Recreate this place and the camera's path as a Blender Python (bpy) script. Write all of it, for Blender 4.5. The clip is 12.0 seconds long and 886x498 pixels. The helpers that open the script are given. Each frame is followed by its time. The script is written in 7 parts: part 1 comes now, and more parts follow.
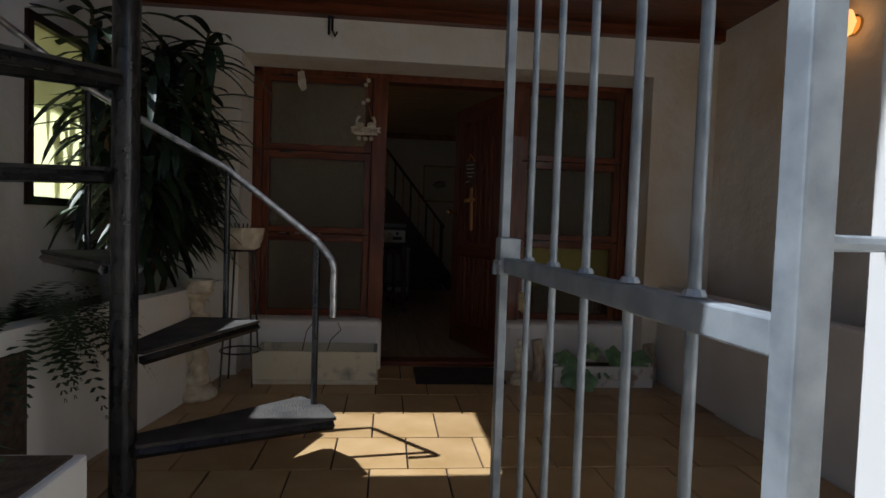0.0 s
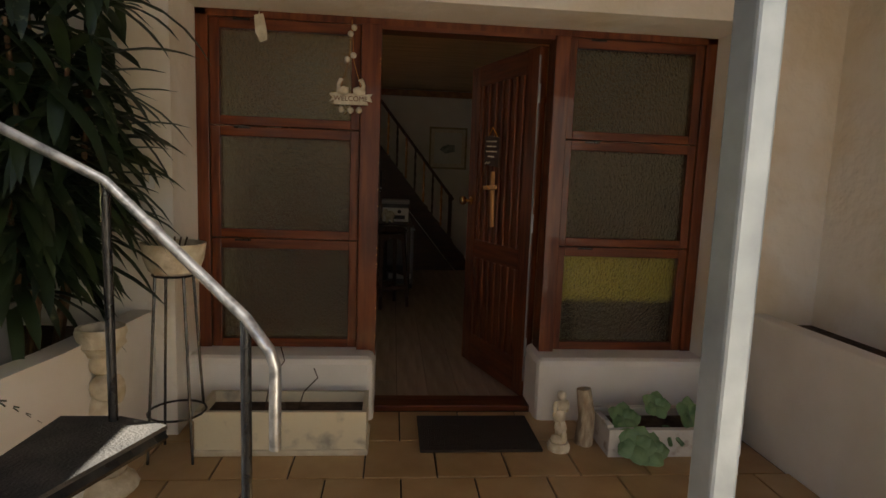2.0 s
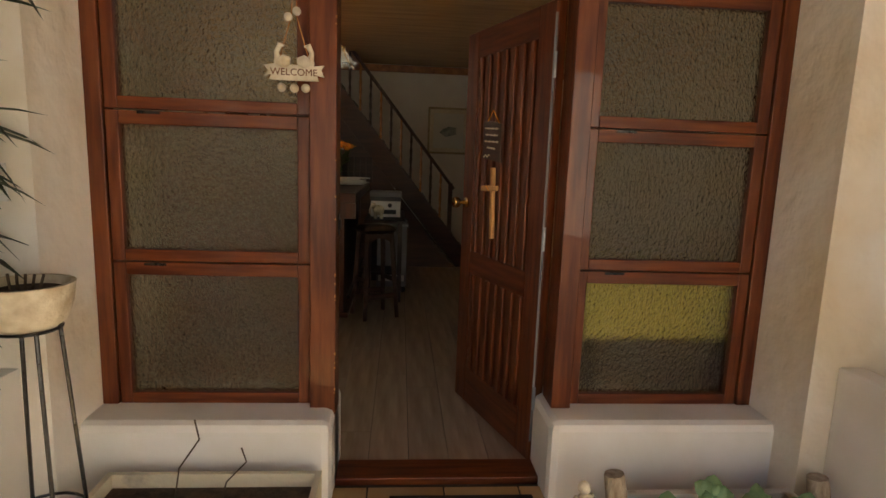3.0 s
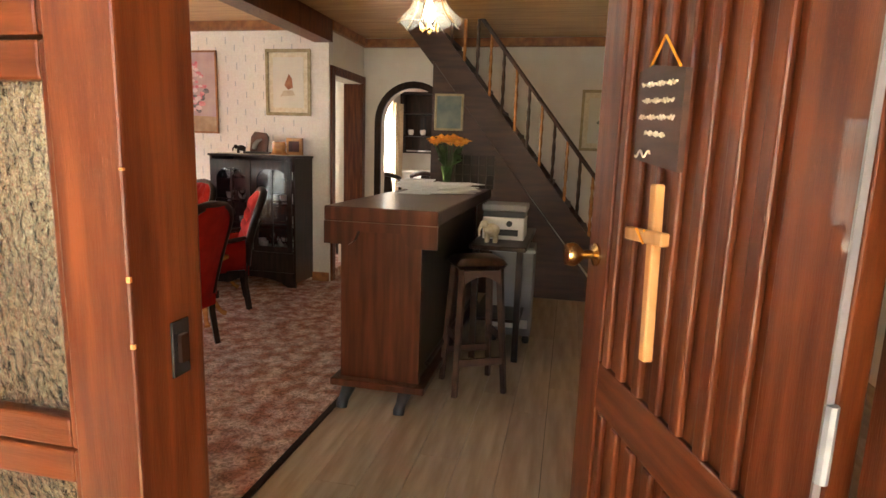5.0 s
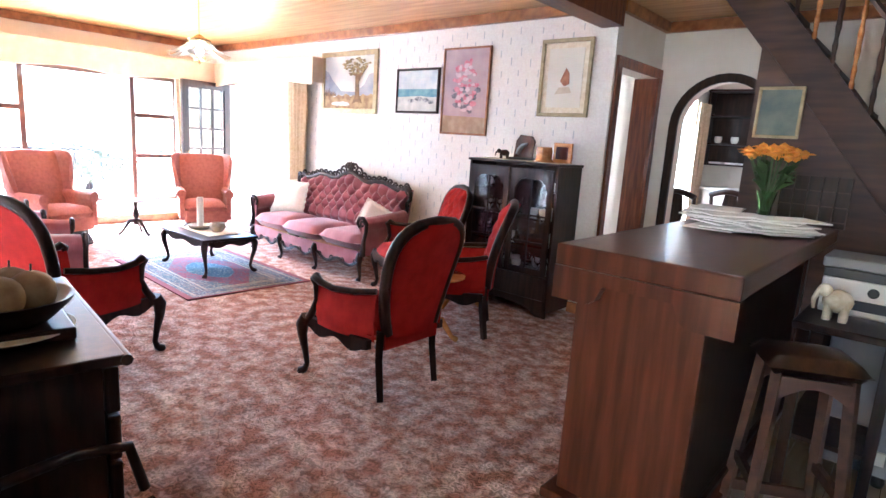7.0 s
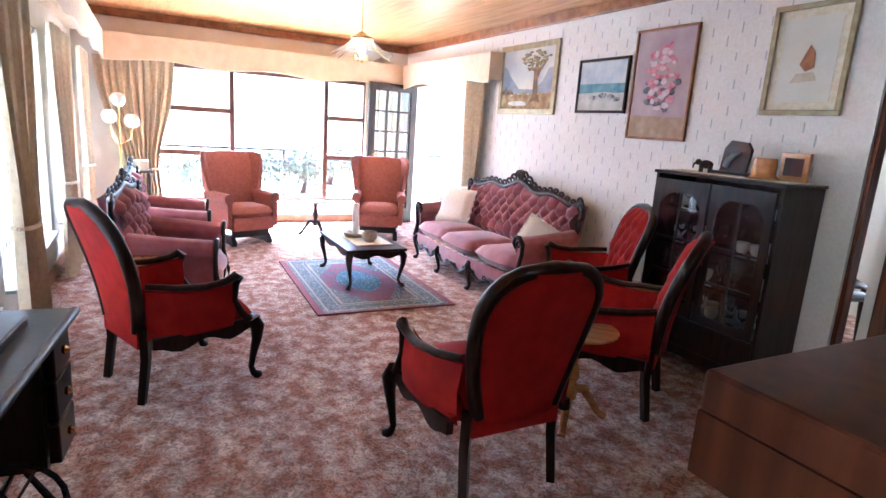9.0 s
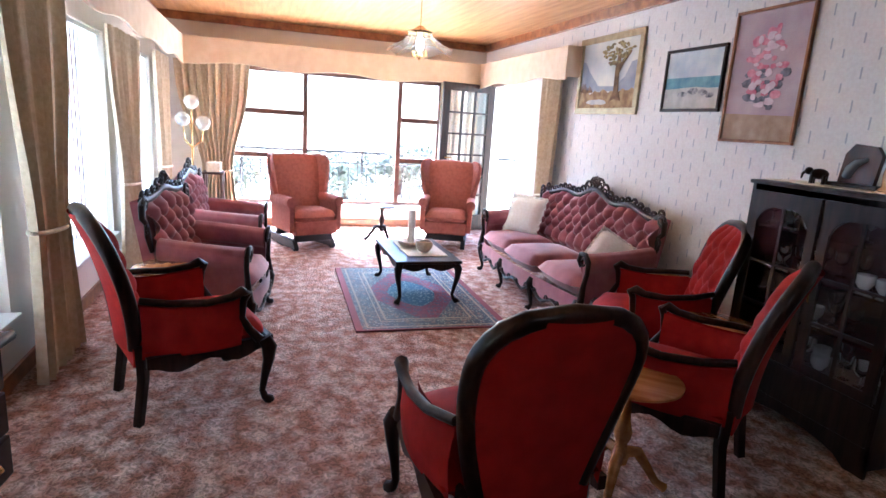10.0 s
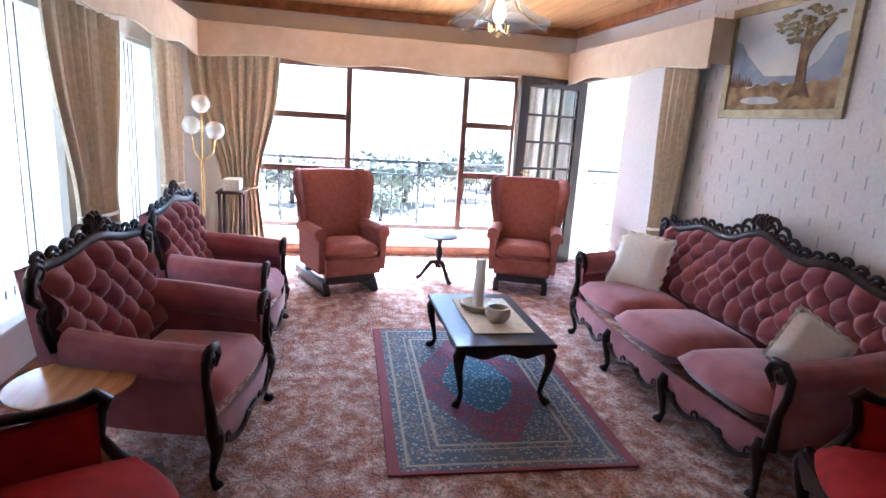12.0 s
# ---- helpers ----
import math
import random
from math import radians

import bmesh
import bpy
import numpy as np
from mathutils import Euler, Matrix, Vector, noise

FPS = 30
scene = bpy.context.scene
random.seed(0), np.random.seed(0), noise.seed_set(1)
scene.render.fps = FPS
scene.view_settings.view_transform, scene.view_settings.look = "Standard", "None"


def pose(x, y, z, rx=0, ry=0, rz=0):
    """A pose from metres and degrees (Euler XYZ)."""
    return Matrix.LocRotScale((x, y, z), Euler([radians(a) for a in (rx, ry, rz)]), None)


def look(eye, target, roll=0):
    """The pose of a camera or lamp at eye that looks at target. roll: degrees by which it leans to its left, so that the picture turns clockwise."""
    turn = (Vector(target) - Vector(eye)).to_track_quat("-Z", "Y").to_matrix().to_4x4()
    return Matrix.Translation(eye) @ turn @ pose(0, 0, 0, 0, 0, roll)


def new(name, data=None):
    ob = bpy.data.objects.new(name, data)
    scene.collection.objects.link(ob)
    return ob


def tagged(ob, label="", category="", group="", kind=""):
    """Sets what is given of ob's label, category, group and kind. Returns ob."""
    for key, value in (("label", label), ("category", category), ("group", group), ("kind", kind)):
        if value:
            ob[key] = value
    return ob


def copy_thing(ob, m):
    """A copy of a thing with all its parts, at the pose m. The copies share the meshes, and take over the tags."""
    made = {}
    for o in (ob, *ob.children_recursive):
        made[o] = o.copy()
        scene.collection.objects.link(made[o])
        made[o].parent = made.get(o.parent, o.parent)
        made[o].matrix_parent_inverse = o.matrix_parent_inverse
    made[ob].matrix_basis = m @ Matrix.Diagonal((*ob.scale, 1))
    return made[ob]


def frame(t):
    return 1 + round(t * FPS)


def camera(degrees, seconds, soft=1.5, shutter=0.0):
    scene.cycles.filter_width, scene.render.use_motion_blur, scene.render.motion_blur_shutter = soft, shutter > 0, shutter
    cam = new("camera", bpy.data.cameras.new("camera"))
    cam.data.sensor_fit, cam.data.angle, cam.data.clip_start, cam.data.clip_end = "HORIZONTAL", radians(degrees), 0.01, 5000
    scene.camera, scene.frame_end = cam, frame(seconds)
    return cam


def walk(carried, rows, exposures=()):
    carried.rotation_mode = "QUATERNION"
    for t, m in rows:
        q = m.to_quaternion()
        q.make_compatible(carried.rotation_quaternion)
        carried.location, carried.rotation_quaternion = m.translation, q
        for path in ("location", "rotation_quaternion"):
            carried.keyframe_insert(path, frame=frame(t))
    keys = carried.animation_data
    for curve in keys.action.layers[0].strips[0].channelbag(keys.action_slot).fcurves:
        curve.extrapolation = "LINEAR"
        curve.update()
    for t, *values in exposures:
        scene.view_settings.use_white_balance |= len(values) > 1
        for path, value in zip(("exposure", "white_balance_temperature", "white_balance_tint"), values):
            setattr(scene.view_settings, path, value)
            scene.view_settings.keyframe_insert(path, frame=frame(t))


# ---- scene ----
cam = camera(76.0, 12.0)
EXPOSURES = [(0, 0.35, 5400, 10), (1, 0.85, 6200, 10), (2.5, 2.25, 6700, 10), (4.5, 4.7, 7200, 10), (5.5, 5.45, 5700, 10), (6.0, 5.65, 5250, 10), (6.5, 5.65, 5000, 10), (9, 4.95, 4750, 10), (10.5, 4.4, 4750, 10), (12, 3.85, 4650, 10)]
PATH = [
    (0, (0.601, 0.084, 0.984), (0.796, 2.072, 0.903), 1.9),
    (1, (0.651, 0.53, 1.13), (0.829, 2.512, 0.926), 2.0),
    (1.5, (0.634, 0.808, 1.197), (0.813, 2.787, 0.972), 2.0),
    (2, (0.649, 1.115, 1.242), (0.829, 3.091, 0.995), 2.1),
    (2.5, (0.723, 1.483, 1.299), (0.906, 3.454, 1.011), 2.1),
    (4.5, (1.058, 3.092, 1.359), (0.85, 5.051, 1.012), 1.7),
    (5, (1.093, 3.461, 1.344), (0.674, 5.386, 0.999), 1.9),
    (5.5, (1.083, 3.734, 1.338), (0.354, 5.562, 0.983), 2.2),
    (6, (0.985, 3.99, 1.33), (0.012, 5.713, 0.982), 3.1),
    (6.5, (0.925, 4.2, 1.353), (-0.204, 5.81, 0.989), 3.4),
    (7, (0.857, 4.396, 1.368), (-0.426, 5.884, 0.992), 3.7),
    (9, (0.478, 5.289, 1.411), (-1.253, 6.199, 0.995), 3.9),
    (9.5, (0.364, 5.519, 1.426), (-1.437, 6.277, 1.002), 3.9),
    (10, (0.192, 5.76, 1.418), (-1.668, 6.36, 0.99), 3.8),
    (10.5, (-0.089, 5.91, 1.408), (-1.983, 6.385, 0.974), 3.8),
    (11, (-0.465, 6.015, 1.428), (-2.373, 6.427, 0.995), 3.7),
    (11.5, (-0.929, 6.083, 1.456), (-2.841, 6.477, 1.022), 3.8),
    (12, (-1.354, 6.091, 1.461), (-3.265, 6.484, 1.023), 3.7),
]
walk(cam, [(t, look(eye, target, roll)) for t, eye, target, roll in PATH], EXPOSURES)


# ---- world and lights ----
world = bpy.data.worlds.new("sky")
scene.world = world
world.use_nodes = True
_n = world.node_tree.nodes
_bg = _n["Background"]
_sky = _n.new("ShaderNodeTexSky")
_sky.sky_type, _sky.sun_disc = "NISHITA", False
SUN = Vector((-0.55, -0.08, 1.0)).normalized()
_sky.sun_elevation = math.asin(SUN.z)
_sky.sun_rotation = math.atan2(SUN.x, SUN.y)
world.node_tree.links.new(_sky.outputs[0], _bg.inputs[0])
_bg.inputs[1].default_value = 0.05
_l = bpy.data.lights.new("sun", "SUN")
_l.energy, _l.angle, _l.color = 5.0, radians(0.5), (1.0, 0.95, 0.87)
_s = new("sun", _l)
_s.matrix_world = look(SUN * 30, (0, 0, 0))


def area(name, where, to, w, h, power, col=(1, 1, 1)):
    l = bpy.data.lights.new(name, "AREA")
    l.shape, l.size, l.size_y, l.energy, l.color = "RECTANGLE", w, h, power, col
    o = new(name, l)
    o.matrix_world = look(where, to)
    return o


# area lamps added outside the windows for daylight; the west one hangs above view
area("west_window_light", (-8.35, 6.6, 2.62), (-4.5, 6.6, 0.2), 2.9, 1.0, 32, (0.86, 0.94, 1.0))
area("south_window_light", (-5.0, 4.0, 1.2), (-5.0, 9, 0.6), 4.2, 1.5, 11, (0.90, 0.96, 1.0))
area("far_window_light", (-1.75, 10.7, 1.25), (2, 10.7, 1.0), 0.9, 1.4, 1.0, (1.0, 0.96, 0.88))
area("side_window_light", (-4.1, 10.4, 1.3), (0, 10.4, 1.2), 0.9, 1.0, 0.4, (0.95, 0.97, 1.0))


# ---- materials ----
def mat(name, col, rough=0.6, metal=0.0, col2=None, scale=8.0, bump=0.0, bscale=40.0, stretch=(1, 1, 1), detail=5.0, lo=0.35, hi=0.65, coat=0.0, coords="Object", vary=0.0):
    m = bpy.data.materials.new(name)
    m.use_nodes = True
    nt = m.node_tree
    b = nt.nodes["Principled BSDF"]
    b.inputs["Base Color"].default_value = (*col, 1)
    b.inputs["Roughness"].default_value = rough
    b.inputs["Metallic"].default_value = metal
    b.inputs["Coat Weight"].default_value = coat
    tc = nt.nodes.new("ShaderNodeTexCoord")
    mp = nt.nodes.new("ShaderNodeMapping")
    mp.inputs["Scale"].default_value = stretch
    nt.links.new(tc.outputs[coords], mp.inputs[0])
    out = None
    if col2 is not None:
        nz = nt.nodes.new("ShaderNodeTexNoise")
        nz.inputs["Scale"].default_value, nz.inputs["Detail"].default_value = scale, detail
        nt.links.new(mp.outputs[0], nz.inputs["Vector"])
        cr = nt.nodes.new("ShaderNodeValToRGB")
        cr.color_ramp.elements[0].position, cr.color_ramp.elements[1].position = lo, hi
        cr.color_ramp.elements[0].color, cr.color_ramp.elements[1].color = (*col, 1), (*col2, 1)
        nt.links.new(nz.outputs[0], cr.inputs[0])
        out = cr.outputs[0]
        if vary:
            oi = nt.nodes.new("ShaderNodeObjectInfo")
            mr = nt.nodes.new("ShaderNodeMapRange")
            mr.inputs[3].default_value, mr.inputs[4].default_value = 1 - vary, 1 + vary
            hv = nt.nodes.new("ShaderNodeHueSaturation")
            nt.links.new(oi.outputs["Random"], mr.inputs[0])
            nt.links.new(mr.outputs[0], hv.inputs["Value"])
            nt.links.new(out, hv.inputs["Color"])
            out = hv.outputs[0]
        nt.links.new(out, b.inputs["Base Color"])
    if bump:
        n2 = nt.nodes.new("ShaderNodeTexNoise")
        n2.inputs["Scale"].default_value, n2.inputs["Detail"].default_value = bscale, 4
        nt.links.new(mp.outputs[0], n2.inputs["Vector"])
        bp = nt.nodes.new("ShaderNodeBump")
        bp.inputs["Strength"].default_value, bp.inputs["Distance"].default_value = bump, 0.01
        nt.links.new(n2.outputs[0], bp.inputs["Height"])
        nt.links.new(bp.outputs[0], b.inputs["Normal"])
    return m


def glow(name, col, power):
    m = mat(name, col)
    b = m.node_tree.nodes["Principled BSDF"]
    b.inputs["Emission Color"].default_value = (*col, 1)
    b.inputs["Emission Strength"].default_value = power
    return m


def glass(name, col=(1, 1, 1), rough=0.0, bump=0.0, bscale=60, stretch=(1, 1, 1)):
    m = mat(name, col, rough, bump=bump, bscale=bscale, stretch=stretch)
    b = m.node_tree.nodes["Principled BSDF"]
    b.inputs["Transmission Weight"].default_value = 1.0
    b.inputs["IOR"].default_value = 1.45
    return m


PLASTER_OUT = mat("porch_plaster", (0.74, 0.64, 0.47), 0.85, col2=(0.87, 0.84, 0.77), scale=1.8, bump=0.7, bscale=4, lo=0.28, hi=0.54)
PLASTER_LOW = mat("planter_plaster", (0.76, 0.73, 0.66), 0.85, col2=(0.84, 0.82, 0.78), scale=3, bump=0.3, bscale=14)
[n for n in PLASTER_OUT.node_tree.nodes if n.type == "BUMP"][0].inputs["Distance"].default_value = 0.05
WALLPAPER = mat("wallpaper", (0.74, 0.70, 0.66), 0.75, col2=(0.80, 0.77, 0.73), scale=60, bump=0.1, bscale=120)
WALL_IN = mat("cream_wall_paint", (0.76, 0.70, 0.62), 0.75, col2=(0.80, 0.75, 0.68), scale=5, bump=0.08, bscale=60)
PINE = mat("pine_boards", (0.52, 0.26, 0.09), 0.35, col2=(0.72, 0.44, 0.18), scale=3, stretch=(0.6, 6, 6), bump=0.1, coat=0.2)
TIMBER = mat("red_stained_timber", (0.080, 0.017, 0.005), 0.38, col2=(0.185, 0.050, 0.014), scale=3, stretch=(12, 12, 1), bump=0.15, coat=0.2)
TIMBER_H = mat("red_stained_timber_rail", (0.080, 0.017, 0.005), 0.38, col2=(0.185, 0.050, 0.014), scale=3, stretch=(1, 12, 12), bump=0.15, coat=0.2)
DARKWOOD = mat("dark_polished_wood", (0.014, 0.007, 0.005), 0.32, col2=(0.036, 0.016, 0.010), scale=4, stretch=(8, 8, 1), coat=0.07)
COUNTERWOOD = mat("brown_counter_wood", (0.046, 0.013, 0.006), 0.32, col2=(0.092, 0.028, 0.012), scale=3, stretch=(9, 9, 0.7), bump=0.1, coat=0.08)
STAIRWOOD = mat("stair_wood", (0.038, 0.016, 0.010), 0.5, col2=(0.072, 0.031, 0.018), scale=3, stretch=(1, 9, 9), bump=0.1)
LAMINATE = mat("oak_laminate", (0.31, 0.23, 0.15), 0.4, col2=(0.45, 0.36, 0.26), scale=2.2, stretch=(9, 1, 1), bump=0.05, vary=0.12)
TILE = mat("ochre_tile", (0.40, 0.25, 0.10), 0.35, col2=(0.52, 0.35, 0.17), scale=4, bump=0.08, bscale=30, vary=0.08)
GROUT = mat("tile_joint", (0.07, 0.05, 0.035), 0.9)
CARPET = mat("rose_carpet", (0.42, 0.20, 0.14), 0.97, col2=(0.70, 0.53, 0.45), scale=10, bump=1.0, bscale=75, lo=0.41, hi=0.62, detail=9)
WINTIMBER = mat("brown_window_timber", (0.06, 0.022, 0.012), 0.4, col2=(0.11, 0.042, 0.02), scale=3, stretch=(4, 4, 4), bump=0.1, coat=0.2)
def _carpet():
    nt = CARPET.node_tree
    b = nt.nodes["Principled BSDF"]
    ramp = [n for n in nt.nodes if n.type == "VALTORGB"][0]
    tc = [n for n in nt.nodes if n.type == "TEX_COORD"][0]
    dist = nt.nodes.new("ShaderNodeTexNoise")
    dist.inputs["Scale"].default_value, dist.inputs["Detail"].default_value, dist.inputs["Distortion"].default_value = 34, 10, 1.6
    nt.links.new(tc.outputs["Object"], dist.inputs["Vector"])
    r2 = nt.nodes.new("ShaderNodeValToRGB")
    r2.color_ramp.elements[0].position, r2.color_ramp.elements[1].position = 0.38, 0.60
    r2.color_ramp.elements[0].color, r2.color_ramp.elements[1].color = (0.58, 0.54, 0.53, 1), (1.2, 1.18, 1.17, 1)
    nt.links.new(dist.outputs[0], r2.inputs[0])
    mx = nt.nodes.new("ShaderNodeMix")
    mx.data_type, mx.blend_type = "RGBA", "MULTIPLY"
    mx.inputs[0].default_value = 1.0
    nt.links.new(ramp.outputs[0], mx.inputs[6])
    nt.links.new(r2.outputs[0], mx.inputs[7])
    nt.links.new(mx.outputs[2], b.inputs["Base Color"])
    bp = [n for n in nt.nodes if n.type == "BUMP"][0]
    bp.inputs["Distance"].default_value = 0.035
    nt.links.new(dist.outputs[0], bp.inputs["Height"])


_carpet()
RED = mat("red_velvet", (0.27, 0.008, 0.006), 0.8, col2=(0.36, 0.014, 0.009), scale=12)
PINK = mat("rose_velvet", (0.29, 0.085, 0.10), 0.75, col2=(0.38, 0.13, 0.145), scale=8)
for _m, _w in ((TIMBER, 0.3), (TIMBER_H, 0.3), (DARKWOOD, 0.22), (COUNTERWOOD, 0.25)):
    _m.node_tree.nodes["Principled BSDF"].inputs["Specular IOR Level"].default_value = _w
for _m, _w in ((RED, 0.0), (PINK, 0.45)):
    _m.node_tree.nodes["Principled BSDF"].inputs["Sheen Weight"].default_value = _w
    _m.node_tree.nodes["Principled BSDF"].inputs["Specular IOR Level"].default_value = 0.2
SALMON = mat("salmon_weave", (0.32, 0.105, 0.08), 0.85, col2=(0.39, 0.14, 0.105), scale=30, bump=0.3, bscale=200)
CURTAIN = mat("beige_curtain", (0.50, 0.40, 0.26), 0.85, col2=(0.60, 0.50, 0.35), scale=30, bump=0.2, bscale=150)
PELMET = mat("pelmet_cloth", (0.66, 0.53, 0.37), 0.85, col2=(0.72, 0.60, 0.45), scale=10)
WHITE = mat("white_paint", (0.78, 0.77, 0.74), 0.6)
GALV = mat("galvanised_steel", (0.24, 0.27, 0.30), 0.42, metal=0.35, col2=(0.40, 0.44, 0.47), scale=14, bump=0.1)
BLACKMETAL = mat("black_painted_metal", (0.012, 0.012, 0.013), 0.25, col2=(0.03, 0.03, 0.03), scale=20, coat=0.1)
BRASS = mat("brass", (0.62, 0.42, 0.16), 0.25, metal=1.0)
PANE = glass("clear_glass")
LEAF = mat("green_leaf", (0.03, 0.06, 0.015), 0.5, col2=(0.07, 0.12, 0.03), scale=6, vary=0.3)
SOIL = mat("dry_soil", (0.05, 0.032, 0.02), 0.95, col2=(0.11, 0.075, 0.045), scale=30, bump=1.0, bscale=60)
PINETRIM = mat("pine_trim", (0.22, 0.08, 0.025), 0.35, col2=(0.40, 0.16, 0.05), scale=4, stretch=(3, 3, 3), coat=0.2)
CREAM = mat("cream_cloth", (0.66, 0.58, 0.42), 0.9, col2=(0.76, 0.70, 0.56), scale=30, bump=0.3, bscale=150)
DASH = mat("wallpaper_dash", (0.46, 0.47, 0.50), 0.6)
HONEY = mat("honey_wood", (0.42, 0.17, 0.05), 0.25, col2=(0.56, 0.27, 0.09), scale=4, stretch=(1, 8, 8), coat=0.4)
OBSCURE = glass("hammered_glass", (0.90, 0.87, 0.62), 0.16, bump=1.0, bscale=75, stretch=(1, 1, 0.7))
[n for n in OBSCURE.node_tree.nodes if n.type == "BUMP"][0].inputs["Distance"].default_value = 0.014
CERAMIC = mat("white_ceramic", (0.75, 0.73, 0.68), 0.25, coat=0.5)
GOURD = mat("dried_gourd_skin", (0.24, 0.15, 0.075), 0.6, col2=(0.38, 0.28, 0.16), scale=14, bump=0.2)
STONEWARE = mat("stoneware", (0.40, 0.33, 0.25), 0.5, col2=(0.58, 0.50, 0.40), scale=25, bump=0.3)
STATUE = mat("weathered_statue", (0.50, 0.42, 0.28), 0.85, col2=(0.72, 0.66, 0.52), scale=18, bump=0.4, bscale=60)
PAPER = mat("paper", (0.78, 0.78, 0.76), 0.8)
GREY = mat("grey_plastic", (0.22, 0.22, 0.23), 0.5)
BLACK = mat("black_plastic", (0.015, 0.015, 0.017), 0.4)
ORANGE = mat("orange_petal", (0.85, 0.28, 0.02), 0.6, col2=(0.90, 0.42, 0.04), scale=40)
DRYLEAF = mat("dark_green_leaf", (0.012, 0.025, 0.010), 0.5, col2=(0.035, 0.06, 0.02), scale=5)
SUCC = mat("succulent_leaf", (0.10, 0.19, 0.08), 0.45, col2=(0.20, 0.32, 0.15), scale=10)
TERRA = mat("worn_wood_peg", (0.50, 0.24, 0.07), 0.6, col2=(0.62, 0.33, 0.12), scale=12, stretch=(4, 4, 1))
YARD = mat("dry_yard_ground", (0.20, 0.165, 0.12), 0.95, col2=(0.28, 0.24, 0.18), scale=0.8, bump=0.5, bscale=8)
CONCRETE = mat("cream_concrete", (0.52, 0.46, 0.34), 0.85, col2=(0.66, 0.60, 0.46), scale=9, bump=0.4, bscale=30)


# ---- mesh helpers ----
def box(bm, x0, x1, y0, y1, z0, z1, bev=0.0):
    r = bmesh.ops.create_cube(bm, size=1, matrix=Matrix.Translation(((x0 + x1) / 2, (y0 + y1) / 2, (z0 + z1) / 2)) @ Matrix.Diagonal((x1 - x0, y1 - y0, z1 - z0, 1)))
    if bev:
        es = list({e for v in r["verts"] for e in v.link_edges})
        bmesh.ops.bevel(bm, geom=es, offset=bev, segments=2, profile=0.5, affect="EDGES")
    return bm


def lathe(bm, prof, m=None, n=16):
    """prof: (radius, z) up the axis."""
    m = m or Matrix()
    rings = []
    for r, z in prof:
        rings.append([bm.verts.new(m @ Vector((max(r, 1e-4) * math.cos(2 * math.pi * k / n), max(r, 1e-4) * math.sin(2 * math.pi * k / n), z))) for k in range(n)])
    for a, b in zip(rings, rings[1:]):
        for k in range(n):
            bm.faces.new((a[k], a[(k + 1) % n], b[(k + 1) % n], b[k]))
    bm.faces.new(rings[0][::-1])
    bm.faces.new(rings[-1])
    return bm


def tube(bm, pts, rad, n=8, flat=1.0):
    """A round bar through pts; rad a number or one per point."""
    pts = [Vector(p) for p in pts]
    rads = rad if isinstance(rad, (list, tuple)) else [rad] * len(pts)
    rings, up = [], None
    for i, p in enumerate(pts):
        d = (pts[min(i + 1, len(pts) - 1)] - pts[max(i - 1, 0)]).normalized()
        if up is None:
            up = Vector((0, 0, 1)) if abs(d.z) < 0.9 else Vector((1, 0, 0))
        s = d.cross(up).normalized()
        u = s.cross(d).normalized()
        up = u
        rings.append([bm.verts.new(p + (s * math.cos(2 * math.pi * k / n) + u * math.sin(2 * math.pi * k / n) * flat) * rads[i]) for k in range(n)])
    for a, b in zip(rings, rings[1:]):
        for k in range(n):
            bm.faces.new((a[k], a[(k + 1) % n], b[(k + 1) % n], b[k]))
    bm.faces.new(rings[0][::-1])
    bm.faces.new(rings[-1])
    return bm


def plate(bm, outline, a, b, axis="y"):
    """A flat outline of (u, v) given thickness from a to b along the axis."""
    def at(u, v, w):
        return {"y": (u, w, v), "x": (w, u, v), "z": (u, v, w)}[axis]
    p = [bm.verts.new(at(u, v, a)) for u, v in outline]
    q = [bm.verts.new(at(u, v, b)) for u, v in outline]
    n = len(outline)
    bm.faces.new(p)
    bm.faces.new(q[::-1])
    for k in range(n):
        bm.faces.new((p[k], q[k], q[(k + 1) % n], p[(k + 1) % n]))
    return bm


def sheet(bm, nu, nv, f, thick=0.0):
    """A grid f(u, v), u and v from 0 to 1."""
    g = [[bm.verts.new(f(i / nu, j / nv)) for i in range(nu + 1)] for j in range(nv + 1)]
    for j in range(nv):
        for i in range(nu):
            bm.faces.new((g[j][i], g[j][i + 1], g[j + 1][i + 1], g[j + 1][i]))
    return bm


def part(name, bm, material, parent=None, label="", smooth=False, kind=""):
    bmesh.ops.recalc_face_normals(bm, faces=bm.faces)
    me = bpy.data.meshes.new(name)
    bm.to_mesh(me)
    bm.free()
    me.materials.append(material)
    if smooth:
        for p in me.polygons:
            p.use_smooth = True
        me.set_sharp_from_angle(angle=radians(50))
    ob = new(name, me)
    ob.parent = parent
    return tagged(ob, label=label, kind=kind)


def B(*boxes, bev=0.0):
    bm = bmesh.new()
    for b in boxes:
        box(bm, *b, bev=bev)
    return bm


def thing(name, label, category, group="", at=None):
    ob = new(name)
    ob.empty_display_size = 0.1
    if at is not None:
        ob.matrix_world = at
    return tagged(ob, label, category, group)


def setting(name, bm, material, label="", parent=None, smooth=False):
    return tagged(part(name, bm, material, parent, label, smooth), kind="structure")


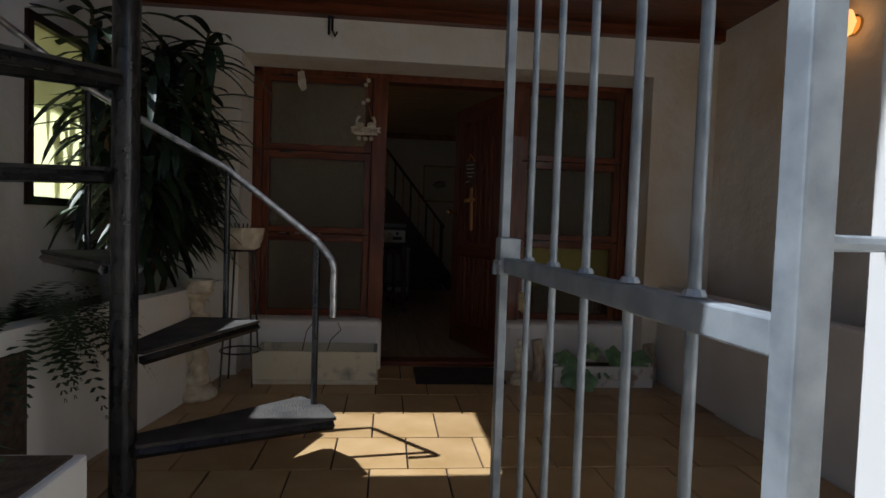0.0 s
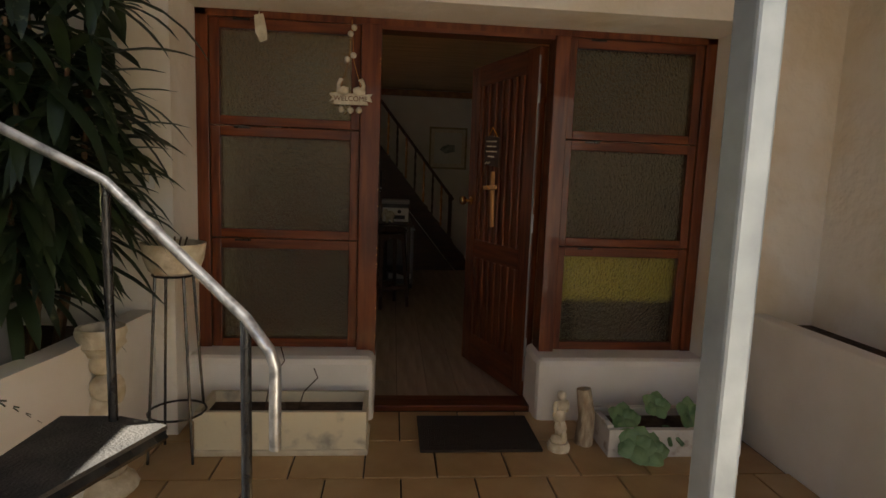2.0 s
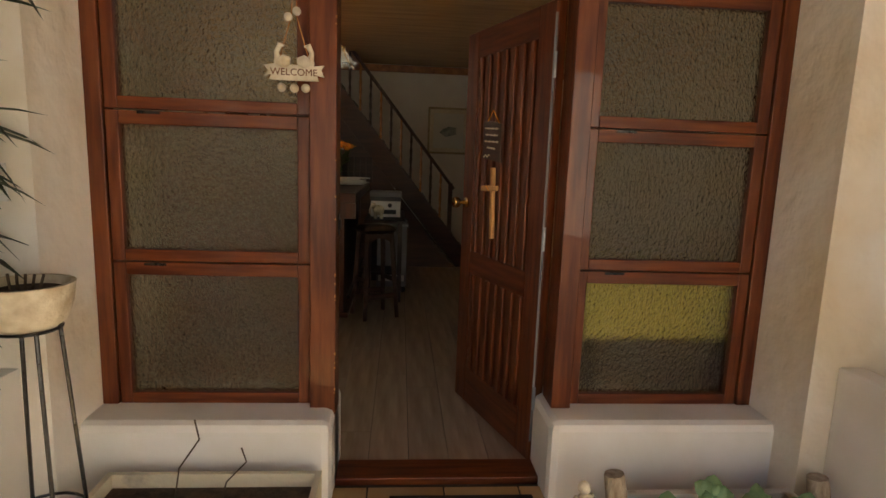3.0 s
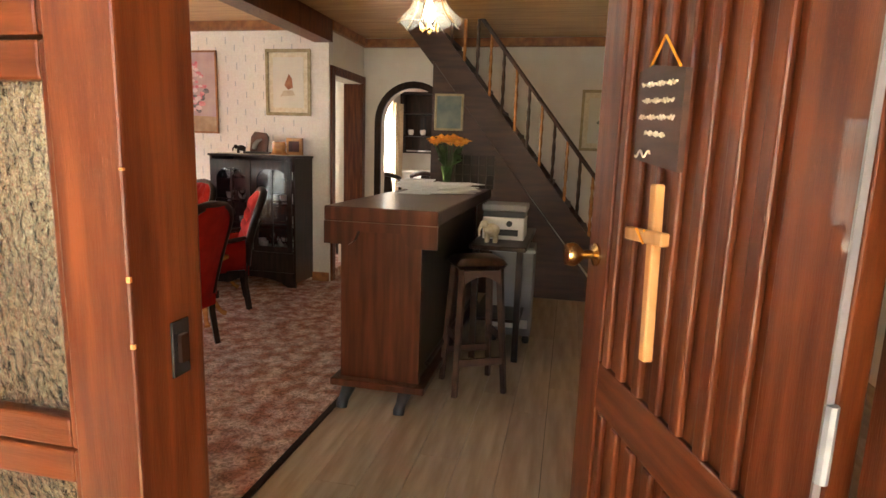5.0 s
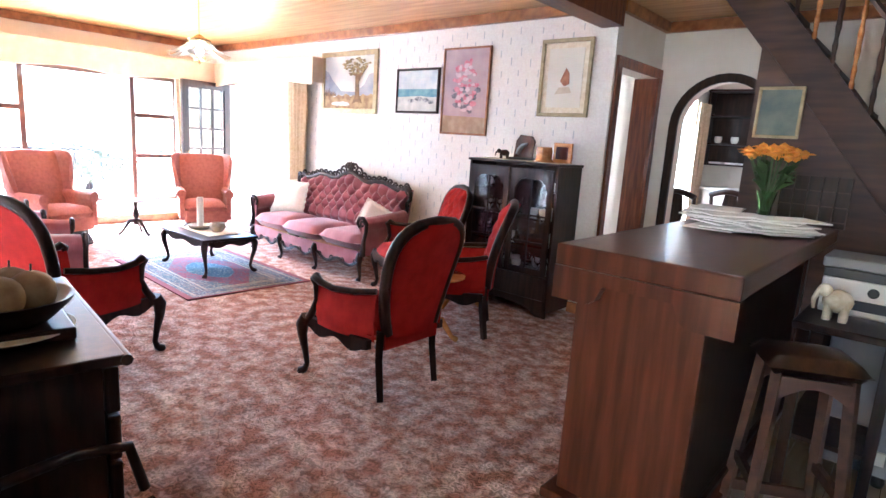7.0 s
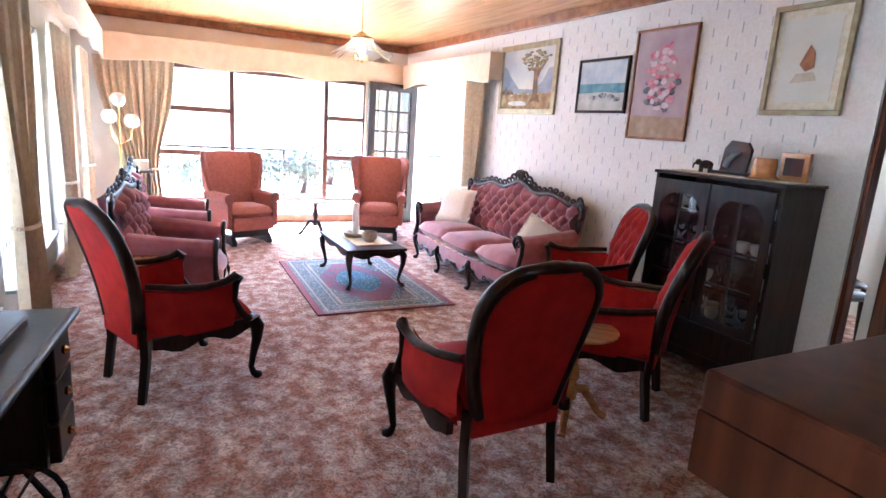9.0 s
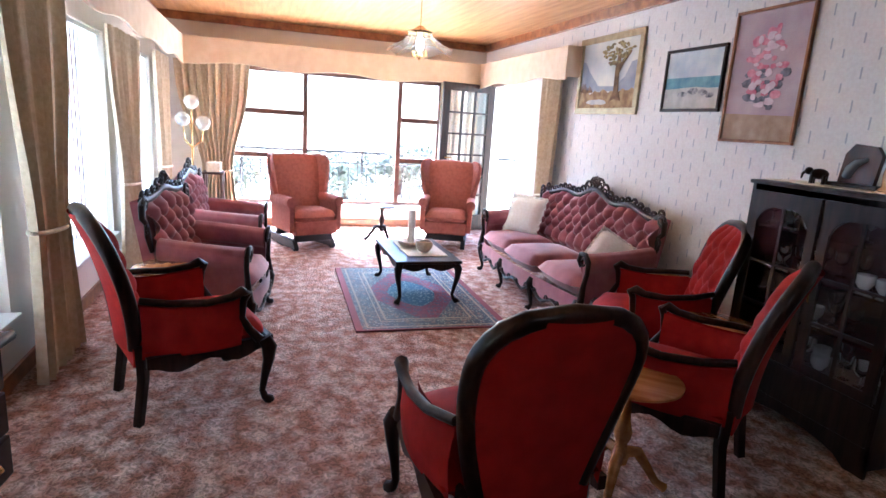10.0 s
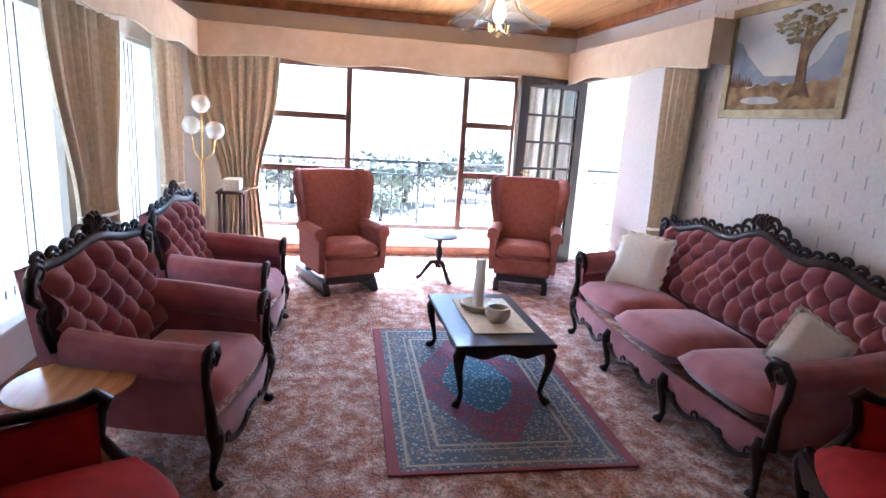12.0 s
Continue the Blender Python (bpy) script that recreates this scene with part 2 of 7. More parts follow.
# ---- the large structure ----
NW, WX, SW, CE = 8.66, -7.42, 4.55, 2.5
PF = 3.75
bm = bmesh.new()
_gx = [-400, -120, -60, -40, -28, -18, -12, -9.8, -6, 0, 8, 30, 120, 400]
def _gz(x):
    return -0.36 if x > -10 else -0.36 - min(3.2, (-10 - x) * 0.16)
sheet(bm, len(_gx) - 1, 12, lambda u, v: (_gx[round(u * (len(_gx) - 1))], -400 + 800 * v, _gz(_gx[round(u * (len(_gx) - 1))])))
setting("ground", bm, YARD, "dry ground falling away from the house")
setting("porch_floor", B((-1.05, 2.8, 0.75, 4.05, -0.36, -0.012)), GROUT, "dark joints under the tiled porch floor")
setting("porch_step", B((-0.3, 2.4, 0.42, 0.75, -0.36, -0.18)), CONCRETE, "plain step below the porch")
setting("floor", B((-0.05, 3.2, 4.05, 9.6, -0.2, -0.012)), GROUT, "dark subfloor under the boards of the entry")
setting("carpet", B((WX, -0.07, 4.2, 8.9, -0.2, 0.0), (-0.07, -0.05, 4.2, 6.0, -0.2, 0.0)), CARPET, "mottled rose and beige sculpted carpet")
setting("carpet_edge", B((-0.05, -0.02, 4.36, 8.7, -0.012, 0.008), bev=0.002), DARKWOOD, "dark strip at the edge of the carpet")
# both side walls run on unseen to y -3.0 to cut the sky light
setting("porch_wall_left", B((-1.3, -1.05, -3.0, 2.84, -0.4, 2.33), (-1.3, -1.05, 3.42, PF, -0.4, 2.33), (-1.3, -1.05, 2.84, 3.42, -0.4, 1.02), (-1.3, -1.05, 2.84, 3.42, 1.9, 2.33)), PLASTER_OUT, "rough cream plaster wall beside the porch")
setting("porch_wall_right", B((2.78, 3.1, -3.0, PF, -0.4, 3.2)), PLASTER_OUT, "rough ochre plaster wall beside the porch")
setting("porch_wall_front", B((-1.3, -0.33, PF, 4.35, -0.4, 3.2), (2.33, 3.1, PF, 4.35, -0.4, 3.2), (-0.33, 2.33, PF, 4.35, 2.02, 3.2)), PLASTER_OUT, "rough ochre plaster wall round the entrance")
# added wall, never in view, that lowers the light in the porch
setting("sky_cut_wall", B((-1.3, 3.1, -3.2, -3.0, -0.4, 2.6)), PLASTER_OUT, "unseen rough plaster wall added to cut the sky light")
# hole and unseen front edge are placed to shape sun patch and gate shade
setting("porch_ceiling", B((-0.2, 2.78, 0.55, PF, 2.33, 2.45), (-1.3, -0.2, 2.84, PF, 2.33, 2.45), (-1.3, -0.2, 0.55, 2.08, 2.33, 2.45)), TIMBER_H, "dark red timber ceiling over the porch")
setting("ceiling_beam", B((-1.05, 2.78, PF - 0.07, PF, 2.26, 2.33), (-1.05, 2.78, 0.55, 0.63, 2.2, 2.33)), TIMBER_H, "dark red timber beam under the porch ceiling")
setting("sill_bench", B((-0.45, 0.575, 3.9, 4.3, -0.1, 0.33), bev=0.035), PLASTER_LOW, "worn plaster sill under the side light")
setting("sill_bench", B((1.42, 2.45, 3.9, 4.3, -0.1, 0.33), bev=0.035), PLASTER_LOW, "worn plaster sill under the side light")
setting("planter_wall", B((2.43, 2.53, 0.5, PF, -0.1, 0.63), bev=0.012), PLASTER_LOW, "low white plastered planter wall")
setting("planter_soil", B((2.53, 2.78, 0.5, PF, -0.1, 0.57)), SOIL, "dry brown planter soil")
setting("planter_wall", plate(bmesh.new(), [(-0.74, 1.75), (-0.64, 1.72), (-0.56, 2.5), (-0.46, 3.1), (-0.42, PF), (-0.52, PF), (-0.56, 3.1), (-0.66, 2.5)], -0.1, 0.6, "z"), PLASTER_LOW, "curved low plastered planter wall")
setting("planter_soil", B((-1.05, -0.6, 1.75, PF, -0.1, 0.52)), SOIL, "dry brown planter soil")
setting("wall_south", B((WX - 0.3, WX + 0.4, 4.25, SW, 0.36, 1.95), (-5.5, -5.1, 4.25, SW, 0.36, 1.95), (-3.3, -3.0, 4.25, SW, 0.36, 1.95), (-1.6, -0.5, 4.25, SW, 0.36, 1.95), (WX - 0.3, -0.5, 4.25, SW, -0.2, 0.36), (WX - 0.3, -0.5, 4.25, SW, 1.95, 3.0)), WALL_IN, "cream painted wall with three blinded windows")
setting("wall_west", B((WX - 0.25, WX, 4.25, 5.2, -0.2, 3), (WX - 0.25, WX, 5.2, NW + 0.2, -0.2, 0.28), (WX - 0.25, WX, 5.2, NW + 0.2, 1.97, 3), (WX - 0.25, WX, 8.05, NW + 0.2, 0.28, 1.97)), WALL_IN, "cream painted wall round the wide window")
setting("wall_north", B((WX, -7.32, NW, NW + 0.25, -0.2, 3), (-6.16, -4.2, NW, NW + 0.25, -0.2, 3), (-4.2, -1.2, NW, NW + 0.1, -0.2, 3), (-7.32, -6.16, NW, NW + 0.25, 1.99, 3)), WALLPAPER, "cream wallpaper with small raised dashes")
setting("wall_return", B((-1.4, -1.2, 8.76, 9.53, 2.03, 3), (-1.4, -1.2, 9.53, 9.6, -0.2, 3)), WALL_IN, "narrow cream wall round a doorway")
bm = bmesh.new()
_pts = [(-1.4, -0.2), (-1.0, -0.2), (-1.0, 1.62)] + [(-0.62 - 0.38 * math.cos(math.pi * k / 14), 1.62 + 0.38 * math.sin(math.pi * k / 14)) for k in range(1, 14)] + [(-0.24, 1.62), (-0.24, -0.2), (3.2, -0.2), (3.2, 3), (-1.4, 3)]
plate(bm, _pts, 9.6, 9.75)
setting("wall_back", bm, WALL_IN, "cream wall with an arched opening")
setting("wall_east", B((3.0, 3.2, 4.35, 9.6, -0.2, 3)), WALL_IN, "plain cream wall")
setting("wall_entry", B((-0.5, -0.33, 4.35, SW, -0.2, 3)), WALL_IN, "short cream wall beside the entrance")
setting("wall_entry", B((2.33, 3.2, 4.35, 4.45, -0.2, 3)), WALL_IN, "cream wall inside the entrance")
setting("ceiling", B((WX, -1.2, 4.25, NW, CE, CE + 0.1), (-1.2, 3.2, 4.25, 9.6, CE + 0.01, CE + 0.12)), PINE, "varnished knotty pine board ceiling")
setting("beam", B((-1.34, -1.16, SW, NW, CE - 0.2, CE)), TIMBER, "dark stained ceiling beam")
setting("roof", B((WX - 0.6, 3.4, 4.0, 10.0, 3.0, 3.2)), WALL_IN, "plain roof slab")
for a in ((WX, WX + 0.05, SW, NW), (WX + 0.05, -1.34, NW - 0.05, NW), (WX + 0.05, -1.34, SW, SW + 0.05), (-1.2, -1.15, NW, 9.6), (-1.15, 3.0, 9.55, 9.6)):
    setting("cornice", B((*a, CE - 0.09, CE), bev=0.008), PINETRIM, "varnished timber cornice")
for a in ((WX, WX + 0.02, SW, 8.64), (-6.16, -2.3, NW - 0.02, NW), (WX + 0.02, -0.5, SW, SW + 0.02), (-1.38, -1.2, NW - 0.02, NW), (-1.2, -1.18, 9.58, 9.6)):
    setting("baseboard", B((*a, 0, 0.09), bev=0.004), PINETRIM, "varnished brown baseboard")
# rooms beyond the arch and the doorway
setting("room_floor", B((-4.2, 3.2, 9.6, 12, -0.2, 0), (-4.2, -1.4, 8.9, 9.6, -0.2, 0)), CARPET, "rose carpet in the far rooms")
setting("room_wall", B((-1.5, 3.2, 11.78, 11.95, -0.2, 3)), WALL_IN, "cream wall of the far room")
setting("room_wall", B((3.0, 3.2, 9.75, 11.78, -0.2, 3)), WALL_IN, "cream wall of the far room")
setting("room_wall", B((-3.9, -3.7, 8.76, 9.9, -0.2, 3), (-3.9, -3.7, 9.9, 10.9, -0.2, .8), (-3.9, -3.7, 9.9, 10.9, 1.9, 3)), WALL_IN, "cream wall of the side room")
setting("room_wall", B((-3.9, -1.5, 10.9, 11.0, -0.2, 3)), WALL_IN, "cream wall of the side room")
setting("room_wall", B((-1.5, -1.4, 9.6, 10.3, -0.2, 3), (-1.5, -1.4, 10.3, 11.3, -0.2, .25), (-1.5, -1.4, 10.3, 11.3, 2.0, 3), (-1.5, -1.4, 11.3, 11.78, -0.2, 3)), WALL_IN, "cream wall with a window of the far room")
setting("room_ceiling", B((-3.9, -1.4, 8.76, 11.0, CE, CE + 0.1), (-1.4, 3.2, 9.75, 11.95, CE, CE + 0.1)), WALL_IN, "plain ceiling of the far rooms")


# ---- builders of furniture ----
def place(x, y, fx, fy, z=0.0):
    """A pose whose own +y looks along (fx, fy)."""
    return pose(x, y, z, 0, 0, math.degrees(math.atan2(-fx, fy)))


def tuft(u, v, nu, nv):
    """Deep buttoned diamonds in the middle, upright channels at the foot and the top."""
    b = nv * min(1.0, max(0.0, (v - 0.2) / 0.64))
    a = abs(math.sin(math.pi * (u * nu + b)) * math.sin(math.pi * (u * nu - b)))
    return a ** 0.5


def cabriole(bm, x, y, h, ox, oy, r=0.026):
    """A curved leg from the top at height h that knees out along (ox, oy)."""
    prof = [(0.0, 1.0, 1.5), (0.025, 0.86, 1.6), (0.022, 0.66, 1.15), (0.004, 0.4, 0.8), (-0.008, 0.18, 0.65), (0.004, 0.08, 0.8), (0.026, 0.03, 1.15), (0.03, 0.0, 1.0)]
    return tube(bm, [(x + ox * a, y + oy * a, h * b) for a, b, c in prof], [r * c for a, b, c in prof], 8)


def pad(x0, x1, y0, y1, z0, z1, crown=0.03, bow=0.0, n=10):
    """A cushion with rounded edges, a crowned top and a bowed front at y1."""
    bm = bmesh.new()

    def side(t):
        return 1 - (2 * t - 1) ** 6
    def f(u, v, top):
        e = min(side(u), side(v)) ** 0.5 if 0 < u < 1 and 0 < v < 1 else 0
        x = x0 + (x1 - x0) * u
        y = y0 + (y1 - y0 + bow * (1 - (2 * u - 1) ** 2)) * v
        zm = (z0 + z1) / 2
        return (x, y, zm + (((z1 - zm) * e + crown * math.sin(math.pi * u) * math.sin(math.pi * v)) if top else -(zm - z0) * e))
    sheet(bm, n, n, lambda u, v: f(u, v, True))
    sheet(bm, n, n, lambda u, v: f(u, v, False))
    bmesh.ops.remove_doubles(bm, verts=bm.verts, dist=1e-4)
    return bm


# the red spoon-back chairs
def back_half(v):
    """Half the width of the back at v of its height."""
    if v < 0.72:
        return 0.165 + 0.075 * math.sin(v / 0.72 * math.pi / 2)
    return 0.24 * math.sqrt(max(0.0, 1 - ((v - 0.72) / 0.30) ** 2)) ** 0.7


def red_chair(at):
    c = thing("parlour_chair", "red velvet spoon-back chair with dark carved frame, on the rose carpet", "chair", "red parlour chairs", at)
    z0, zh = 0.36, 0.595
    lean = lambda v: -0.02 - 0.13 * v * v - 0.02 * v
    bm = bmesh.new()
    sheet(bm, 36, 36, lambda u, v: ((2 * u - 1) * back_half(v), lean(v) + 0.025 + 0.04 * tuft(u, v, 4, 2.0) * min(1, 8 * u, 8 * (1 - u), 8 * v, 8 * (1 - v)), z0 + zh * v))
    part("backrest", bm, RED, c, "buttoned red velvet back", True)
    bm = bmesh.new()
    sheet(bm, 14, 18, lambda u, v: ((2 * u - 1) * back_half(v), lean(v) - 0.02 - 0.025 * math.sin(math.pi * u), z0 - 0.02 + (zh + 0.02) * v))
    part("back_cover", bm, RED, c, "", True)
    ring = [(back_half(v) + 0.008, lean(v), z0 + zh * v) for v in [k / 18 for k in range(18)]] + [(back_half(v), lean(v), z0 + zh * v) for v in (0.965, 0.99)]
    ring = ring + [(0, lean(1), z0 + zh * 1.015)] + [(-x, y, z) for x, y, z in ring[::-1]]
    part("back_frame", tube(bmesh.new(), ring, 0.031, 10, 0.9), DARKWOOD, c, "dark polished wood frame", True)
    bm = pad(-0.27, 0.27, 0.0, 0.53, 0.3, 0.43, 0.035, 0.06)
    part("seat", bm, RED, c, "sprung red velvet seat", True)
    for s in (-1, 1):
        arm = [(s * 0.25, -0.01, 0.60), (s * 0.30, 0.10, 0.585), (s * 0.315, 0.25, 0.57), (s * 0.315, 0.36, 0.58), (s * 0.31, 0.41, 0.60), (s * 0.305, 0.435, 0.585), (s * 0.3, 0.42, 0.55), (s * 0.30, 0.41, 0.47), (s * 0.295, 0.45, 0.40), (s * 0.285, 0.50, 0.34)]
        part("arm", tube(bmesh.new(), arm, [0.016, 0.017, 0.018, 0.02, 0.026, 0.024, 0.018, 0.018, 0.02, 0.024], 8), DARKWOOD, c, "dark carved arm rail", True)
        bm = bmesh.new()
        sheet(bm, 10, 8, lambda u, v: (s * (0.25 + 0.055 * math.sin(u * 2.2) + 0.012 * math.sin(math.pi * v)), -0.01 + 0.42 * u, 0.33 + (0.245 - 0.02 * math.sin(u * math.pi)) * v))
        sheet(bm, 10, 8, lambda u, v: (s * (0.215 + 0.055 * math.sin(u * 2.2) - 0.02 * math.sin(math.pi * v)), -0.01 + 0.42 * u, 0.33 + (0.245 - 0.02 * math.sin(u * math.pi)) * v))
        part("arm_panel", bm, RED, c, "", True)
        part("leg", cabriole(bmesh.new(), s * 0.285, 0.525, 0.34, s * 0.5, 0.9, 0.024), DARKWOOD, c, "", True)
        part("leg", tube(bmesh.new(), [(s * 0.20, -0.0, 0.38), (s * 0.205, 0.0, 0.22), (s * 0.21, -0.03, 0.0)], [0.03, 0.026, 0.024], 4), DARKWOOD, c)
        n = 12
        pts = [(0.0 + 0.53 * k / n, 0.275 + 0.02 * math.cos(k / n * 4 * math.pi)) for k in range(n + 1)]
        part("side_rail", plate(bmesh.new(), pts + [(0.53, 0.345), (0.0, 0.345)], s * 0.262, s * 0.29, "x"), DARKWOOD, c)
    n = 16
    pts = [(-0.28 + 0.56 * k / n, 0.27 + 0.02 * math.cos(k / n * 6 * math.pi)) for k in range(n + 1)]
    part("front_rail", plate(bmesh.new(), pts + [(0.28, 0.345), (-0.28, 0.345)], 0.545, 0.575, "y"), DARKWOOD, c)
    part("back_rail", B((-0.2, 0.2, -0.035, 0.0, 0.28, 0.37)), RED, c)
    return c


_rc = red_chair(place(-1.195, 6.525, -1, 0.0))
for x, y, fx, fy in ((-2.62, 5.16, -0.39, 0.92), (-1.55, 7.68, -0.817, -0.577), (-2.45, 8.22, -0.447, -0.894)):
    copy_thing(_rc, place(x, y, fx, fy))


# the carved rose suite
def crest_z(u, big):
    """The height of the back's top edge, u from 0 to 1."""
    d = abs(2 * u - 1)
    if big:
        return 0.80 + 0.13 * math.exp(-(d / 0.25) ** 2) + 0.07 * math.exp(-((d - 0.55) / 0.22) ** 2) + 0.03 * (d > 0.9)
    return 0.865 + 0.045 * math.exp(-(d / 0.4) ** 2)


def scroll(bm, x, y, z, r, s, turns=1.5, rad=0.012):
    pts = [(x + s * r * (1 - k / 22) * math.cos(k / 14 * turns * math.pi), y, z + r * (1 - k / 22) * math.sin(k / 14 * turns * math.pi)) for k in range(15)]
    tube(bm, pts, [rad * (1 - k / 30) for k in range(15)], 6)


def suite(name, w, seats, big, label, group, at):
    c = thing(name, label, "sofa" if big else "armchair", group, at)
    hw, hb = w / 2, w / 2 - (0.10 if big else 0.03)
    z0 = 0.40
    nu, nv = (13, 2.0) if big else (5, 2.0)
    lean = lambda v: 0.02 - 0.13 * v
    bm = bmesh.new()
    N = 156 if big else 60
    sheet(bm, N, 48, lambda u, v: ((2 * u - 1) * (hb - 0.02), lean(v) + 0.05 + 0.075 * tuft(u, v, nu, nv) * min(1, 10 * v, 10 * (1 - v)), z0 + (crest_z(u, big) - z0) * v))
    part("backrest", bm, PINK, c, "deep buttoned rose velvet back", True)
    bm = bmesh.new()
    sheet(bm, 24, 6, lambda u, v: ((2 * u - 1) * hb, lean(v) - 0.03, 0.2 + (crest_z(u, big) - 0.2) * v))
    sheet(bm, 1, 10, lambda u, v: (-hb, lean(v) - 0.03 + 0.09 * u, 0.2 + (crest_z(0, big) - 0.2) * v))
    sheet(bm, 1, 10, lambda u, v: (hb, lean(v) - 0.03 + 0.09 * u, 0.2 + (crest_z(1, big) - 0.2) * v))
    part("back_cover", bm, PINK, c, "", True)
    # crest rail with its carving
    n = 60 if big else 26
    part("crest_rail", tube(bmesh.new(), [((2 * k / n - 1) * hb, lean(1) + 0.05, crest_z(k / n, big) + 0.005) for k in range(n + 1)], 0.026, 8), DARKWOOD, c, "dark carved crest rail", True)
    bm = bmesh.new()
    m = 22 if big else 9
    for k in range(m):
        u = (k + 0.5) / m
        s = 1 if u > 0.5 else -1
        r = 0.038 + (0.03 * math.exp(-((2 * u - 1) / 0.25) ** 2))
        scroll(bm, (2 * u - 1) * hb, lean(1) + 0.045, crest_z(u, big) + r * 0.75, r, s, 1.7, 0.014)
        scroll(bm, (2 * u - 1) * hb + 0.02 * s, lean(1) + 0.055, crest_z(u, big) + r * 0.4, r * 0.7, -s, 1.4, 0.011)
    zc = crest_z(0.5, big)
    for k in range(7):
        a = math.pi * (k + 0.5) / 7
        tube(bm, [(0.02 * math.cos(a), lean(1) + 0.05, zc + 0.04), (0.055 * math.cos(a), lean(1) + 0.06, zc + 0.05 + 0.05 * math.sin(a)), (0.08 * math.cos(a), lean(1) + 0.05, zc + 0.05 + 0.07 * math.sin(a))], [0.014, 0.018, 0.006], 6)
    tagged(part("carving", bm, DARKWOOD, c, "pierced dark carving of leaves and scrolls", True), kind="stuff")
    for s in (-1, 1):
        bm = bmesh.new()
        tube(bm, [(s * hb, lean(0.9) + 0.05, crest_z(1, big) + 0.0), (s * (hb + 0.045), lean(0.9) + 0.06, crest_z(1, big) - 0.02), (s * (hb + 0.05), lean(0.9) + 0.06, crest_z(1, big) - 0.09), (s * (hb + 0.01), lean(0.8) + 0.06, crest_z(1, big) - 0.13), (s * (hb + 0.03), lean(0.7) + 0.06, crest_z(1, big) - 0.2), (s * (hb + 0.0), lean(0.6) + 0.06, 0.56)], [0.028, 0.026, 0.022, 0.02, 0.022, 0.018], 8)
        zt_ = crest_z(1, big)
        tube(bm, [(s * (hb + 0.02 + 0.034 * math.cos(a)), lean(0.85) + 0.06, zt_ - 0.005 + 0.034 * math.sin(a)) for a in [k * math.pi / 8 for k in range(17)]], 0.013, 7)
        tube(bm, [(s * (hb + 0.03 + 0.022 * math.cos(a)), lean(0.7) + 0.06, zt_ - 0.16 + 0.026 * math.sin(a)) for a in [k * math.pi / 8 for k in range(17)]], 0.011, 7)
        part("back_ear", bm, DARKWOOD, c, "dark carved scroll", True)
        # rolled arm
        prof = [(0.0, 0.24), (0.0, 0.44), (-0.035, 0.47), (-0.05, 0.52), (-0.035, 0.57), (0.01, 0.595), (0.06, 0.585), (0.09, 0.55), (0.09, 0.50), (0.07, 0.46), (0.065, 0.24)]
        bm = bmesh.new()
        def arm(u, v):
            k = u * (len(prof) - 1)
            i = min(int(k), len(prof) - 2)
            f = k - i
            a = prof[i][0] * (1 - f) + prof[i + 1][0] * f
            z = prof[i][1] * (1 - f) + prof[i + 1][1] * f
            return (s * (hw - 0.09 + a + 0.02 * math.sin(v * math.pi)), 0.04 + 0.62 * v, z + 0.045 * (1 - v))
        sheet(bm, 30, 12, arm)
        part("arm", bm, PINK, c, "rolled rose velvet arm", True)
        bm = bmesh.new()
        path = [(s * (hw - 0.1), 0.68, 0.5), (s * (hw - 0.13), 0.685, 0.54), (s * (hw - 0.10), 0.69, 0.59), (s * (hw - 0.04), 0.69, 0.595), (s * (hw + 0.0), 0.685, 0.55), (s * (hw - 0.01), 0.68, 0.47), (s * (hw - 0.04), 0.68, 0.38), (s * (hw - 0.035), 0.69, 0.30), (s * (hw - 0.03), 0.70, 0.24)]
        tube(bm, path, [0.014, 0.018, 0.02, 0.02, 0.02, 0.02, 0.022, 0.028, 0.032], 8)
        scroll(bm, s * (hw - 0.055), 0.69, 0.535, 0.035, s, 2.0, 0.012)
        part("arm_scroll", bm, DARKWOOD, c, "dark carved arm front", True)
        bm = bmesh.new()
        sheet(bm, 6, 8, lambda u, v: (s * (hw - 0.09 + 0.06 * u), 0.665, 0.24 + (0.3) * v))
        part("arm_front", bm, PINK, c)
        part("leg", tube(bmesh.new(), [(s * (hw - 0.06), 0.03, 0.25), (s * (hw - 0.06), 0.0, 0.12), (s * (hw - 0.06), -0.04, 0.0)], [0.03, 0.025, 0.022], 8), DARKWOOD, c, "", True)
    # cushions
    cw = (w - 0.2) / seats
    for k in range(seats):
        x0 = -hw + 0.1 + k * cw
        mid = seats == 3 and k == 1
        part("seat_cushion", pad(x0 + 0.004, x0 + cw - 0.004, 0.08, 0.70 + (0.045 if mid else 0.0), 0.27, 0.42, 0.025, 0.04), PINK, c, "rose velvet seat cushion", True)
    # carved front rail
    bm = bmesh.new()
    n = 24 * seats
    front = lambda u: 0.69 + (0.075 * math.sin(math.pi * u) if big else 0.04 * math.sin(math.pi * u))
    low = lambda u: 0.17 + 0.025 * math.cos(2 * math.pi * u * seats * 2) - 0.02 * abs(math.sin(math.pi * u * seats))
    sheet(bm, n, 3, lambda u, v: (-hw + 0.04 + (w - 0.08) * u, front(u) + 0.012 * math.sin(v * 3.1), low(u) + (0.275 - low(u)) * v))
    sheet(bm, n, 1, lambda u, v: (-hw + 0.04 + (w - 0.08) * u, front(u) - 0.025, low(u) + (0.275 - low(u)) * v))
    part("front_rail", bm, PINK, c, "", True)
    bm = bmesh.new()
    tube(bm, [(-hw + 0.04 + (w - 0.08) * k / n, front(k / n) + 0.012, low(k / n)) for k in range(n + 1)], 0.014, 6)
    for k in range(seats * 4):
        u = (k + 0.5) / (seats * 4)
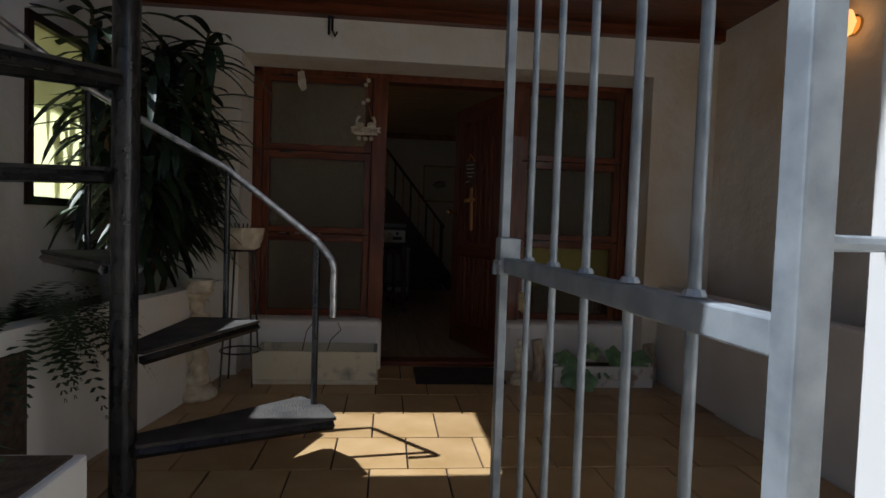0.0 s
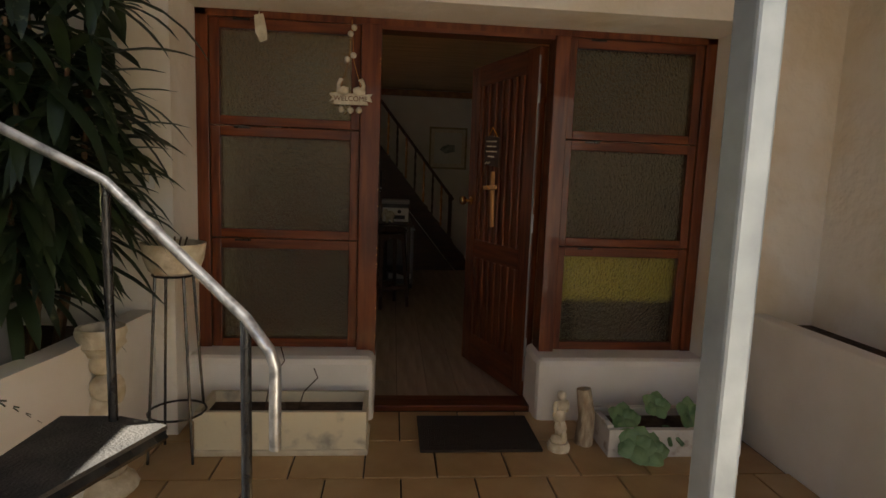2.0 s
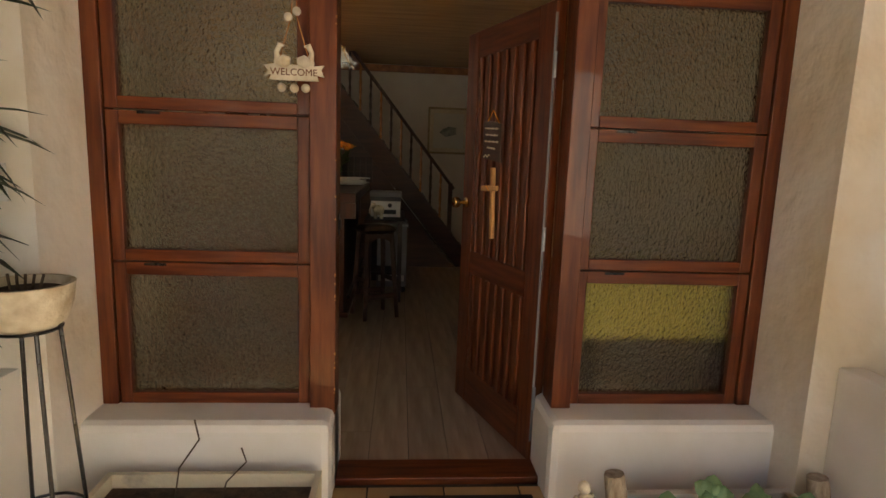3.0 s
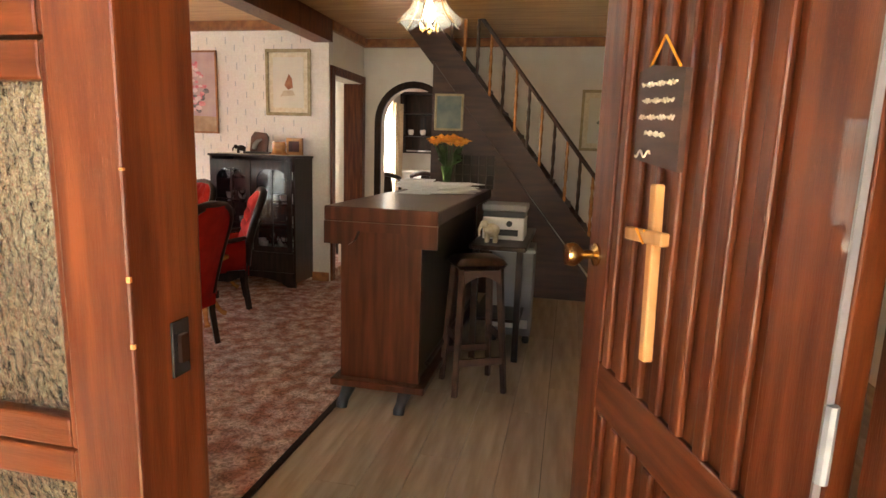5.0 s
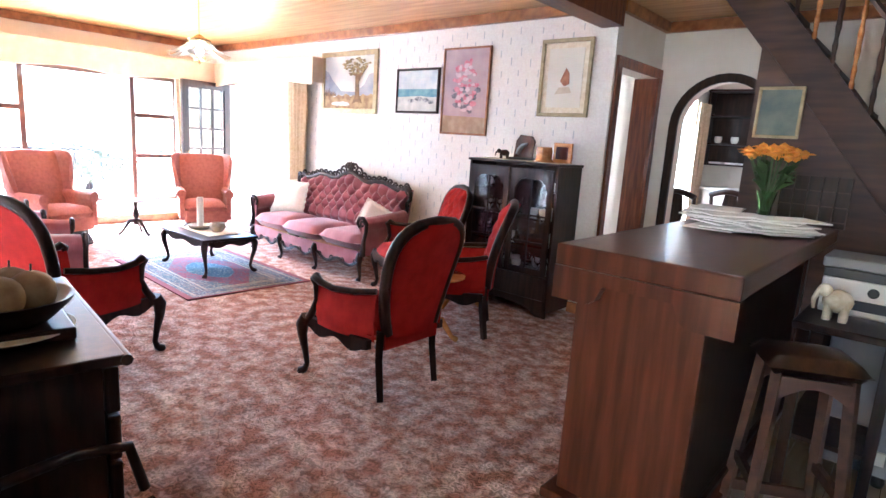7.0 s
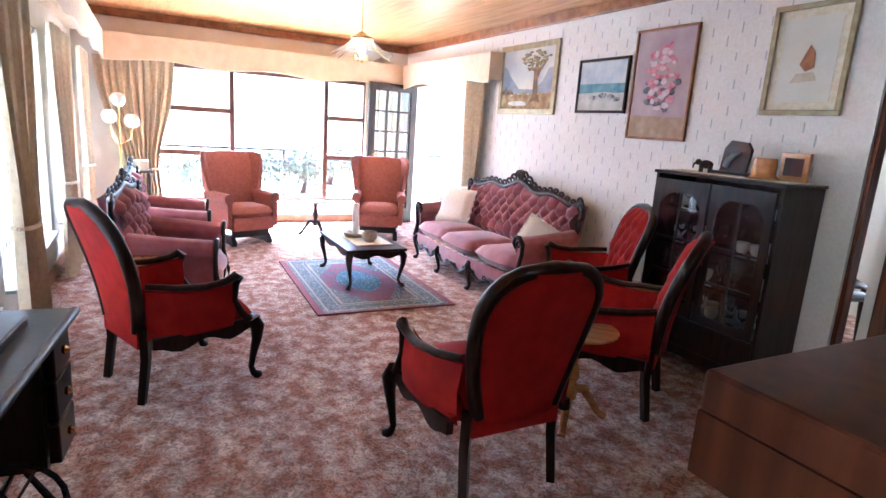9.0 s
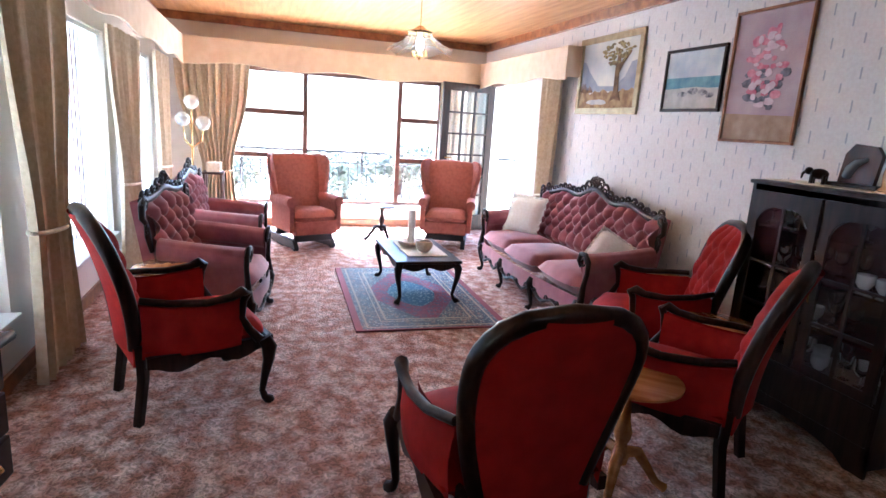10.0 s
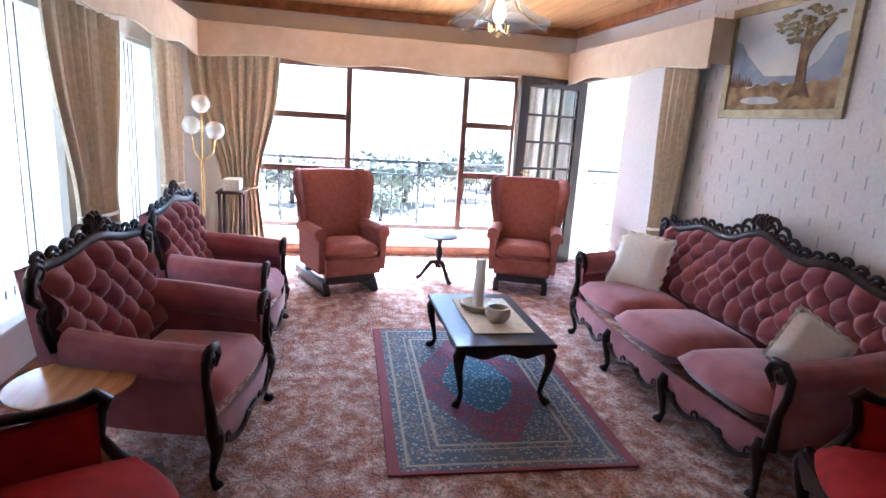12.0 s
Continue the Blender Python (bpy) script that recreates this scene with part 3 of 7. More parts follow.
        scroll(bm, -hw + 0.04 + (w - 0.08) * u, front(u) + 0.018, low(u) + 0.012, 0.03, 1 if k % 2 else -1, 1.6, 0.008)
    tagged(part("rail_carving", bm, DARKWOOD, c, "dark pierced carving under the seat", True), kind="stuff")
    for k in range(seats + 1):
        u = 0.02 + 0.96 * k / seats
        x = -hw + 0.04 + (w - 0.08) * u
        part("leg", cabriole(bmesh.new(), x, front(u) - 0.01, 0.25, 0.0 if 0 < k < seats else (0.4 if k else -0.4), 1.0, 0.025), DARKWOOD, c, "", True)
    part("back_rail", B((-hw + 0.05, hw - 0.05, -0.03, 0.05, 0.18, 0.26)), PINK, c)
    return c


suite("sofa", 2.08, 3, True, "rose velvet buttoned sofa with dark carved frame against the wallpaper", "", place(-4.10, 8.45, 0, -1) @ Matrix.Diagonal((0.97, 0.85, 1.02, 1)))
_a1 = suite("armchair", 0.84, 1, False, "rose velvet buttoned armchair with dark carved frame", "carved rose armchairs", place(-3.90, 5.17, 0.17, 0.985) @ Matrix.Diagonal((0.97, 0.82, 0.98, 1)))
copy_thing(_a1, place(-5.07, 5.19, 0.06, 0.998))


# the plain wing chairs on rockers
def wing_chair(at):
    c = thing("wing_chair", "salmon wing chair on a dark rocker base before the wide window", "armchair", "wing chairs", at)
    back = [(-0.24, 0.40), (-0.26, 0.7), (-0.27, 0.93), (-0.22, 0.985), (0, 1.0), (0.22, 0.985), (0.27, 0.93), (0.26, 0.7), (0.24, 0.40)]
    bm = bmesh.new()
    sheet(bm, 16, 16, lambda u, v: ((2 * u - 1) * (0.24 + 0.04 * v - 0.03 * max(0, v - 0.9) * 10), 0.0 - 0.17 * v + 0.07 + 0.03 * math.sin(math.pi * u) * math.sin(math.pi * v), 0.38 + 0.6 * v + 0.012 * math.sin(math.pi * u)))
    sheet(bm, 8, 8, lambda u, v: ((2 * u - 1) * (0.24 + 0.04 * v - 0.03 * max(0, v - 0.9) * 10), -0.02 - 0.17 * v - 0.03 * math.sin(math.pi * u), 0.2 + 0.78 * v + 0.012 * math.sin(math.pi * u)))
    sheet(bm, 16, 1, lambda u, v: ((2 * u - 1) * 0.25, -0.19 + 0.09 * v, 0.98 + 0.012 * math.sin(math.pi * u)))
    part("backrest", bm, SALMON, c, "", True)
    for s in (-1, 1):
        o = [(-0.02, 0.42), (0.10, 0.52), (0.09, 0.60), (0.05, 0.70), (0.04, 0.82), (0.03, 0.92), (-0.01, 0.985), (-0.09, 1.0), (-0.17, 0.99), (-0.08, 0.6)]
        bm = plate(bmesh.new(), o, s * 0.25, s * 0.295, "x")
        bmesh.ops.bevel(bm, geom=bm.edges[:], offset=0.012, segments=2, profile=0.5, affect="EDGES")
        for v in bm.verts:
            v.co.x += s * max(0, v.co.y + 0.12) * 0.55 * max(0, min(1, (v.co.z - 0.5) / 0.4))
        part("wing", bm, SALMON, c, "", True)
        bm = bmesh.new()
        prof = [(0.0, 0.20), (0.0, 0.47), (-0.02, 0.50), (-0.02, 0.545), (0.015, 0.575), (0.06, 0.57), (0.085, 0.535), (0.08, 0.49), (0.055, 0.47), (0.05, 0.20)]
        def arm(u, v):
            k = u * (len(prof) - 1)
            i = min(int(k), len(prof) - 2)
            f = k - i
            return (s * (0.245 + prof[i][0] * (1 - f) + prof[i + 1][0] * f), -0.02 + 0.48 * v, prof[i][1] * (1 - f) + prof[i + 1][1] * f)
        sheet(bm, 24, 6, arm)
        bm.faces.new([bm.verts.new((s * (0.245 + a), 0.46, b)) for a, b in prof])
        part("arm", bm, SALMON, c, "", True)
        part("rocker", plate(bmesh.new(), [(-0.32, 0.04), (-0.2, 0.015), (0.1, 0.0), (0.35, 0.02), (0.44, 0.0), (0.46, 0.03), (0.4, 0.11), (-0.1, 0.10), (-0.3, 0.10)], s * 0.19, s * 0.24, "x"), BLACK, c, "black painted rocker foot")
    part("seat_cushion", pad(-0.245, 0.245, 0.06, 0.5, 0.30, 0.43, 0.02, 0.02), SALMON, c, "", True)
    part("seat_frame", B((-0.245, 0.245, 0.0, 0.485, 0.17, 0.32), bev=0.015), SALMON, c)
    part("cross_bar", B((-0.22, 0.22, 0.38, 0.42, 0.09, 0.17)), BLACK, c)
    part("cross_bar", B((-0.22, 0.22, -0.1, -0.06, 0.09, 0.17)), BLACK, c)
    return c


_w = wing_chair(place(-6.38, 6.12, 0.93, 0.36))
copy_thing(_w, place(-6.42, 7.93, 0.93, -0.36))


# tables
def tripod(at, r, h, top, label):
    c = thing("side_table", label, "side table", "", at)
    part("tabletop", lathe(bmesh.new(), [(r - 0.012, h - 0.02), (r, h - 0.014), (r, h - 0.006), (r - 0.01, h), (0, h)], n=32), top, c, "", True)
    part("stem", lathe(bmesh.new(), [(0.03, 0.12), (0.038, 0.16), (0.02, 0.2), (0.032, 0.23), (0.036, 0.26), (0.022, 0.31), (0.016, h - 0.09), (0.024, h - 0.06), (0.03, h - 0.03), (0.06, h - 0.02)]), DARKWOOD if top is not HONEY else HONEY, c, "turned stem", True)
    for k in range(3):
        a = 2 * math.pi * k / 3 + 0.4
        part("leg", tube(bmesh.new(), [(math.cos(a) * q, math.sin(a) * q, z) for q, z in ((0.02, 0.17), (0.07, 0.17), (0.12, 0.10), (0.16, 0.04), (0.20, 0.012))], [0.026, 0.024, 0.019, 0.016, 0.021], 8), DARKWOOD if top is not HONEY else HONEY, c, "", True)
    return c


tripod(pose(-6.43, 7.1, 0), 0.16, 0.43, DARKWOOD, "small dark tripod table between the wing chairs")
tripod(pose(-3.38, 5.22, 0), 0.2, 0.5, HONEY, "small honey-coloured tripod table beside a red chair")
tripod(pose(-1.56, 7.14, 0, 0, 0, 50), 0.2, 0.5, HONEY, "honey-coloured tripod table between two red chairs")
tripod(pose(-2.05, 8.02, 0), 0.2, 0.5, HONEY, "honey-coloured tripod table near the glass cabinet")
tripod(pose(-3.0, 8.42, 0), 0.2, 0.5, HONEY, "honey-coloured tripod table beside the sofa")
tripod(pose(-4.42, 5.15, 0), 0.2, 0.48, HONEY, "honey-coloured tripod table between the rose armchairs")

tb = thing("coffee_table", "black coffee table with curved legs on the blue patterned rug", "coffee table", "", pose(-4.40, 7.0, 0.012) @ Matrix.Diagonal((0.94, 0.94, 1.0, 1)))
part("tabletop", B((-0.47, 0.47, -0.29, 0.29, 0.325, 0.35), bev=0.009), DARKWOOD, tb)
for s in (-1, 1):
    n = 14
    part("apron", plate(bmesh.new(), [(-0.42 + 0.84 * k / n, 0.275 + 0.014 * math.cos(k / n * 4 * math.pi)) for k in range(n + 1)] + [(0.42, 0.325), (-0.42, 0.325)], s * 0.235, s * 0.26, "y"), DARKWOOD, tb)
    part("apron", plate(bmesh.new(), [(-0.24 + 0.48 * k / n, 0.275 + 0.014 * math.cos(k / n * 4 * math.pi)) for k in range(n + 1)] + [(0.24, 0.325), (-0.24, 0.325)], s * 0.415, s * 0.44, "x"), DARKWOOD, tb)
    for q in (-1, 1):
        part("leg", cabriole(bmesh.new(), q * 0.42, s * 0.24, 0.325, q, s, 0.022), DARKWOOD, tb, "", True)
tagged(part("table_mat", B((-4.72, -4.12, 6.86, 7.2, 0.363, 0.369), bev=0.002), CREAM), "cream place mat on the black coffee table", "table mat")
cd = thing("candle", "thick cream pillar candle in a pottery dish on the table", "candle", "", pose(-4.52, 6.98, 0.369))
part("wax", lathe(bmesh.new(), [(0.03, 0.0), (0.032, 0.02), (0.031, 0.3), (0.026, 0.31), (0, 0.308)], n=20), WHITE, cd, "", True)
part("wick", tube(bmesh.new(), [(0, 0, 0.3), (0.002, 0, 0.32)], 0.0015, 5), BLACK, cd)
bw = thing("pottery_dish", "low brown pottery dish round the candle", "dish", "", pose(-4.52, 6.98, 0.369))
part("rim", lathe(bmesh.new(), [(0.06, 0.0), (0.105, 0.015), (0.115, 0.04), (0.105, 0.044), (0.06, 0.02), (0.036, 0.018), (0.036, 0.004)], n=24), STONEWARE, bw, "", True)
bw = thing("pottery_bowl", "round brown pottery bowl beside the candle", "bowl", "", pose(-4.3, 7.04, 0.369))
part("body", lathe(bmesh.new(), [(0.045, 0.0), (0.07, 0.03), (0.075, 0.06), (0.064, 0.085), (0.055, 0.085), (0.06, 0.05), (0.03, 0.03)], n=20), STONEWARE, bw, "", True)


# the rug
def rug_material():
    m = mat("patterned_rug", (0.08, 0.13, 0.22), 0.95)
    nt = m.node_tree
    b = nt.nodes["Principled BSDF"]
    L = nt.links.new
    tc = nt.nodes.new("ShaderNodeTexCoord")
    sp = nt.nodes.new("ShaderNodeSeparateXYZ")
    L(tc.outputs["Object"], sp.inputs[0])
    def mth(op, a, bb=None):
        n = nt.nodes.new("ShaderNodeMath")
        n.operation = op
        for i, q in enumerate((a, bb)):
            if q is None:
                continue
            if isinstance(q, (int, float)):
                n.inputs[i].default_value = q
            else:
                L(q, n.inputs[i])
        return n.outputs[0]
    ax, ay = mth("ABSOLUTE", sp.outputs[0]), mth("ABSOLUTE", sp.outputs[1])
    dx, dy = mth("SUBTRACT", 0.85, ax), mth("SUBTRACT", 0.535, ay)
    d = mth("MINIMUM", dx, dy)
    def mix(f, a, c):
        n = nt.nodes.new("ShaderNodeMix")
        n.data_type = "RGBA"
        L(f, n.inputs[0])
        for i, q in ((6, a), (7, c)):
            if isinstance(q, tuple):
                n.inputs[i].default_value = (*q, 1)
            else:
                L(q, n.inputs[i])
        return n.outputs[2]
    vo = nt.nodes.new("ShaderNodeTexVoronoi")
    vo.inputs["Scale"].default_value = 42
    L(tc.outputs["Object"], vo.inputs["Vector"])
    v2 = nt.nodes.new("ShaderNodeTexVoronoi")
    v2.inputs["Scale"].default_value = 21
    L(tc.outputs["Object"], v2.inputs["Vector"])
    flecks = mth("LESS_THAN", vo.outputs["Distance"], 0.33)
    rings = mth("LESS_THAN", mth("ABSOLUTE", mth("SUBTRACT", v2.outputs["Distance"], 0.36)), 0.07)
    blue = mix(flecks, (0.08, 0.105, 0.145), (0.33, 0.37, 0.36))
    blue = mix(rings, blue, (0.22, 0.17, 0.17))
    field = mix(flecks, (0.19, 0.05, 0.085), (0.25, 0.12, 0.16))
    field = mix(rings, field, (0.07, 0.10, 0.16))
    med = mth("LESS_THAN", mth("ADD", mth("POWER", mth("DIVIDE", ax, 0.36), 1.5), mth("POWER", mth("DIVIDE", ay, 0.2), 1.5)), 1.0)
    inner = mth("LESS_THAN", mth("ADD", mth("DIVIDE", ax, 0.66), mth("DIVIDE", ay, 0.36)), 1.15)
    col = mix(inner, blue, field)
    col = mix(med, col, mix(flecks, (0.05, 0.12, 0.19), (0.30, 0.38, 0.40)))
    border = mth("LESS_THAN", d, 0.21)
    col = mix(border, col, blue)
    for a, w in ((0.21, 0.008), (0.06, 0.007), (0.17, 0.004)):
        line = mth("LESS_THAN", mth("ABSOLUTE", mth("SUBTRACT", d, a)), w)
        col = mix(line, col, (0.38, 0.33, 0.27))
    col = mix(mth("LESS_THAN", d, 0.022), col, (0.22, 0.06, 0.075))
    L(col, b.inputs["Base Color"])
    return m


rg = tagged(part("rug", B((-0.85, 0.85, -0.565, 0.565, 0.0, 0.012), bev=0.003), rug_material()), "blue and wine patterned rug on the rose carpet", "rug")
rg.matrix_world = pose(-4.27, 6.94, 0.0, 0, 0, -1.8)


# the glass cabinet
def cabinet():
    c = thing("display_cabinet", "black display cabinet with arched glass doors against the wallpaper", "cabinet", "", pose(-1.81, 8.285, 0) @ Matrix.Diagonal((0.95, 0.8, 1, 1)))
    W, D, H = 0.46, 0.46, 1.24
    part("side_panel", B((-W, -W + 0.022, 0.0, D, 0.04, H - 0.02)), DARKWOOD, c)
    part("side_panel", B((W - 0.022, W, 0.0, D, 0.04, H - 0.02)), DARKWOOD, c)
    part("top_board", B((-W - 0.015, W + 0.015, -0.015, D, H - 0.02, H), bev=0.004), DARKWOOD, c)
    part("back_panel", B((-W + 0.022, W - 0.022, D - 0.012, D, 0.1, H - 0.02)), DARKWOOD, c)
    part("drawer_front", B((-W + 0.024, W - 0.024, -0.004, 0.016, 0.14, 0.33), bev=0.006), DARKWOOD, c)
    pts = [(-W, 0.0), (-W + 0.1, 0.0)] + [(-W + 0.1 + (2 * W - 0.2) * k / 12, 0.08 * math.sin(math.pi * k / 12) ** 0.5) for k in range(1, 12)] + [(W - 0.1, 0.0), (W, 0.0), (W, 0.14), (-W, 0.14)]
    part("plinth", plate(bmesh.new(), pts, 0.0, 0.02, "y"), DARKWOOD, c)
    for z in (0.33, 0.56, 0.78, 1.0):
        part("shelf", B((-W + 0.022, W - 0.022, 0.03, D - 0.012, z, z + 0.014)), DARKWOOD if z < 0.4 else PANE, c)
    for s in (-1, 1):
        d = part("door", B((s * 0.01 if s > 0 else -W + 0.03, W - 0.03 if s > 0 else -0.01, -0.02, 0.0, 0.34, 0.39), bev=0.003), DARKWOOD, c, "arched glass door")
        x0, x1 = (0.01, W - 0.03) if s > 0 else (-W + 0.03, -0.01)
        part("stile", B((x0, x0 + 0.05, -0.02, 0.0, 0.39, 1.19)), DARKWOOD, d)
        part("stile", B((x1 - 0.05, x1, -0.02, 0.0, 0.39, 1.19)), DARKWOOD, d)
        n = 16
        a, b = x0 + 0.05, x1 - 0.05
        arch = [(a + (b - a) * k / n, 1.03 + 0.09 * math.sin(math.pi * k / n) ** 0.7 + 0.01 * math.sin(3 * math.pi * k / n)) for k in range(n + 1)]
        part("arched_rail", plate(bmesh.new(), arch + [(b, 1.19), (a, 1.19)], -0.02, 0.0, "y"), DARKWOOD, d)
        m = (a + b) / 2
        part("glazing_bar", B((m - 0.008, m + 0.008, -0.018, -0.004, 0.39, 1.12)), DARKWOOD, d)
        for z in (0.6, 0.82):
            part("glazing_bar", B((a, b, -0.016, -0.005, z - 0.007, z + 0.007)), DARKWOOD, d)
        part("glass_pane", B((a - 0.01, b + 0.01, -0.011, -0.007, 0.38, 1.13)), PANE, d, "clear glass")
        part("door_handle", tube(bmesh.new(), [(s * 0.03, -0.022, 0.76), (s * 0.03, -0.045, 0.75), (s * 0.034, -0.04, 0.70), (s * 0.03, -0.022, 0.69)], 0.006, 6), BRASS, d, "small brass handle")
    return c


cabinet()
rnd = random.Random(4)
_g = thing("drinking_glass", "clear stemmed glass on a cabinet shelf", "glass", "glasses in the cabinet", pose(-2.15, 8.5, 0.575))
part("bowl", lathe(bmesh.new(), [(0.03, 0.0), (0.028, 0.004), (0.005, 0.01), (0.005, 0.05), (0.03, 0.075), (0.034, 0.13), (0.031, 0.13), (0.026, 0.08), (0.004, 0.06)], n=12), PANE, _g, "", True)
_p = thing("pottery_cup", "pale china cup on a cabinet shelf", "cup", "china in the cabinet", pose(-1.55, 8.55, 0.345))
part("body", lathe(bmesh.new(), [(0.02, 0.0), (0.04, 0.03), (0.042, 0.07), (0.038, 0.07), (0.02, 0.02)], n=12), CERAMIC, _p, "", True)
for z in (0.345, 0.575, 0.795, 1.015):
    for k in range(8):
        for y in (8.42, 8.56):
            if z == 0.575 and k == 0 and y == 8.56 or rnd.random() < 0.12 or z > 1 and k in (3, 4):
                continue
            copy_thing(_g if rnd.random() < 0.6 else _p, pose(-2.2 + k * 0.108 + rnd.uniform(-0.01, 0.01), y + rnd.uniform(-0.02, 0.02), z))
tagged(part("runner_cloth", B((-2.25, -1.42, 8.36, 8.6, 1.241, 1.246), bev=0.002), CREAM), "thin cream lace runner on the black cabinet", "cloth")
el = thing("elephant_figure", "small dark carved elephant on the cabinet", "figurine", "", pose(-2.02, 8.46, 1.246, 0, 0, 20))
bm = bmesh.new()
bmesh.ops.create_uvsphere(bm, u_segments=12, v_segments=8, radius=1, matrix=pose(0, 0, 0.05) @ Matrix.Diagonal((0.045, 0.025, 0.028, 1)))
bmesh.ops.create_uvsphere(bm, u_segments=10, v_segments=8, radius=0.02, matrix=pose(-0.05, 0, 0.062))
tube(bm, [(-0.062, 0, 0.06), (-0.078, 0, 0.045), (-0.08, 0, 0.02)], [0.009, 0.007, 0.004], 6)
for a in (-0.028, 0.028):
    for b in (-0.013, 0.013):
        tube(bm, [(a, b, 0.045), (a, b, 0)], 0.01, 6)
part("body", bm, DARKWOOD, el, "", True)
pl = thing("carved_plaque", "dark brown carved animal plaque standing on the cabinet", "ornament", "", pose(-1.86, 8.52, 1.246))
part("board", plate(bmesh.new(), [(-0.10, 0.0), (0.08, 0.0), (0.1, 0.16), (0.07, 0.2), (-0.04, 0.21), (-0.08, 0.16)], -0.012, 0.012, "y"), COUNTERWOOD, pl)
part("base", B((-0.13, 0.13, -0.05, 0.05, 0, 0.02), bev=0.006), DARKWOOD, pl)
bm = bmesh.new()
tube(bm, [(-0.05, -0.02, 0.05), (-0.03, -0.028, 0.09), (0.0, -0.03, 0.12), (0.04, -0.02, 0.14)], [0.02, 0.022, 0.018, 0.008], 8)
part("relief", bm, GREY, pl, "pale carved bird", True)
mg = thing("wooden_mug", "carved honey-coloured wooden mug on the cabinet", "mug", "", pose(-1.6, 8.42, 1.246))
part("body", lathe(bmesh.new(), [(0.075, 0), (0.078, 0.01), (0.062, 0.03), (0.066, 0.08), (0.06, 0.12), (0.05, 0.12), (0.05, 0.03)], n=18), HONEY, mg, "", True)
part("base", lathe(bmesh.new(), [(0.09, -0.0), (0.09, 0.008), (0.07, 0.012)], n=18), HONEY, mg)
fr = thing("photo_stand", "small honey-coloured wooden picture block on the cabinet", "ornament", "", pose(-1.5, 8.54, 1.246, 0, 0, -8))
part("frame", B((-0.09, 0.09, -0.012, 0.012, 0, 0.16), bev=0.004), HONEY, fr)
part("picture", B((-0.06, 0.06, -0.0145, -0.0125, 0.03, 0.13)), COUNTERWOOD, fr)


# pictures on the wallpaper: what they show is painted in shapes
def picture(name, label, x0, x1, z0, z1, frame_mat, fw, paint, mount=0.0, y=NW, d=0.025):
    c = thing(name, label, "picture", "", pose((x0 + x1) / 2, y, (z0 + z1) / 2))
    hx, hz = (x1 - x0) / 2, (z1 - z0) / 2
    part("frame", B((-hx, hx, -d, 0, -hz, -hz + fw), (-hx, hx, -d, 0, hz - fw, hz), (-hx, -hx + fw, -d, 0, -hz + fw, hz - fw), (hx - fw, hx, -d, 0, -hz + fw, hz - fw), bev=0.004), frame_mat, c)
    if mount:
        part("mount", B((-hx + fw, hx - fw, -0.008, 0, -hz + fw, hz - fw)), CREAM, c)
    cv = part("canvas", B((-hx + fw + mount, hx - fw - mount, -0.012, -0.0085 if mount else 0, -hz + fw + mount, hz - fw - mount)), paint[0], c, "painted picture")
    w, h = hx - fw - mount, hz - fw - mount
    for nm, bm, m in paint[1](w, h):
        part(nm, bm, m, c, "", False, "stuff" if nm in ("painted_petals", "painted_blossoms", "painted_foliage", "painted_conifers", "painted_surf") else "")
    return c


def shape(pts, y, dz=0.0015):
    return plate(bmesh.new(), pts, y - dz, y, "y")


def blob(cx, cz, rx, rz, y, n=12, seed=0):
    r = random.Random(seed)
    return [(cx + rx * math.cos(2 * math.pi * k / n) * r.uniform(0.75, 1.15), cz + rz * math.sin(2 * math.pi * k / n) * r.uniform(0.75, 1.15)) for k in range(n)]


def flat(name, c, c2=None, sc=12):
    return mat(name, c, 0.85, col2=c2, scale=sc, bump=0.2, bscale=90)


GOLD = mat("gilt_frame", (0.30, 0.24, 0.13), 0.4, metal=0.3, col2=(0.42, 0.35, 0.2), scale=20)
F_SKY = flat("painted_sky", (0.42, 0.46, 0.50), (0.72, 0.69, 0.58), 2.5)
F_HILL = flat("painted_hills", (0.20, 0.24, 0.32), (0.36, 0.38, 0.42), 5)
F_BANK = flat("painted_bank", (0.22, 0.13, 0.06), (0.42, 0.30, 0.14), 14)
F_TRUNK = flat("painted_trunk", (0.12, 0.07, 0.035), (0.24, 0.14, 0.06), 20)
F_LEAF = flat("painted_leaves", (0.10, 0.075, 0.03), (0.34, 0.27, 0.12), 34)
F_WATER = flat("painted_water", (0.42, 0.45, 0.46), (0.62, 0.62, 0.56), 12)


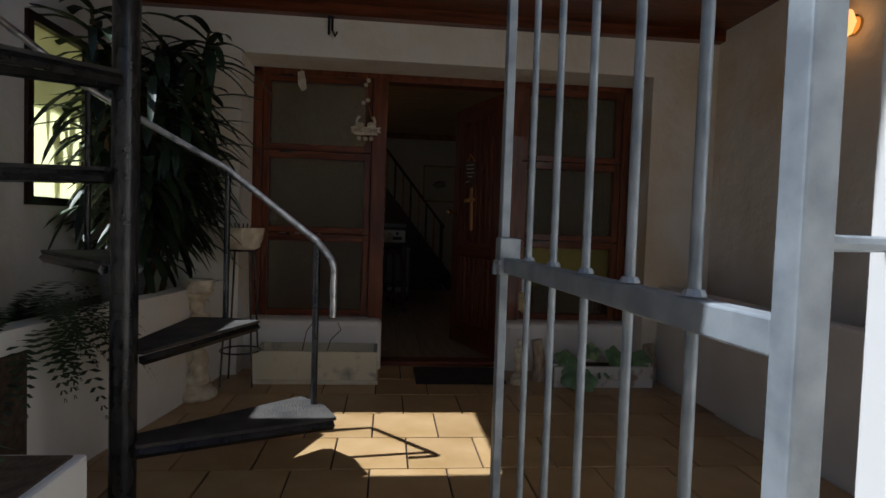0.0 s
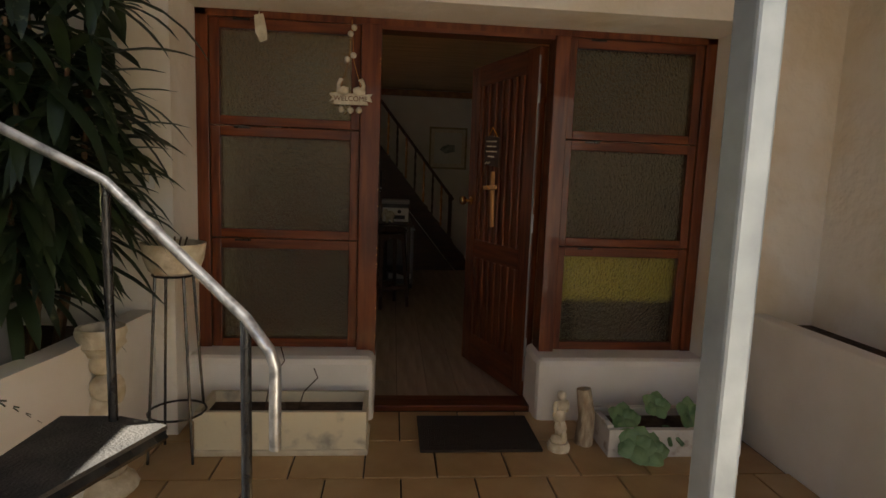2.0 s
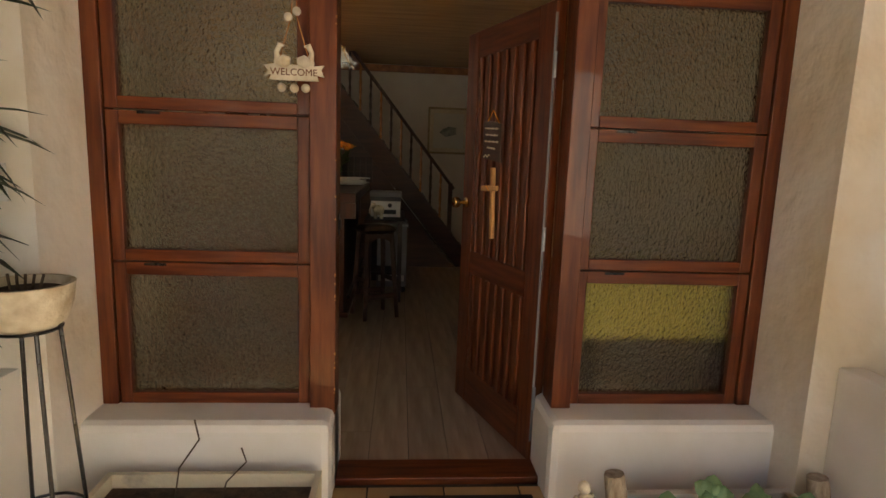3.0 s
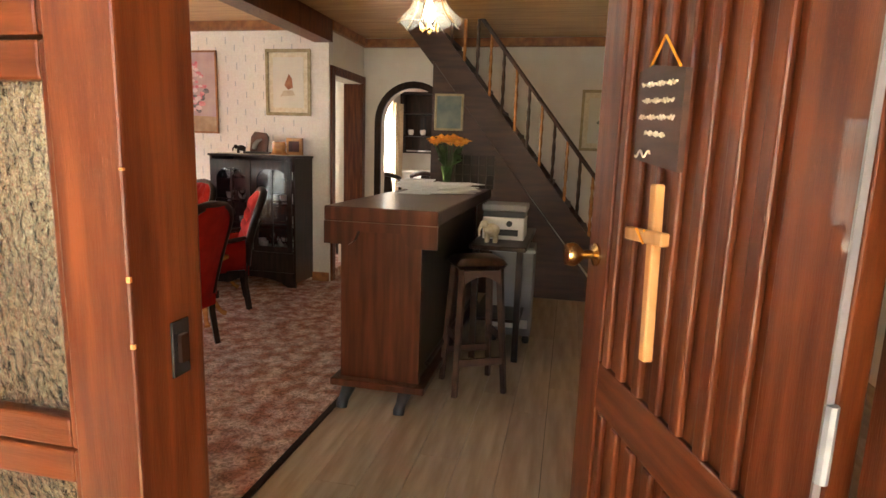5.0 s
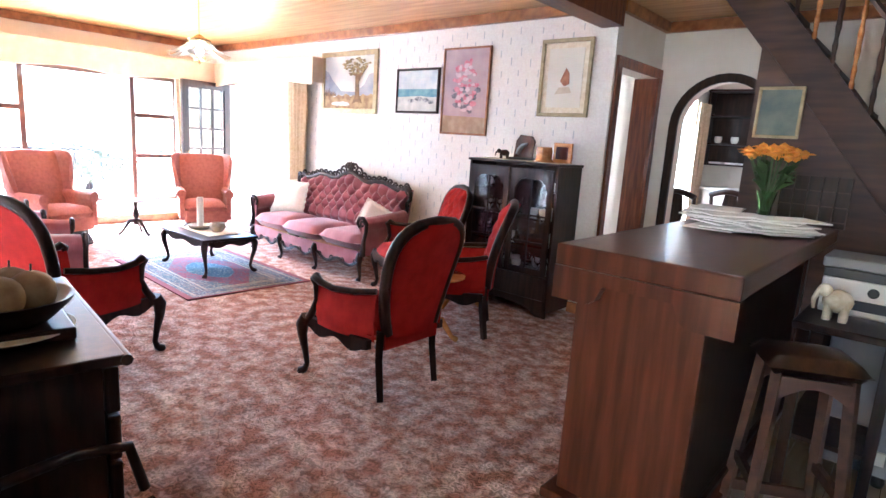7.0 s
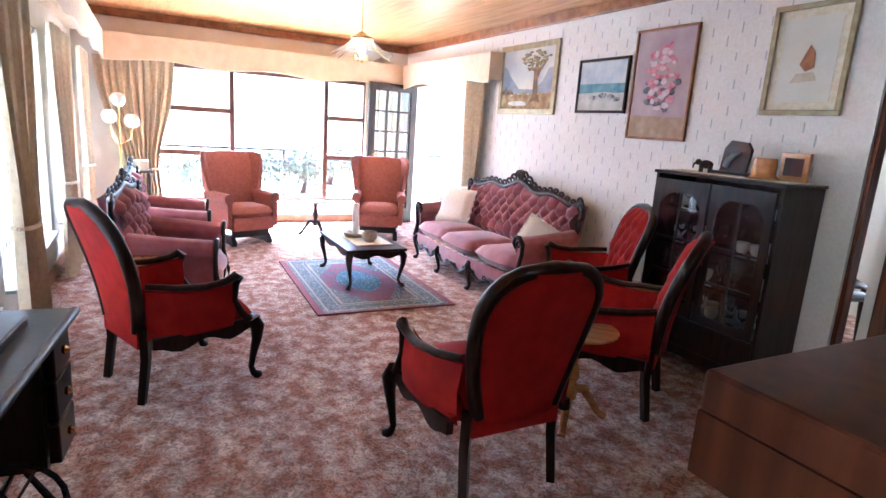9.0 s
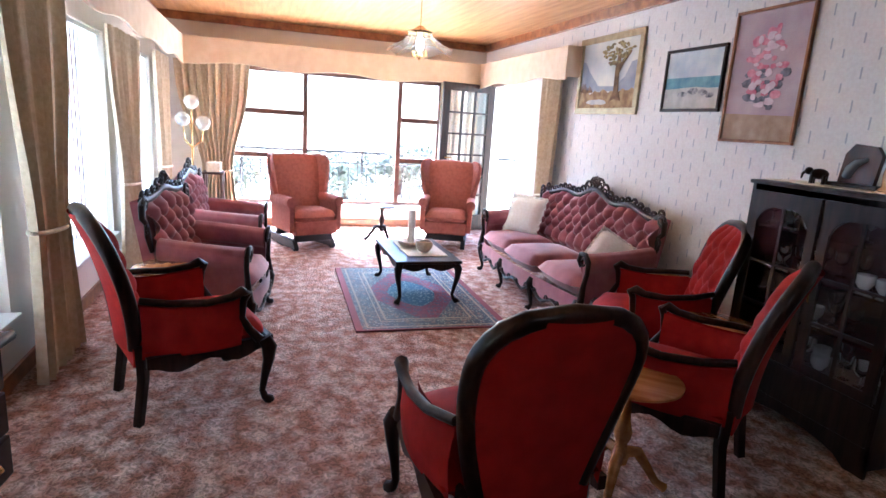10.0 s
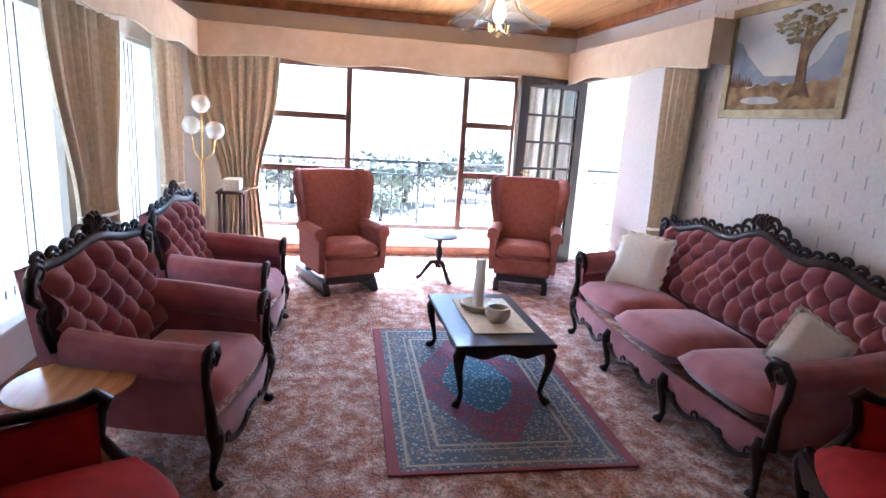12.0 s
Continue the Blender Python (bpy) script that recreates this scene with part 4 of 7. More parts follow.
def tree_paint(w, h):
    y = -0.0125
    r = random.Random(14)
    out = [("painted_hill", shape([(-w, -h * 0.5), (w, -h * 0.5), (w, h * 0.35), (w * 0.8, h * 0.3), (w * 0.62, -h * 0.1), (w * 0.3, -h * 0.36), (-w * 0.3, -h * 0.32), (-w * 0.7, h * 0.15), (-w * 0.85, h * 0.42), (-w, h * 0.5)], y), F_HILL)]
    bank = [(-w, -h), (w, -h)] + [(w - 2 * w * k / 20, h * (-0.5 + 0.05 * math.sin(k * 1.9) + 0.03 * math.sin(k * 0.7))) for k in range(21)]
    out.append(("painted_bank", shape(bank, y - 0.0016), F_BANK))
    out.append(("painted_water", shape(blob(-0.3 * w, -0.82 * h, 0.4 * w, 0.09 * h, 0, 16, 3), y - 0.0032), F_WATER))
    bm = bmesh.new()
    for k in range(9):
        cx, top_ = -w * (0.97 - 0.055 * k), h * (-0.2 - 0.02 * k + r.uniform(-0.08, 0.06))
        plate(bm, [(cx - 0.035 * w, -0.52 * h), (cx + 0.035 * w, -0.52 * h), (cx + 0.004 * w, top_), (cx - 0.004 * w, top_)], y - 0.0031 - 0.00005 * k, y - 0.0018, "y")
    out.append(("painted_conifers", bm, F_TRUNK))
    out.append(("painted_tree", shape([(w * 0.18, -h * 0.82), (w * 0.34, -h * 0.74), (w * 0.58, -h * 0.8), (w * 0.46, -h * 0.5), (w * 0.43, 0.0), (w * 0.52, h * 0.22), (w * 0.78, h * 0.6), (w * 0.72, h * 0.63), (w * 0.45, h * 0.32), (w * 0.40, h * 0.7), (w * 0.33, h * 0.7), (w * 0.31, h * 0.34), (w * 0.02, h * 0.38), (0, h * 0.33), (w * 0.28, h * 0.24), (w * 0.29, -h * 0.5)], y - 0.0048), F_TRUNK))
    bm = bmesh.new()
    for i in range(60):
        a, q = r.uniform(0, 6.28), math.sqrt(r.random())
        cx, cz = 0.34 + 0.55 * q * math.cos(a), 0.66 + 0.24 * q * math.sin(a) - 0.16 * (i % 5 == 0)
        plate(bm, blob(cx * w, min(cz, 0.9) * h, r.uniform(0.04, 0.1) * w, r.uniform(0.03, 0.06) * h, 0, 9, seed=i), y - 0.0068 - 0.00002 * i, y - 0.0064, "y")
    out.append(("painted_foliage", bm, F_LEAF))
    return out


picture("tree_painting", "painting of a bare-limbed tree by a lake in a gilt frame", -4.86, -3.89, 1.60, 2.28, GOLD, 0.055, (F_SKY, tree_paint))


def sea_paint(w, h):
    y = -0.0125
    # four dark blobs for birds on the sand
    bm = bmesh.new()
    for i, (cx, cz, rx, rz) in enumerate(((-0.3, -0.5, 0.18, 0.1), (0.1, -0.4, 0.22, 0.12), (0.45, -0.45, 0.16, 0.12), (0.7, -0.55, 0.14, 0.1))):
        plate(bm, blob(cx * w, cz * h, rx * w, rz * h, 0, seed=20 + i), y - 0.0042, y - 0.0032, "y")
    return [("painted_sea", shape([(-w, -h * 0.35), (w, -h * 0.3), (w, h * 0.08), (-w, h * 0.1)], y), flat("sea_blue", (0.10, 0.24, 0.34), (0.22, 0.40, 0.46))),
            ("painted_sand", shape([(-w, -h), (w, -h), (w, -h * 0.35), (0.2 * w, -h * 0.25), (-w, -h * 0.3)], y - 0.0016), flat("pale_sand", (0.46, 0.47, 0.44), (0.62, 0.62, 0.58))),
            ("painted_surf", bm, flat("dark_birds", (0.06, 0.07, 0.09), (0.5, 0.5, 0.5), 30))]


picture("sea_painting", "painting of a pale beach and blue sea, dark frame", -3.585, -2.99, 1.62, 2.06, DARKWOOD, 0.022, (flat("cloud_sky", (0.42, 0.50, 0.56), (0.68, 0.70, 0.68), 6), sea_paint))


def flower_paint(w, h):
    y = -0.0125
    r = random.Random(3)
    out = [("painted_table", shape([(-w, -h), (w, -h), (w, -h * 0.62), (-w, -h * 0.58)], y), flat("sandy_table", (0.34, 0.22, 0.13), (0.46, 0.34, 0.22)))]
    for nm, col, c2, n, zr in (("painted_foliage", (0.10, 0.09, 0.11), (0.25, 0.24, 0.28), 26, (-0.5, 0.1)), ("painted_blossoms", (0.52, 0.14, 0.20), (0.68, 0.32, 0.36), 46, (-0.3, 0.75)), ("painted_petals", (0.62, 0.46, 0.50), (0.72, 0.60, 0.62), 26, (-0.55, 0.7))):
        bm = bmesh.new()
        yy = y - {"painted_foliage": 0.002, "painted_blossoms": 0.004, "painted_petals": 0.006}[nm]
        for i in range(n):
            cz = r.uniform(*zr)
            sp = 0.62 * (1 - abs(cz - 0.05) * 0.8)
            plate(bm, blob(r.uniform(-sp, sp) * w, cz * h, r.uniform(0.07, 0.16) * w, r.uniform(0.03, 0.07) * h, 0, 8, seed=i), yy - 0.0012 - 0.00002 * i, yy, "y")
        out.append((nm, bm, flat(nm, col, c2, 25)))
    return out


picture("flower_painting", "tall painting of pink blossoms on mauve ground, thin wooden frame", -2.945, -2.38, 1.43, 2.23, PINETRIM, 0.018, (flat("mauve_ground", (0.42, 0.30, 0.33), (0.52, 0.41, 0.42), 5), flower_paint))


def bird_paint(w, h):
    y = -0.0125
    bm = shape([(-0.25 * w, -0.1 * h), (0.0, -0.28 * h), (0.3 * w, -0.2 * h), (0.25 * w, 0.15 * h), (0.05 * w, 0.35 * h), (-0.1 * w, 0.12 * h)], y)
    b2 = shape([(-0.5 * w, -0.55 * h), (0.45 * w, -0.5 * h), (0.3 * w, -0.3 * h), (-0.3 * w, -0.32 * h)], y - 0.002)
    return [("painted_bird", bm, flat("rust_bird", (0.28, 0.10, 0.05), (0.42, 0.2, 0.1), 20)), ("painted_branch", b2, flat("buff_branch", (0.50, 0.42, 0.30), (0.62, 0.56, 0.44), 14))]


IVORY = flat("ivory_paper", (0.66, 0.64, 0.56), (0.72, 0.70, 0.63), 4)
picture("bird_print", "bird print with wide pale mount in a gilt frame", -1.85, -1.38, 1.62, 2.24, GOLD, 0.03, (IVORY, bird_paint), 0.045)


def fish_paint(w, h):
    y = -0.0125
    return [("painted_fish", shape([(-0.6 * w, -0.1 * h), (-0.2 * w, -0.35 * h), (0.5 * w, -0.2 * h), (0.5 * w, 0.2 * h), (0.0, 0.25 * h), (-0.4 * w, 0.1 * h)], y), flat("grey_fish", (0.14, 0.17, 0.15), (0.4, 0.42, 0.36), 14))]


picture("stair_print", "framed print with a pale mount on the wall behind the stairs", 1.16, 1.72, 1.38, 1.99, GOLD, 0.028, (IVORY, fish_paint), 0.05, y=9.6)
picture("dark_print", "small dim landscape in a thin frame on the stair panel", -0.17, 0.1, 1.52, 1.85, GOLD, 0.02, (flat("dim_landscape", (0.10, 0.14, 0.14), (0.22, 0.25, 0.2), 6), lambda w, h: []), 0.0, y=8.72)

# small raised dashes of the wallpaper
bm = bmesh.new()
rnd = random.Random(9)
for i in range(46):
    for j in range(14):
        x = -5.88 + i * 0.1 + rnd.uniform(-0.015, 0.015)
        z = 0.12 + j * 0.17 + (0.085 if i % 2 else 0) + rnd.uniform(-0.015, 0.015)
        if -5.3 < x < -1.4 and z < 2.38:
            h = rnd.uniform(0.022, 0.036)
            box(bm, x - 0.004, x + 0.004, NW - 0.0015, NW, z - h, z + h)
part("wallpaper_dashes", bm, DASH, None, "", False, "stuff")

# the bar counter
ct = thing("bar_counter", "brown wooden bar counter with thick top and clawed feet", "counter", "", pose(0, 0, 0))
part("countertop", B((-0.1, 0.49, 6.1, 7.95, 0.975, 1.05), bev=0.008), COUNTERWOOD, ct)
n = 10
br = [(-0.1, 0.975), (-0.1, 0.86), (0.03, 0.86), (0.06, 0.88), (0.08, 0.93), (0.31, 0.93), (0.33, 0.88), (0.36, 0.86), (0.49, 0.86), (0.49, 0.975)]
part("bracket_apron", plate(bmesh.new(), br[::-1], 6.1, 6.14, "y"), COUNTERWOOD, ct)
part("end_panel", B((-0.03, 0.40, 6.15, 6.19, 0.13, 0.975), bev=0.004), COUNTERWOOD, ct)
part("end_panel", B((-0.03, 0.40, 7.82, 7.86, 0.13, 0.975)), COUNTERWOOD, ct)
part("front_panel", B((-0.03, 0.0, 6.19, 7.82, 0.13, 0.975)), COUNTERWOOD, ct)
for k in range(5):
    part("panel_moulding", B((-0.04, -0.031, 6.25 + 0.31 * k, 6.50 + 0.31 * k, 0.22, 0.9), bev=0.003), COUNTERWOOD, ct)
part("inner_panel", B((0.36, 0.385, 6.19, 7.82, 0.13, 0.975)), DARKWOOD, ct)
part("plinth", B((-0.07, 0.44, 6.1, 7.9, 0.10, 0.14), bev=0.008), COUNTERWOOD, ct)
part("footrest_rail", tube(bmesh.new(), [(0.43, 6.2, 0.24), (0.43, 7.8, 0.24)], 0.014), DARKWOOD, ct)
for x in (0.0, 0.31):
    for y in (6.13, 7.8):
        bm = tube(bmesh.new(), [(x + 0.03, y + 0.06, 0.12), (x + 0.02, y + 0.0, 0.08), (x + 0.015, y - 0.04, 0.045), (x + 0.01, y - 0.055, 0.02), (x + 0.01, y - 0.06, 0.0)], [0.04, 0.036, 0.028, 0.032, 0.03], 8)
        part("foot", bm, BLACK, ct, "dark clawed foot", True)

# papers, vase and flowers
rnd = random.Random(5)
_pp = thing("paper_sheet", "loose white paper on the bar counter", "paper", "papers on the counter", pose(0.1, 7.2, 1.052))
part("sheet", B((-0.105, 0.105, -0.148, 0.148, 0, 0.006)), PAPER, _pp)
for k in range(22):
    s = k % 3
    copy_thing(_pp, pose((0.02, 0.17, 0.33)[s] + rnd.uniform(-0.03, 0.03), (7.45, 7.22, 7.3)[s] + rnd.uniform(-0.07, 0.07), 1.0565 + 0.009 * (k // 3), 0, 0, rnd.uniform(-50, 50)))
vs = thing("flower_vase", "green glass vase of orange flowers on the counter", "vase", "", pose(0.19, 7.66, 1.05))
part("vase", lathe(bmesh.new(), [(0.04, 0.0), (0.042, 0.01), (0.03, 0.04), (0.035, 0.1), (0.05, 0.17), (0.047, 0.17), (0.03, 0.1), (0.024, 0.04)], n=18), glass("green_glass", (0.6, 0.85, 0.5)), vs, "", True)
for k in range(24):
    a, q = k * 2.4, 0.14 * math.sqrt((k + 0.5) / 24)
    x, y, z = q * math.cos(a), q * math.sin(a), 0.34 + 0.04 * (1 - (q / 0.14) ** 2) + rnd.uniform(-0.015, 0.015)
    fl = part("flower", tube(bmesh.new(), [(0, 0, 0.12), (x * 0.5, y * 0.5, 0.22), (x, y, z)], 0.002, 4), LEAF, vs, "orange flower")
    bm = bmesh.new()
    for i in range(9):
        b = i * 2 * math.pi / 9
        ca, sa = math.cos(b), math.sin(b)
        vsx = [bm.verts.new((x + ca * r - sa * w, y + sa * r + ca * w, z + dz)) for r, w, dz in ((0.0, 0.0, 0.0), (0.03, 0.019, 0.012), (0.052, 0.0, 0.004), (0.03, -0.019, 0.012))]
        bm.faces.new(vsx)
    bmesh.ops.create_icosphere(bm, subdivisions=1, radius=0.024, matrix=pose(x, y, z + 0.004))
    part("petals", bm, ORANGE, fl)
for k in range(34):
    a = k * 2.1
    bm = bmesh.new()
    p = Vector((math.cos(a) * 0.03, math.sin(a) * 0.03, 0.17 + 0.03 * (k % 4)))
    q = Vector((math.cos(a) * 0.115, math.sin(a) * 0.115, 0.22 + 0.028 * (k % 5)))
    sd = Vector((-math.sin(a), math.cos(a), 0)) * 0.027
    m_ = (p + q) / 2 + Vector((0, 0, 0.02))
    bm.faces.new([bm.verts.new(v) for v in (p, m_ + sd, q, m_ - sd)])
    part("leaf", bm, LEAF, vs)

# desk behind the counter with its things
dk = thing("desk", "low dark desk behind the bar counter", "desk", "", pose(0, 0, 0))
part("desktop", B((0.5, 0.86, 6.95, 7.95, 0.73, 0.76), bev=0.006), DARKWOOD, dk)
part("side_panel", B((0.52, 0.84, 7.9, 7.93, 0.0, 0.73)), DARKWOOD, dk)
part("leg", B((0.52, 0.56, 6.98, 7.02, 0.0, 0.73)), DARKWOOD, dk)
part("leg", B((0.80, 0.84, 6.98, 7.02, 0.0, 0.73)), DARKWOOD, dk)
part("shelf", B((0.52, 0.84, 7.02, 7.9, 0.25, 0.27)), DARKWOOD, dk)
tr = thing("grey_cabinet", "grey metal cabinet with chrome top rail beside the desk", "cabinet", "", pose(0, 0, 0))
part("body", B((0.60, 0.89, 7.35, 7.6, 0.06, 0.70), bev=0.008), GREY, tr)
part("top_rail", B((0.58, 0.90, 7.33, 7.36, 0.66, 0.68)), GALV, tr)
part("drawer", B((0.62, 0.87, 7.33, 7.348, 0.12, 0.18), bev=0.003), WHITE, tr, "white lower panel")
for x in (0.63, 0.86):
    part("castor", lathe(bmesh.new(), [(0.022, 0), (0.028, 0.02), (0.02, 0.06)], pose(x, 7.4, 0)), BLACK, tr)
pr = thing("printer", "white and black printer on the desk behind the counter", "printer", "", pose(0.68, 7.35, 0.76))
part("body", B((-0.14, 0.14, -0.12, 0.14, 0, 0.15), bev=0.008), WHITE, pr)
part("scanner_lid", B((-0.15, 0.15, -0.11, 0.15, 0.19, 0.235), bev=0.008), GREY, pr)
part("control_panel", B((-0.14, 0.14, -0.115, 0.13, 0.15, 0.19), bev=0.004), BLACK, pr)
part("paper_tray", B((-0.1, 0.1, -0.135, -0.118, 0.03, 0.07), bev=0.003), BLACK, pr)
part("socket_ring", lathe(bmesh.new(), [(0.02, 0), (0.02, 0.006), (0.012, 0.008)], pose(0.04, -0.122, 0.11, 90)), BLACK, pr)
ep = thing("elephant_jug", "white pottery elephant on the desk behind the counter", "figurine", "", pose(0.62, 7.1, 0.76) @ Matrix.Diagonal((0.78, 0.78, 0.78, 1)))
bm = bmesh.new()
bmesh.ops.create_uvsphere(bm, u_segments=14, v_segments=10, radius=1, matrix=pose(0, 0, 0.1) @ Matrix.Diagonal((0.07, 0.055, 0.06, 1)))
bmesh.ops.create_uvsphere(bm, u_segments=12, v_segments=8, radius=0.035, matrix=pose(-0.06, -0.02, 0.15))
for a in (-0.035, 0.035):
    for b in (-0.025, 0.025):
        tube(bm, [(a, b, 0.08), (a, b, 0)], 0.02, 8)
tube(bm, [(-0.08, -0.03, 0.15), (-0.1, -0.04, 0.10), (-0.095, -0.045, 0.05)], [0.016, 0.012, 0.008], 8)
part("body", bm, STATUE, ep, "", True)
rk = thing("card_rack", "brown grid rack of cards behind the flowers", "rack", "", pose(0.36, 7.88, 1.05) @ Matrix.Diagonal((0.78, 1, 0.95, 1)))
for k in range(6):
    part("slat", B((-0.2 + 0.08 * k - 0.003, -0.2 + 0.08 * k + 0.003, 0, 0.02, 0, 0.27)), STAIRWOOD, rk)
for k in range(4):
    part("rail", B((-0.2, 0.2, -0.004, 0.0, 0.03 + 0.08 * k, 0.036 + 0.08 * k)), STAIRWOOD, rk)
part("backing", B((-0.2, 0.2, 0.02, 0.025, 0, 0.27)), DARKWOOD, rk)

# the bar stool
def stool(at, label):
    c = thing("bar_stool", label, "stool", "bar stools", at)
    part("seat", pad(-0.17, 0.17, -0.13, 0.13, 0.70, 0.765, 0.015), DARKWOOD, c, "dark padded seat", True)
    for sx in (-1, 1):
        for sy in (-1, 1):
            part("leg", tube(bmesh.new(), [(sx * 0.12, sy * 0.09, 0.71), (sx * 0.165, sy * 0.15, 0.0)], [0.026, 0.022], 4), STAIRWOOD, c)
    for sy in (-1, 1):
        part("stretcher", B((-0.15, 0.15, sy * 0.135 - 0.012, sy * 0.135 + 0.012, 0.17, 0.21)), STAIRWOOD, c)
        n = 10
        part("apron", plate(bmesh.new(), [(-0.12 + 0.24 * k / n, 0.62 + 0.05 * math.sin(math.pi * k / n)) for k in range(n + 1)] + [(0.12, 0.70), (-0.12, 0.70)], sy * 0.10 - 0.01, sy * 0.10 + 0.01, "y"), STAIRWOOD, c)
    for sx in (-1, 1):
        part("stretcher", B((sx * 0.145 - 0.012, sx * 0.145 + 0.012, -0.13, 0.13, 0.30, 0.335)), STAIRWOOD, c)
    return c


_st = stool(pose(0.62, 6.54, 0, 0, 0, 28) @ Matrix.Diagonal((0.88, 0.88, 1, 1)), "dark wooden bar stool with flared legs beside the counter")

# the stairs
sr = thing("staircase", "steep dark wooden staircase with turned orange balusters", "staircase", "", pose(0, 0, 0))
sl = -1.264
top = lambda x: 2.32 + (x + 0.06) * sl
part("stringer", plate(bmesh.new(), [(-0.40, top(-0.40)), (1.775, 0.0), (1.52, 0.0), (1.48, 0.05), (-0.62, top(-0.62) - 0.42)], 8.75, 8.8, "y"), STAIRWOOD, sr)
part("stringer", plate(bmesh.new(), [(-0.40, top(-0.40)), (1.775, 0.0), (1.5, 0.0), (-0.62, top(-0.62) - 0.38)], 9.55, 9.6, "y"), STAIRWOOD, sr)
for k in range(11):
    z = 0.2 + 0.22 * k
    x = 1.70 - 0.2 / 1.264 - 0.22 * k / 1.264
    part("tread", B((x - 0.12, x + 0.1, 8.8, 9.55, z - 0.03, z), bev=0.004), STAIRWOOD, sr)
part("handrail", tube(bmesh.new(), [(-0.1, 8.775, top(-0.1) + 0.56), (1.46, 8.775, top(1.46) + 0.56)], 0.022, 6), STAIRWOOD, sr)
for k in range(13):
    x = 1.42 - 0.122 * k
    zb, zt = top(x), top(x) + 0.55
    turned = k % 2 == 1
    if k == 0:
        part("newel_post", B((x - 0.025, x + 0.025, 8.75, 8.8, zb, zt + 0.03)), STAIRWOOD, sr)
        continue
    L_ = zt - zb
    pr_ = [(0.013, 0), (0.016, 0.05), (0.012, 0.1), (0.017, 0.2), (0.011, 0.28), (0.018, 0.4), (0.014, 0.5), (0.018, 0.6), (0.011, 0.72), (0.017, 0.8), (0.012, 0.9), (0.015, 1)]
    part("baluster", lathe(bmesh.new(), [(r, zb + z * L_) for r, z in pr_], pose(x, 8.775, 0), 8), HONEY if turned else STAIRWOOD, sr, "turned honey-coloured baluster" if turned else "plain dark baluster", True)
part("under_panel", plate(bmesh.new(), [(-0.2, 0.0), (1.5, 0.0), (1.42, top(1.42) - 0.36), (-0.2, top(-0.2) - 0.36)], 8.72, 8.745, "y"), STAIRWOOD, sr, "dark panelling under the stairs")
part("under_panel", B((-0.2, -0.175, 8.745, 9.6, 0, 2.1)), STAIRWOOD, sr)

# door casing in the return wall and arch surround
dc = tagged(new("doorway_casing"), kind="structure")
part("casing", B((-1.2, -1.175, 8.68, 8.76, 0, 2.1), (-1.2, -1.175, 9.51, 9.59, 0, 2.1), (-1.2, -1.175, 8.76, 9.51, 2.02, 2.1), (-1.4, -1.2, 8.765, 8.78, 0, 2.02), (-1.4, -1.2, 9.51, 9.528, 0, 2.02), bev=0.004), TIMBER, dc)
bm = bmesh.new()
ring = lambda r, n=16: [(-0.62 - r * math.cos(math.pi * k / n), 1.62 + r * math.sin(math.pi * k / n)) for k in range(n + 1)]
o, i_ = ring(0.44), ring(0.37)
plate(bm, [(-1.06, 0)] + o + [(-0.18, 0), (-0.25, 0)] + i_[::-1] + [(-0.99, 0)], 9.57, 9.6, "y")
setting("arch_surround", bm, DARKWOOD, "dark wooden surround of the arch")
# beyond the arch
sb = thing("sideboard", "low white sideboard under dark wall shelves in the far room", "cabinet", "", pose(0, 0, 0))
part("carcass", B((-1.25, 0.3, 11.42, 11.78, 0, 1.0), bev=0.005), WHITE, sb)
part("worktop", B((-1.28, 0.33, 11.39, 11.78, 1.0, 1.03), bev=0.005), WHITE, sb)
for k in range(3):
    d = part("door", B((-1.23 + 0.51 * k, -0.75 + 0.51 * k, 11.40, 11.418, 0.1, 0.96), bev=0.004), WHITE, sb)
    part("knob", lathe(bmesh.new(), [(0.006, 0), (0.012, 0.012), (0.0, 0.018)], pose(-0.80 + 0.51 * k, 11.40, 0.6, 90), 8), BRASS, d)
wsf = thing("wall_shelves", "dark wooden wall shelves holding white china and books", "shelves", "", pose(0, 0, 0))
part("back_panel", B((-1.37, 0.3, 11.76, 11.78, 1.28, 2.12)), DARKWOOD, wsf)
part("side_panel", B((-1.37, -1.345, 11.55, 11.76, 1.28, 2.12)), DARKWOOD, wsf)
part("side_panel", B((0.275, 0.3, 11.55, 11.76, 1.28, 2.12)), DARKWOOD, wsf)
part("top_board", B((-1.38, 0.31, 11.54, 11.78, 2.12, 2.145), bev=0.003), DARKWOOD, wsf)
for z in (1.28, 1.52, 1.84):
    part("shelf", B((-1.345, 0.275, 11.55, 11.76, z, z + 0.02)), DARKWOOD, wsf)
_pc = thing("china_piece", "white china cup on the dark wall shelves", "china", "china on the far shelves", pose(-1.22, 11.62, 1.54))
part("body", lathe(bmesh.new(), [(0.03, 0), (0.045, 0.04), (0.04, 0.075), (0.034, 0.075), (0.02, 0.02)], n=12), CERAMIC, _pc, "", True)
for k in range(1, 8):
    copy_thing(_pc, pose(-1.22 + 0.18 * k, 11.62, 1.54))
_bk = thing("stacked_paper", "flat pale booklet lying on the lowest dark shelf", "booklet", "booklets on the far shelves", pose(-1.2, 11.65, 1.302))
part("pages", B((-0.07, 0.07, -0.09, 0.09, 0, 0.02), bev=0.002), PAPER, _bk)
for k in range(1, 8):
    copy_thing(_bk, pose(-1.2 + 0.18 * k, 11.65, 1.302, 0, 0, 9 * math.sin(k * 3.0)))


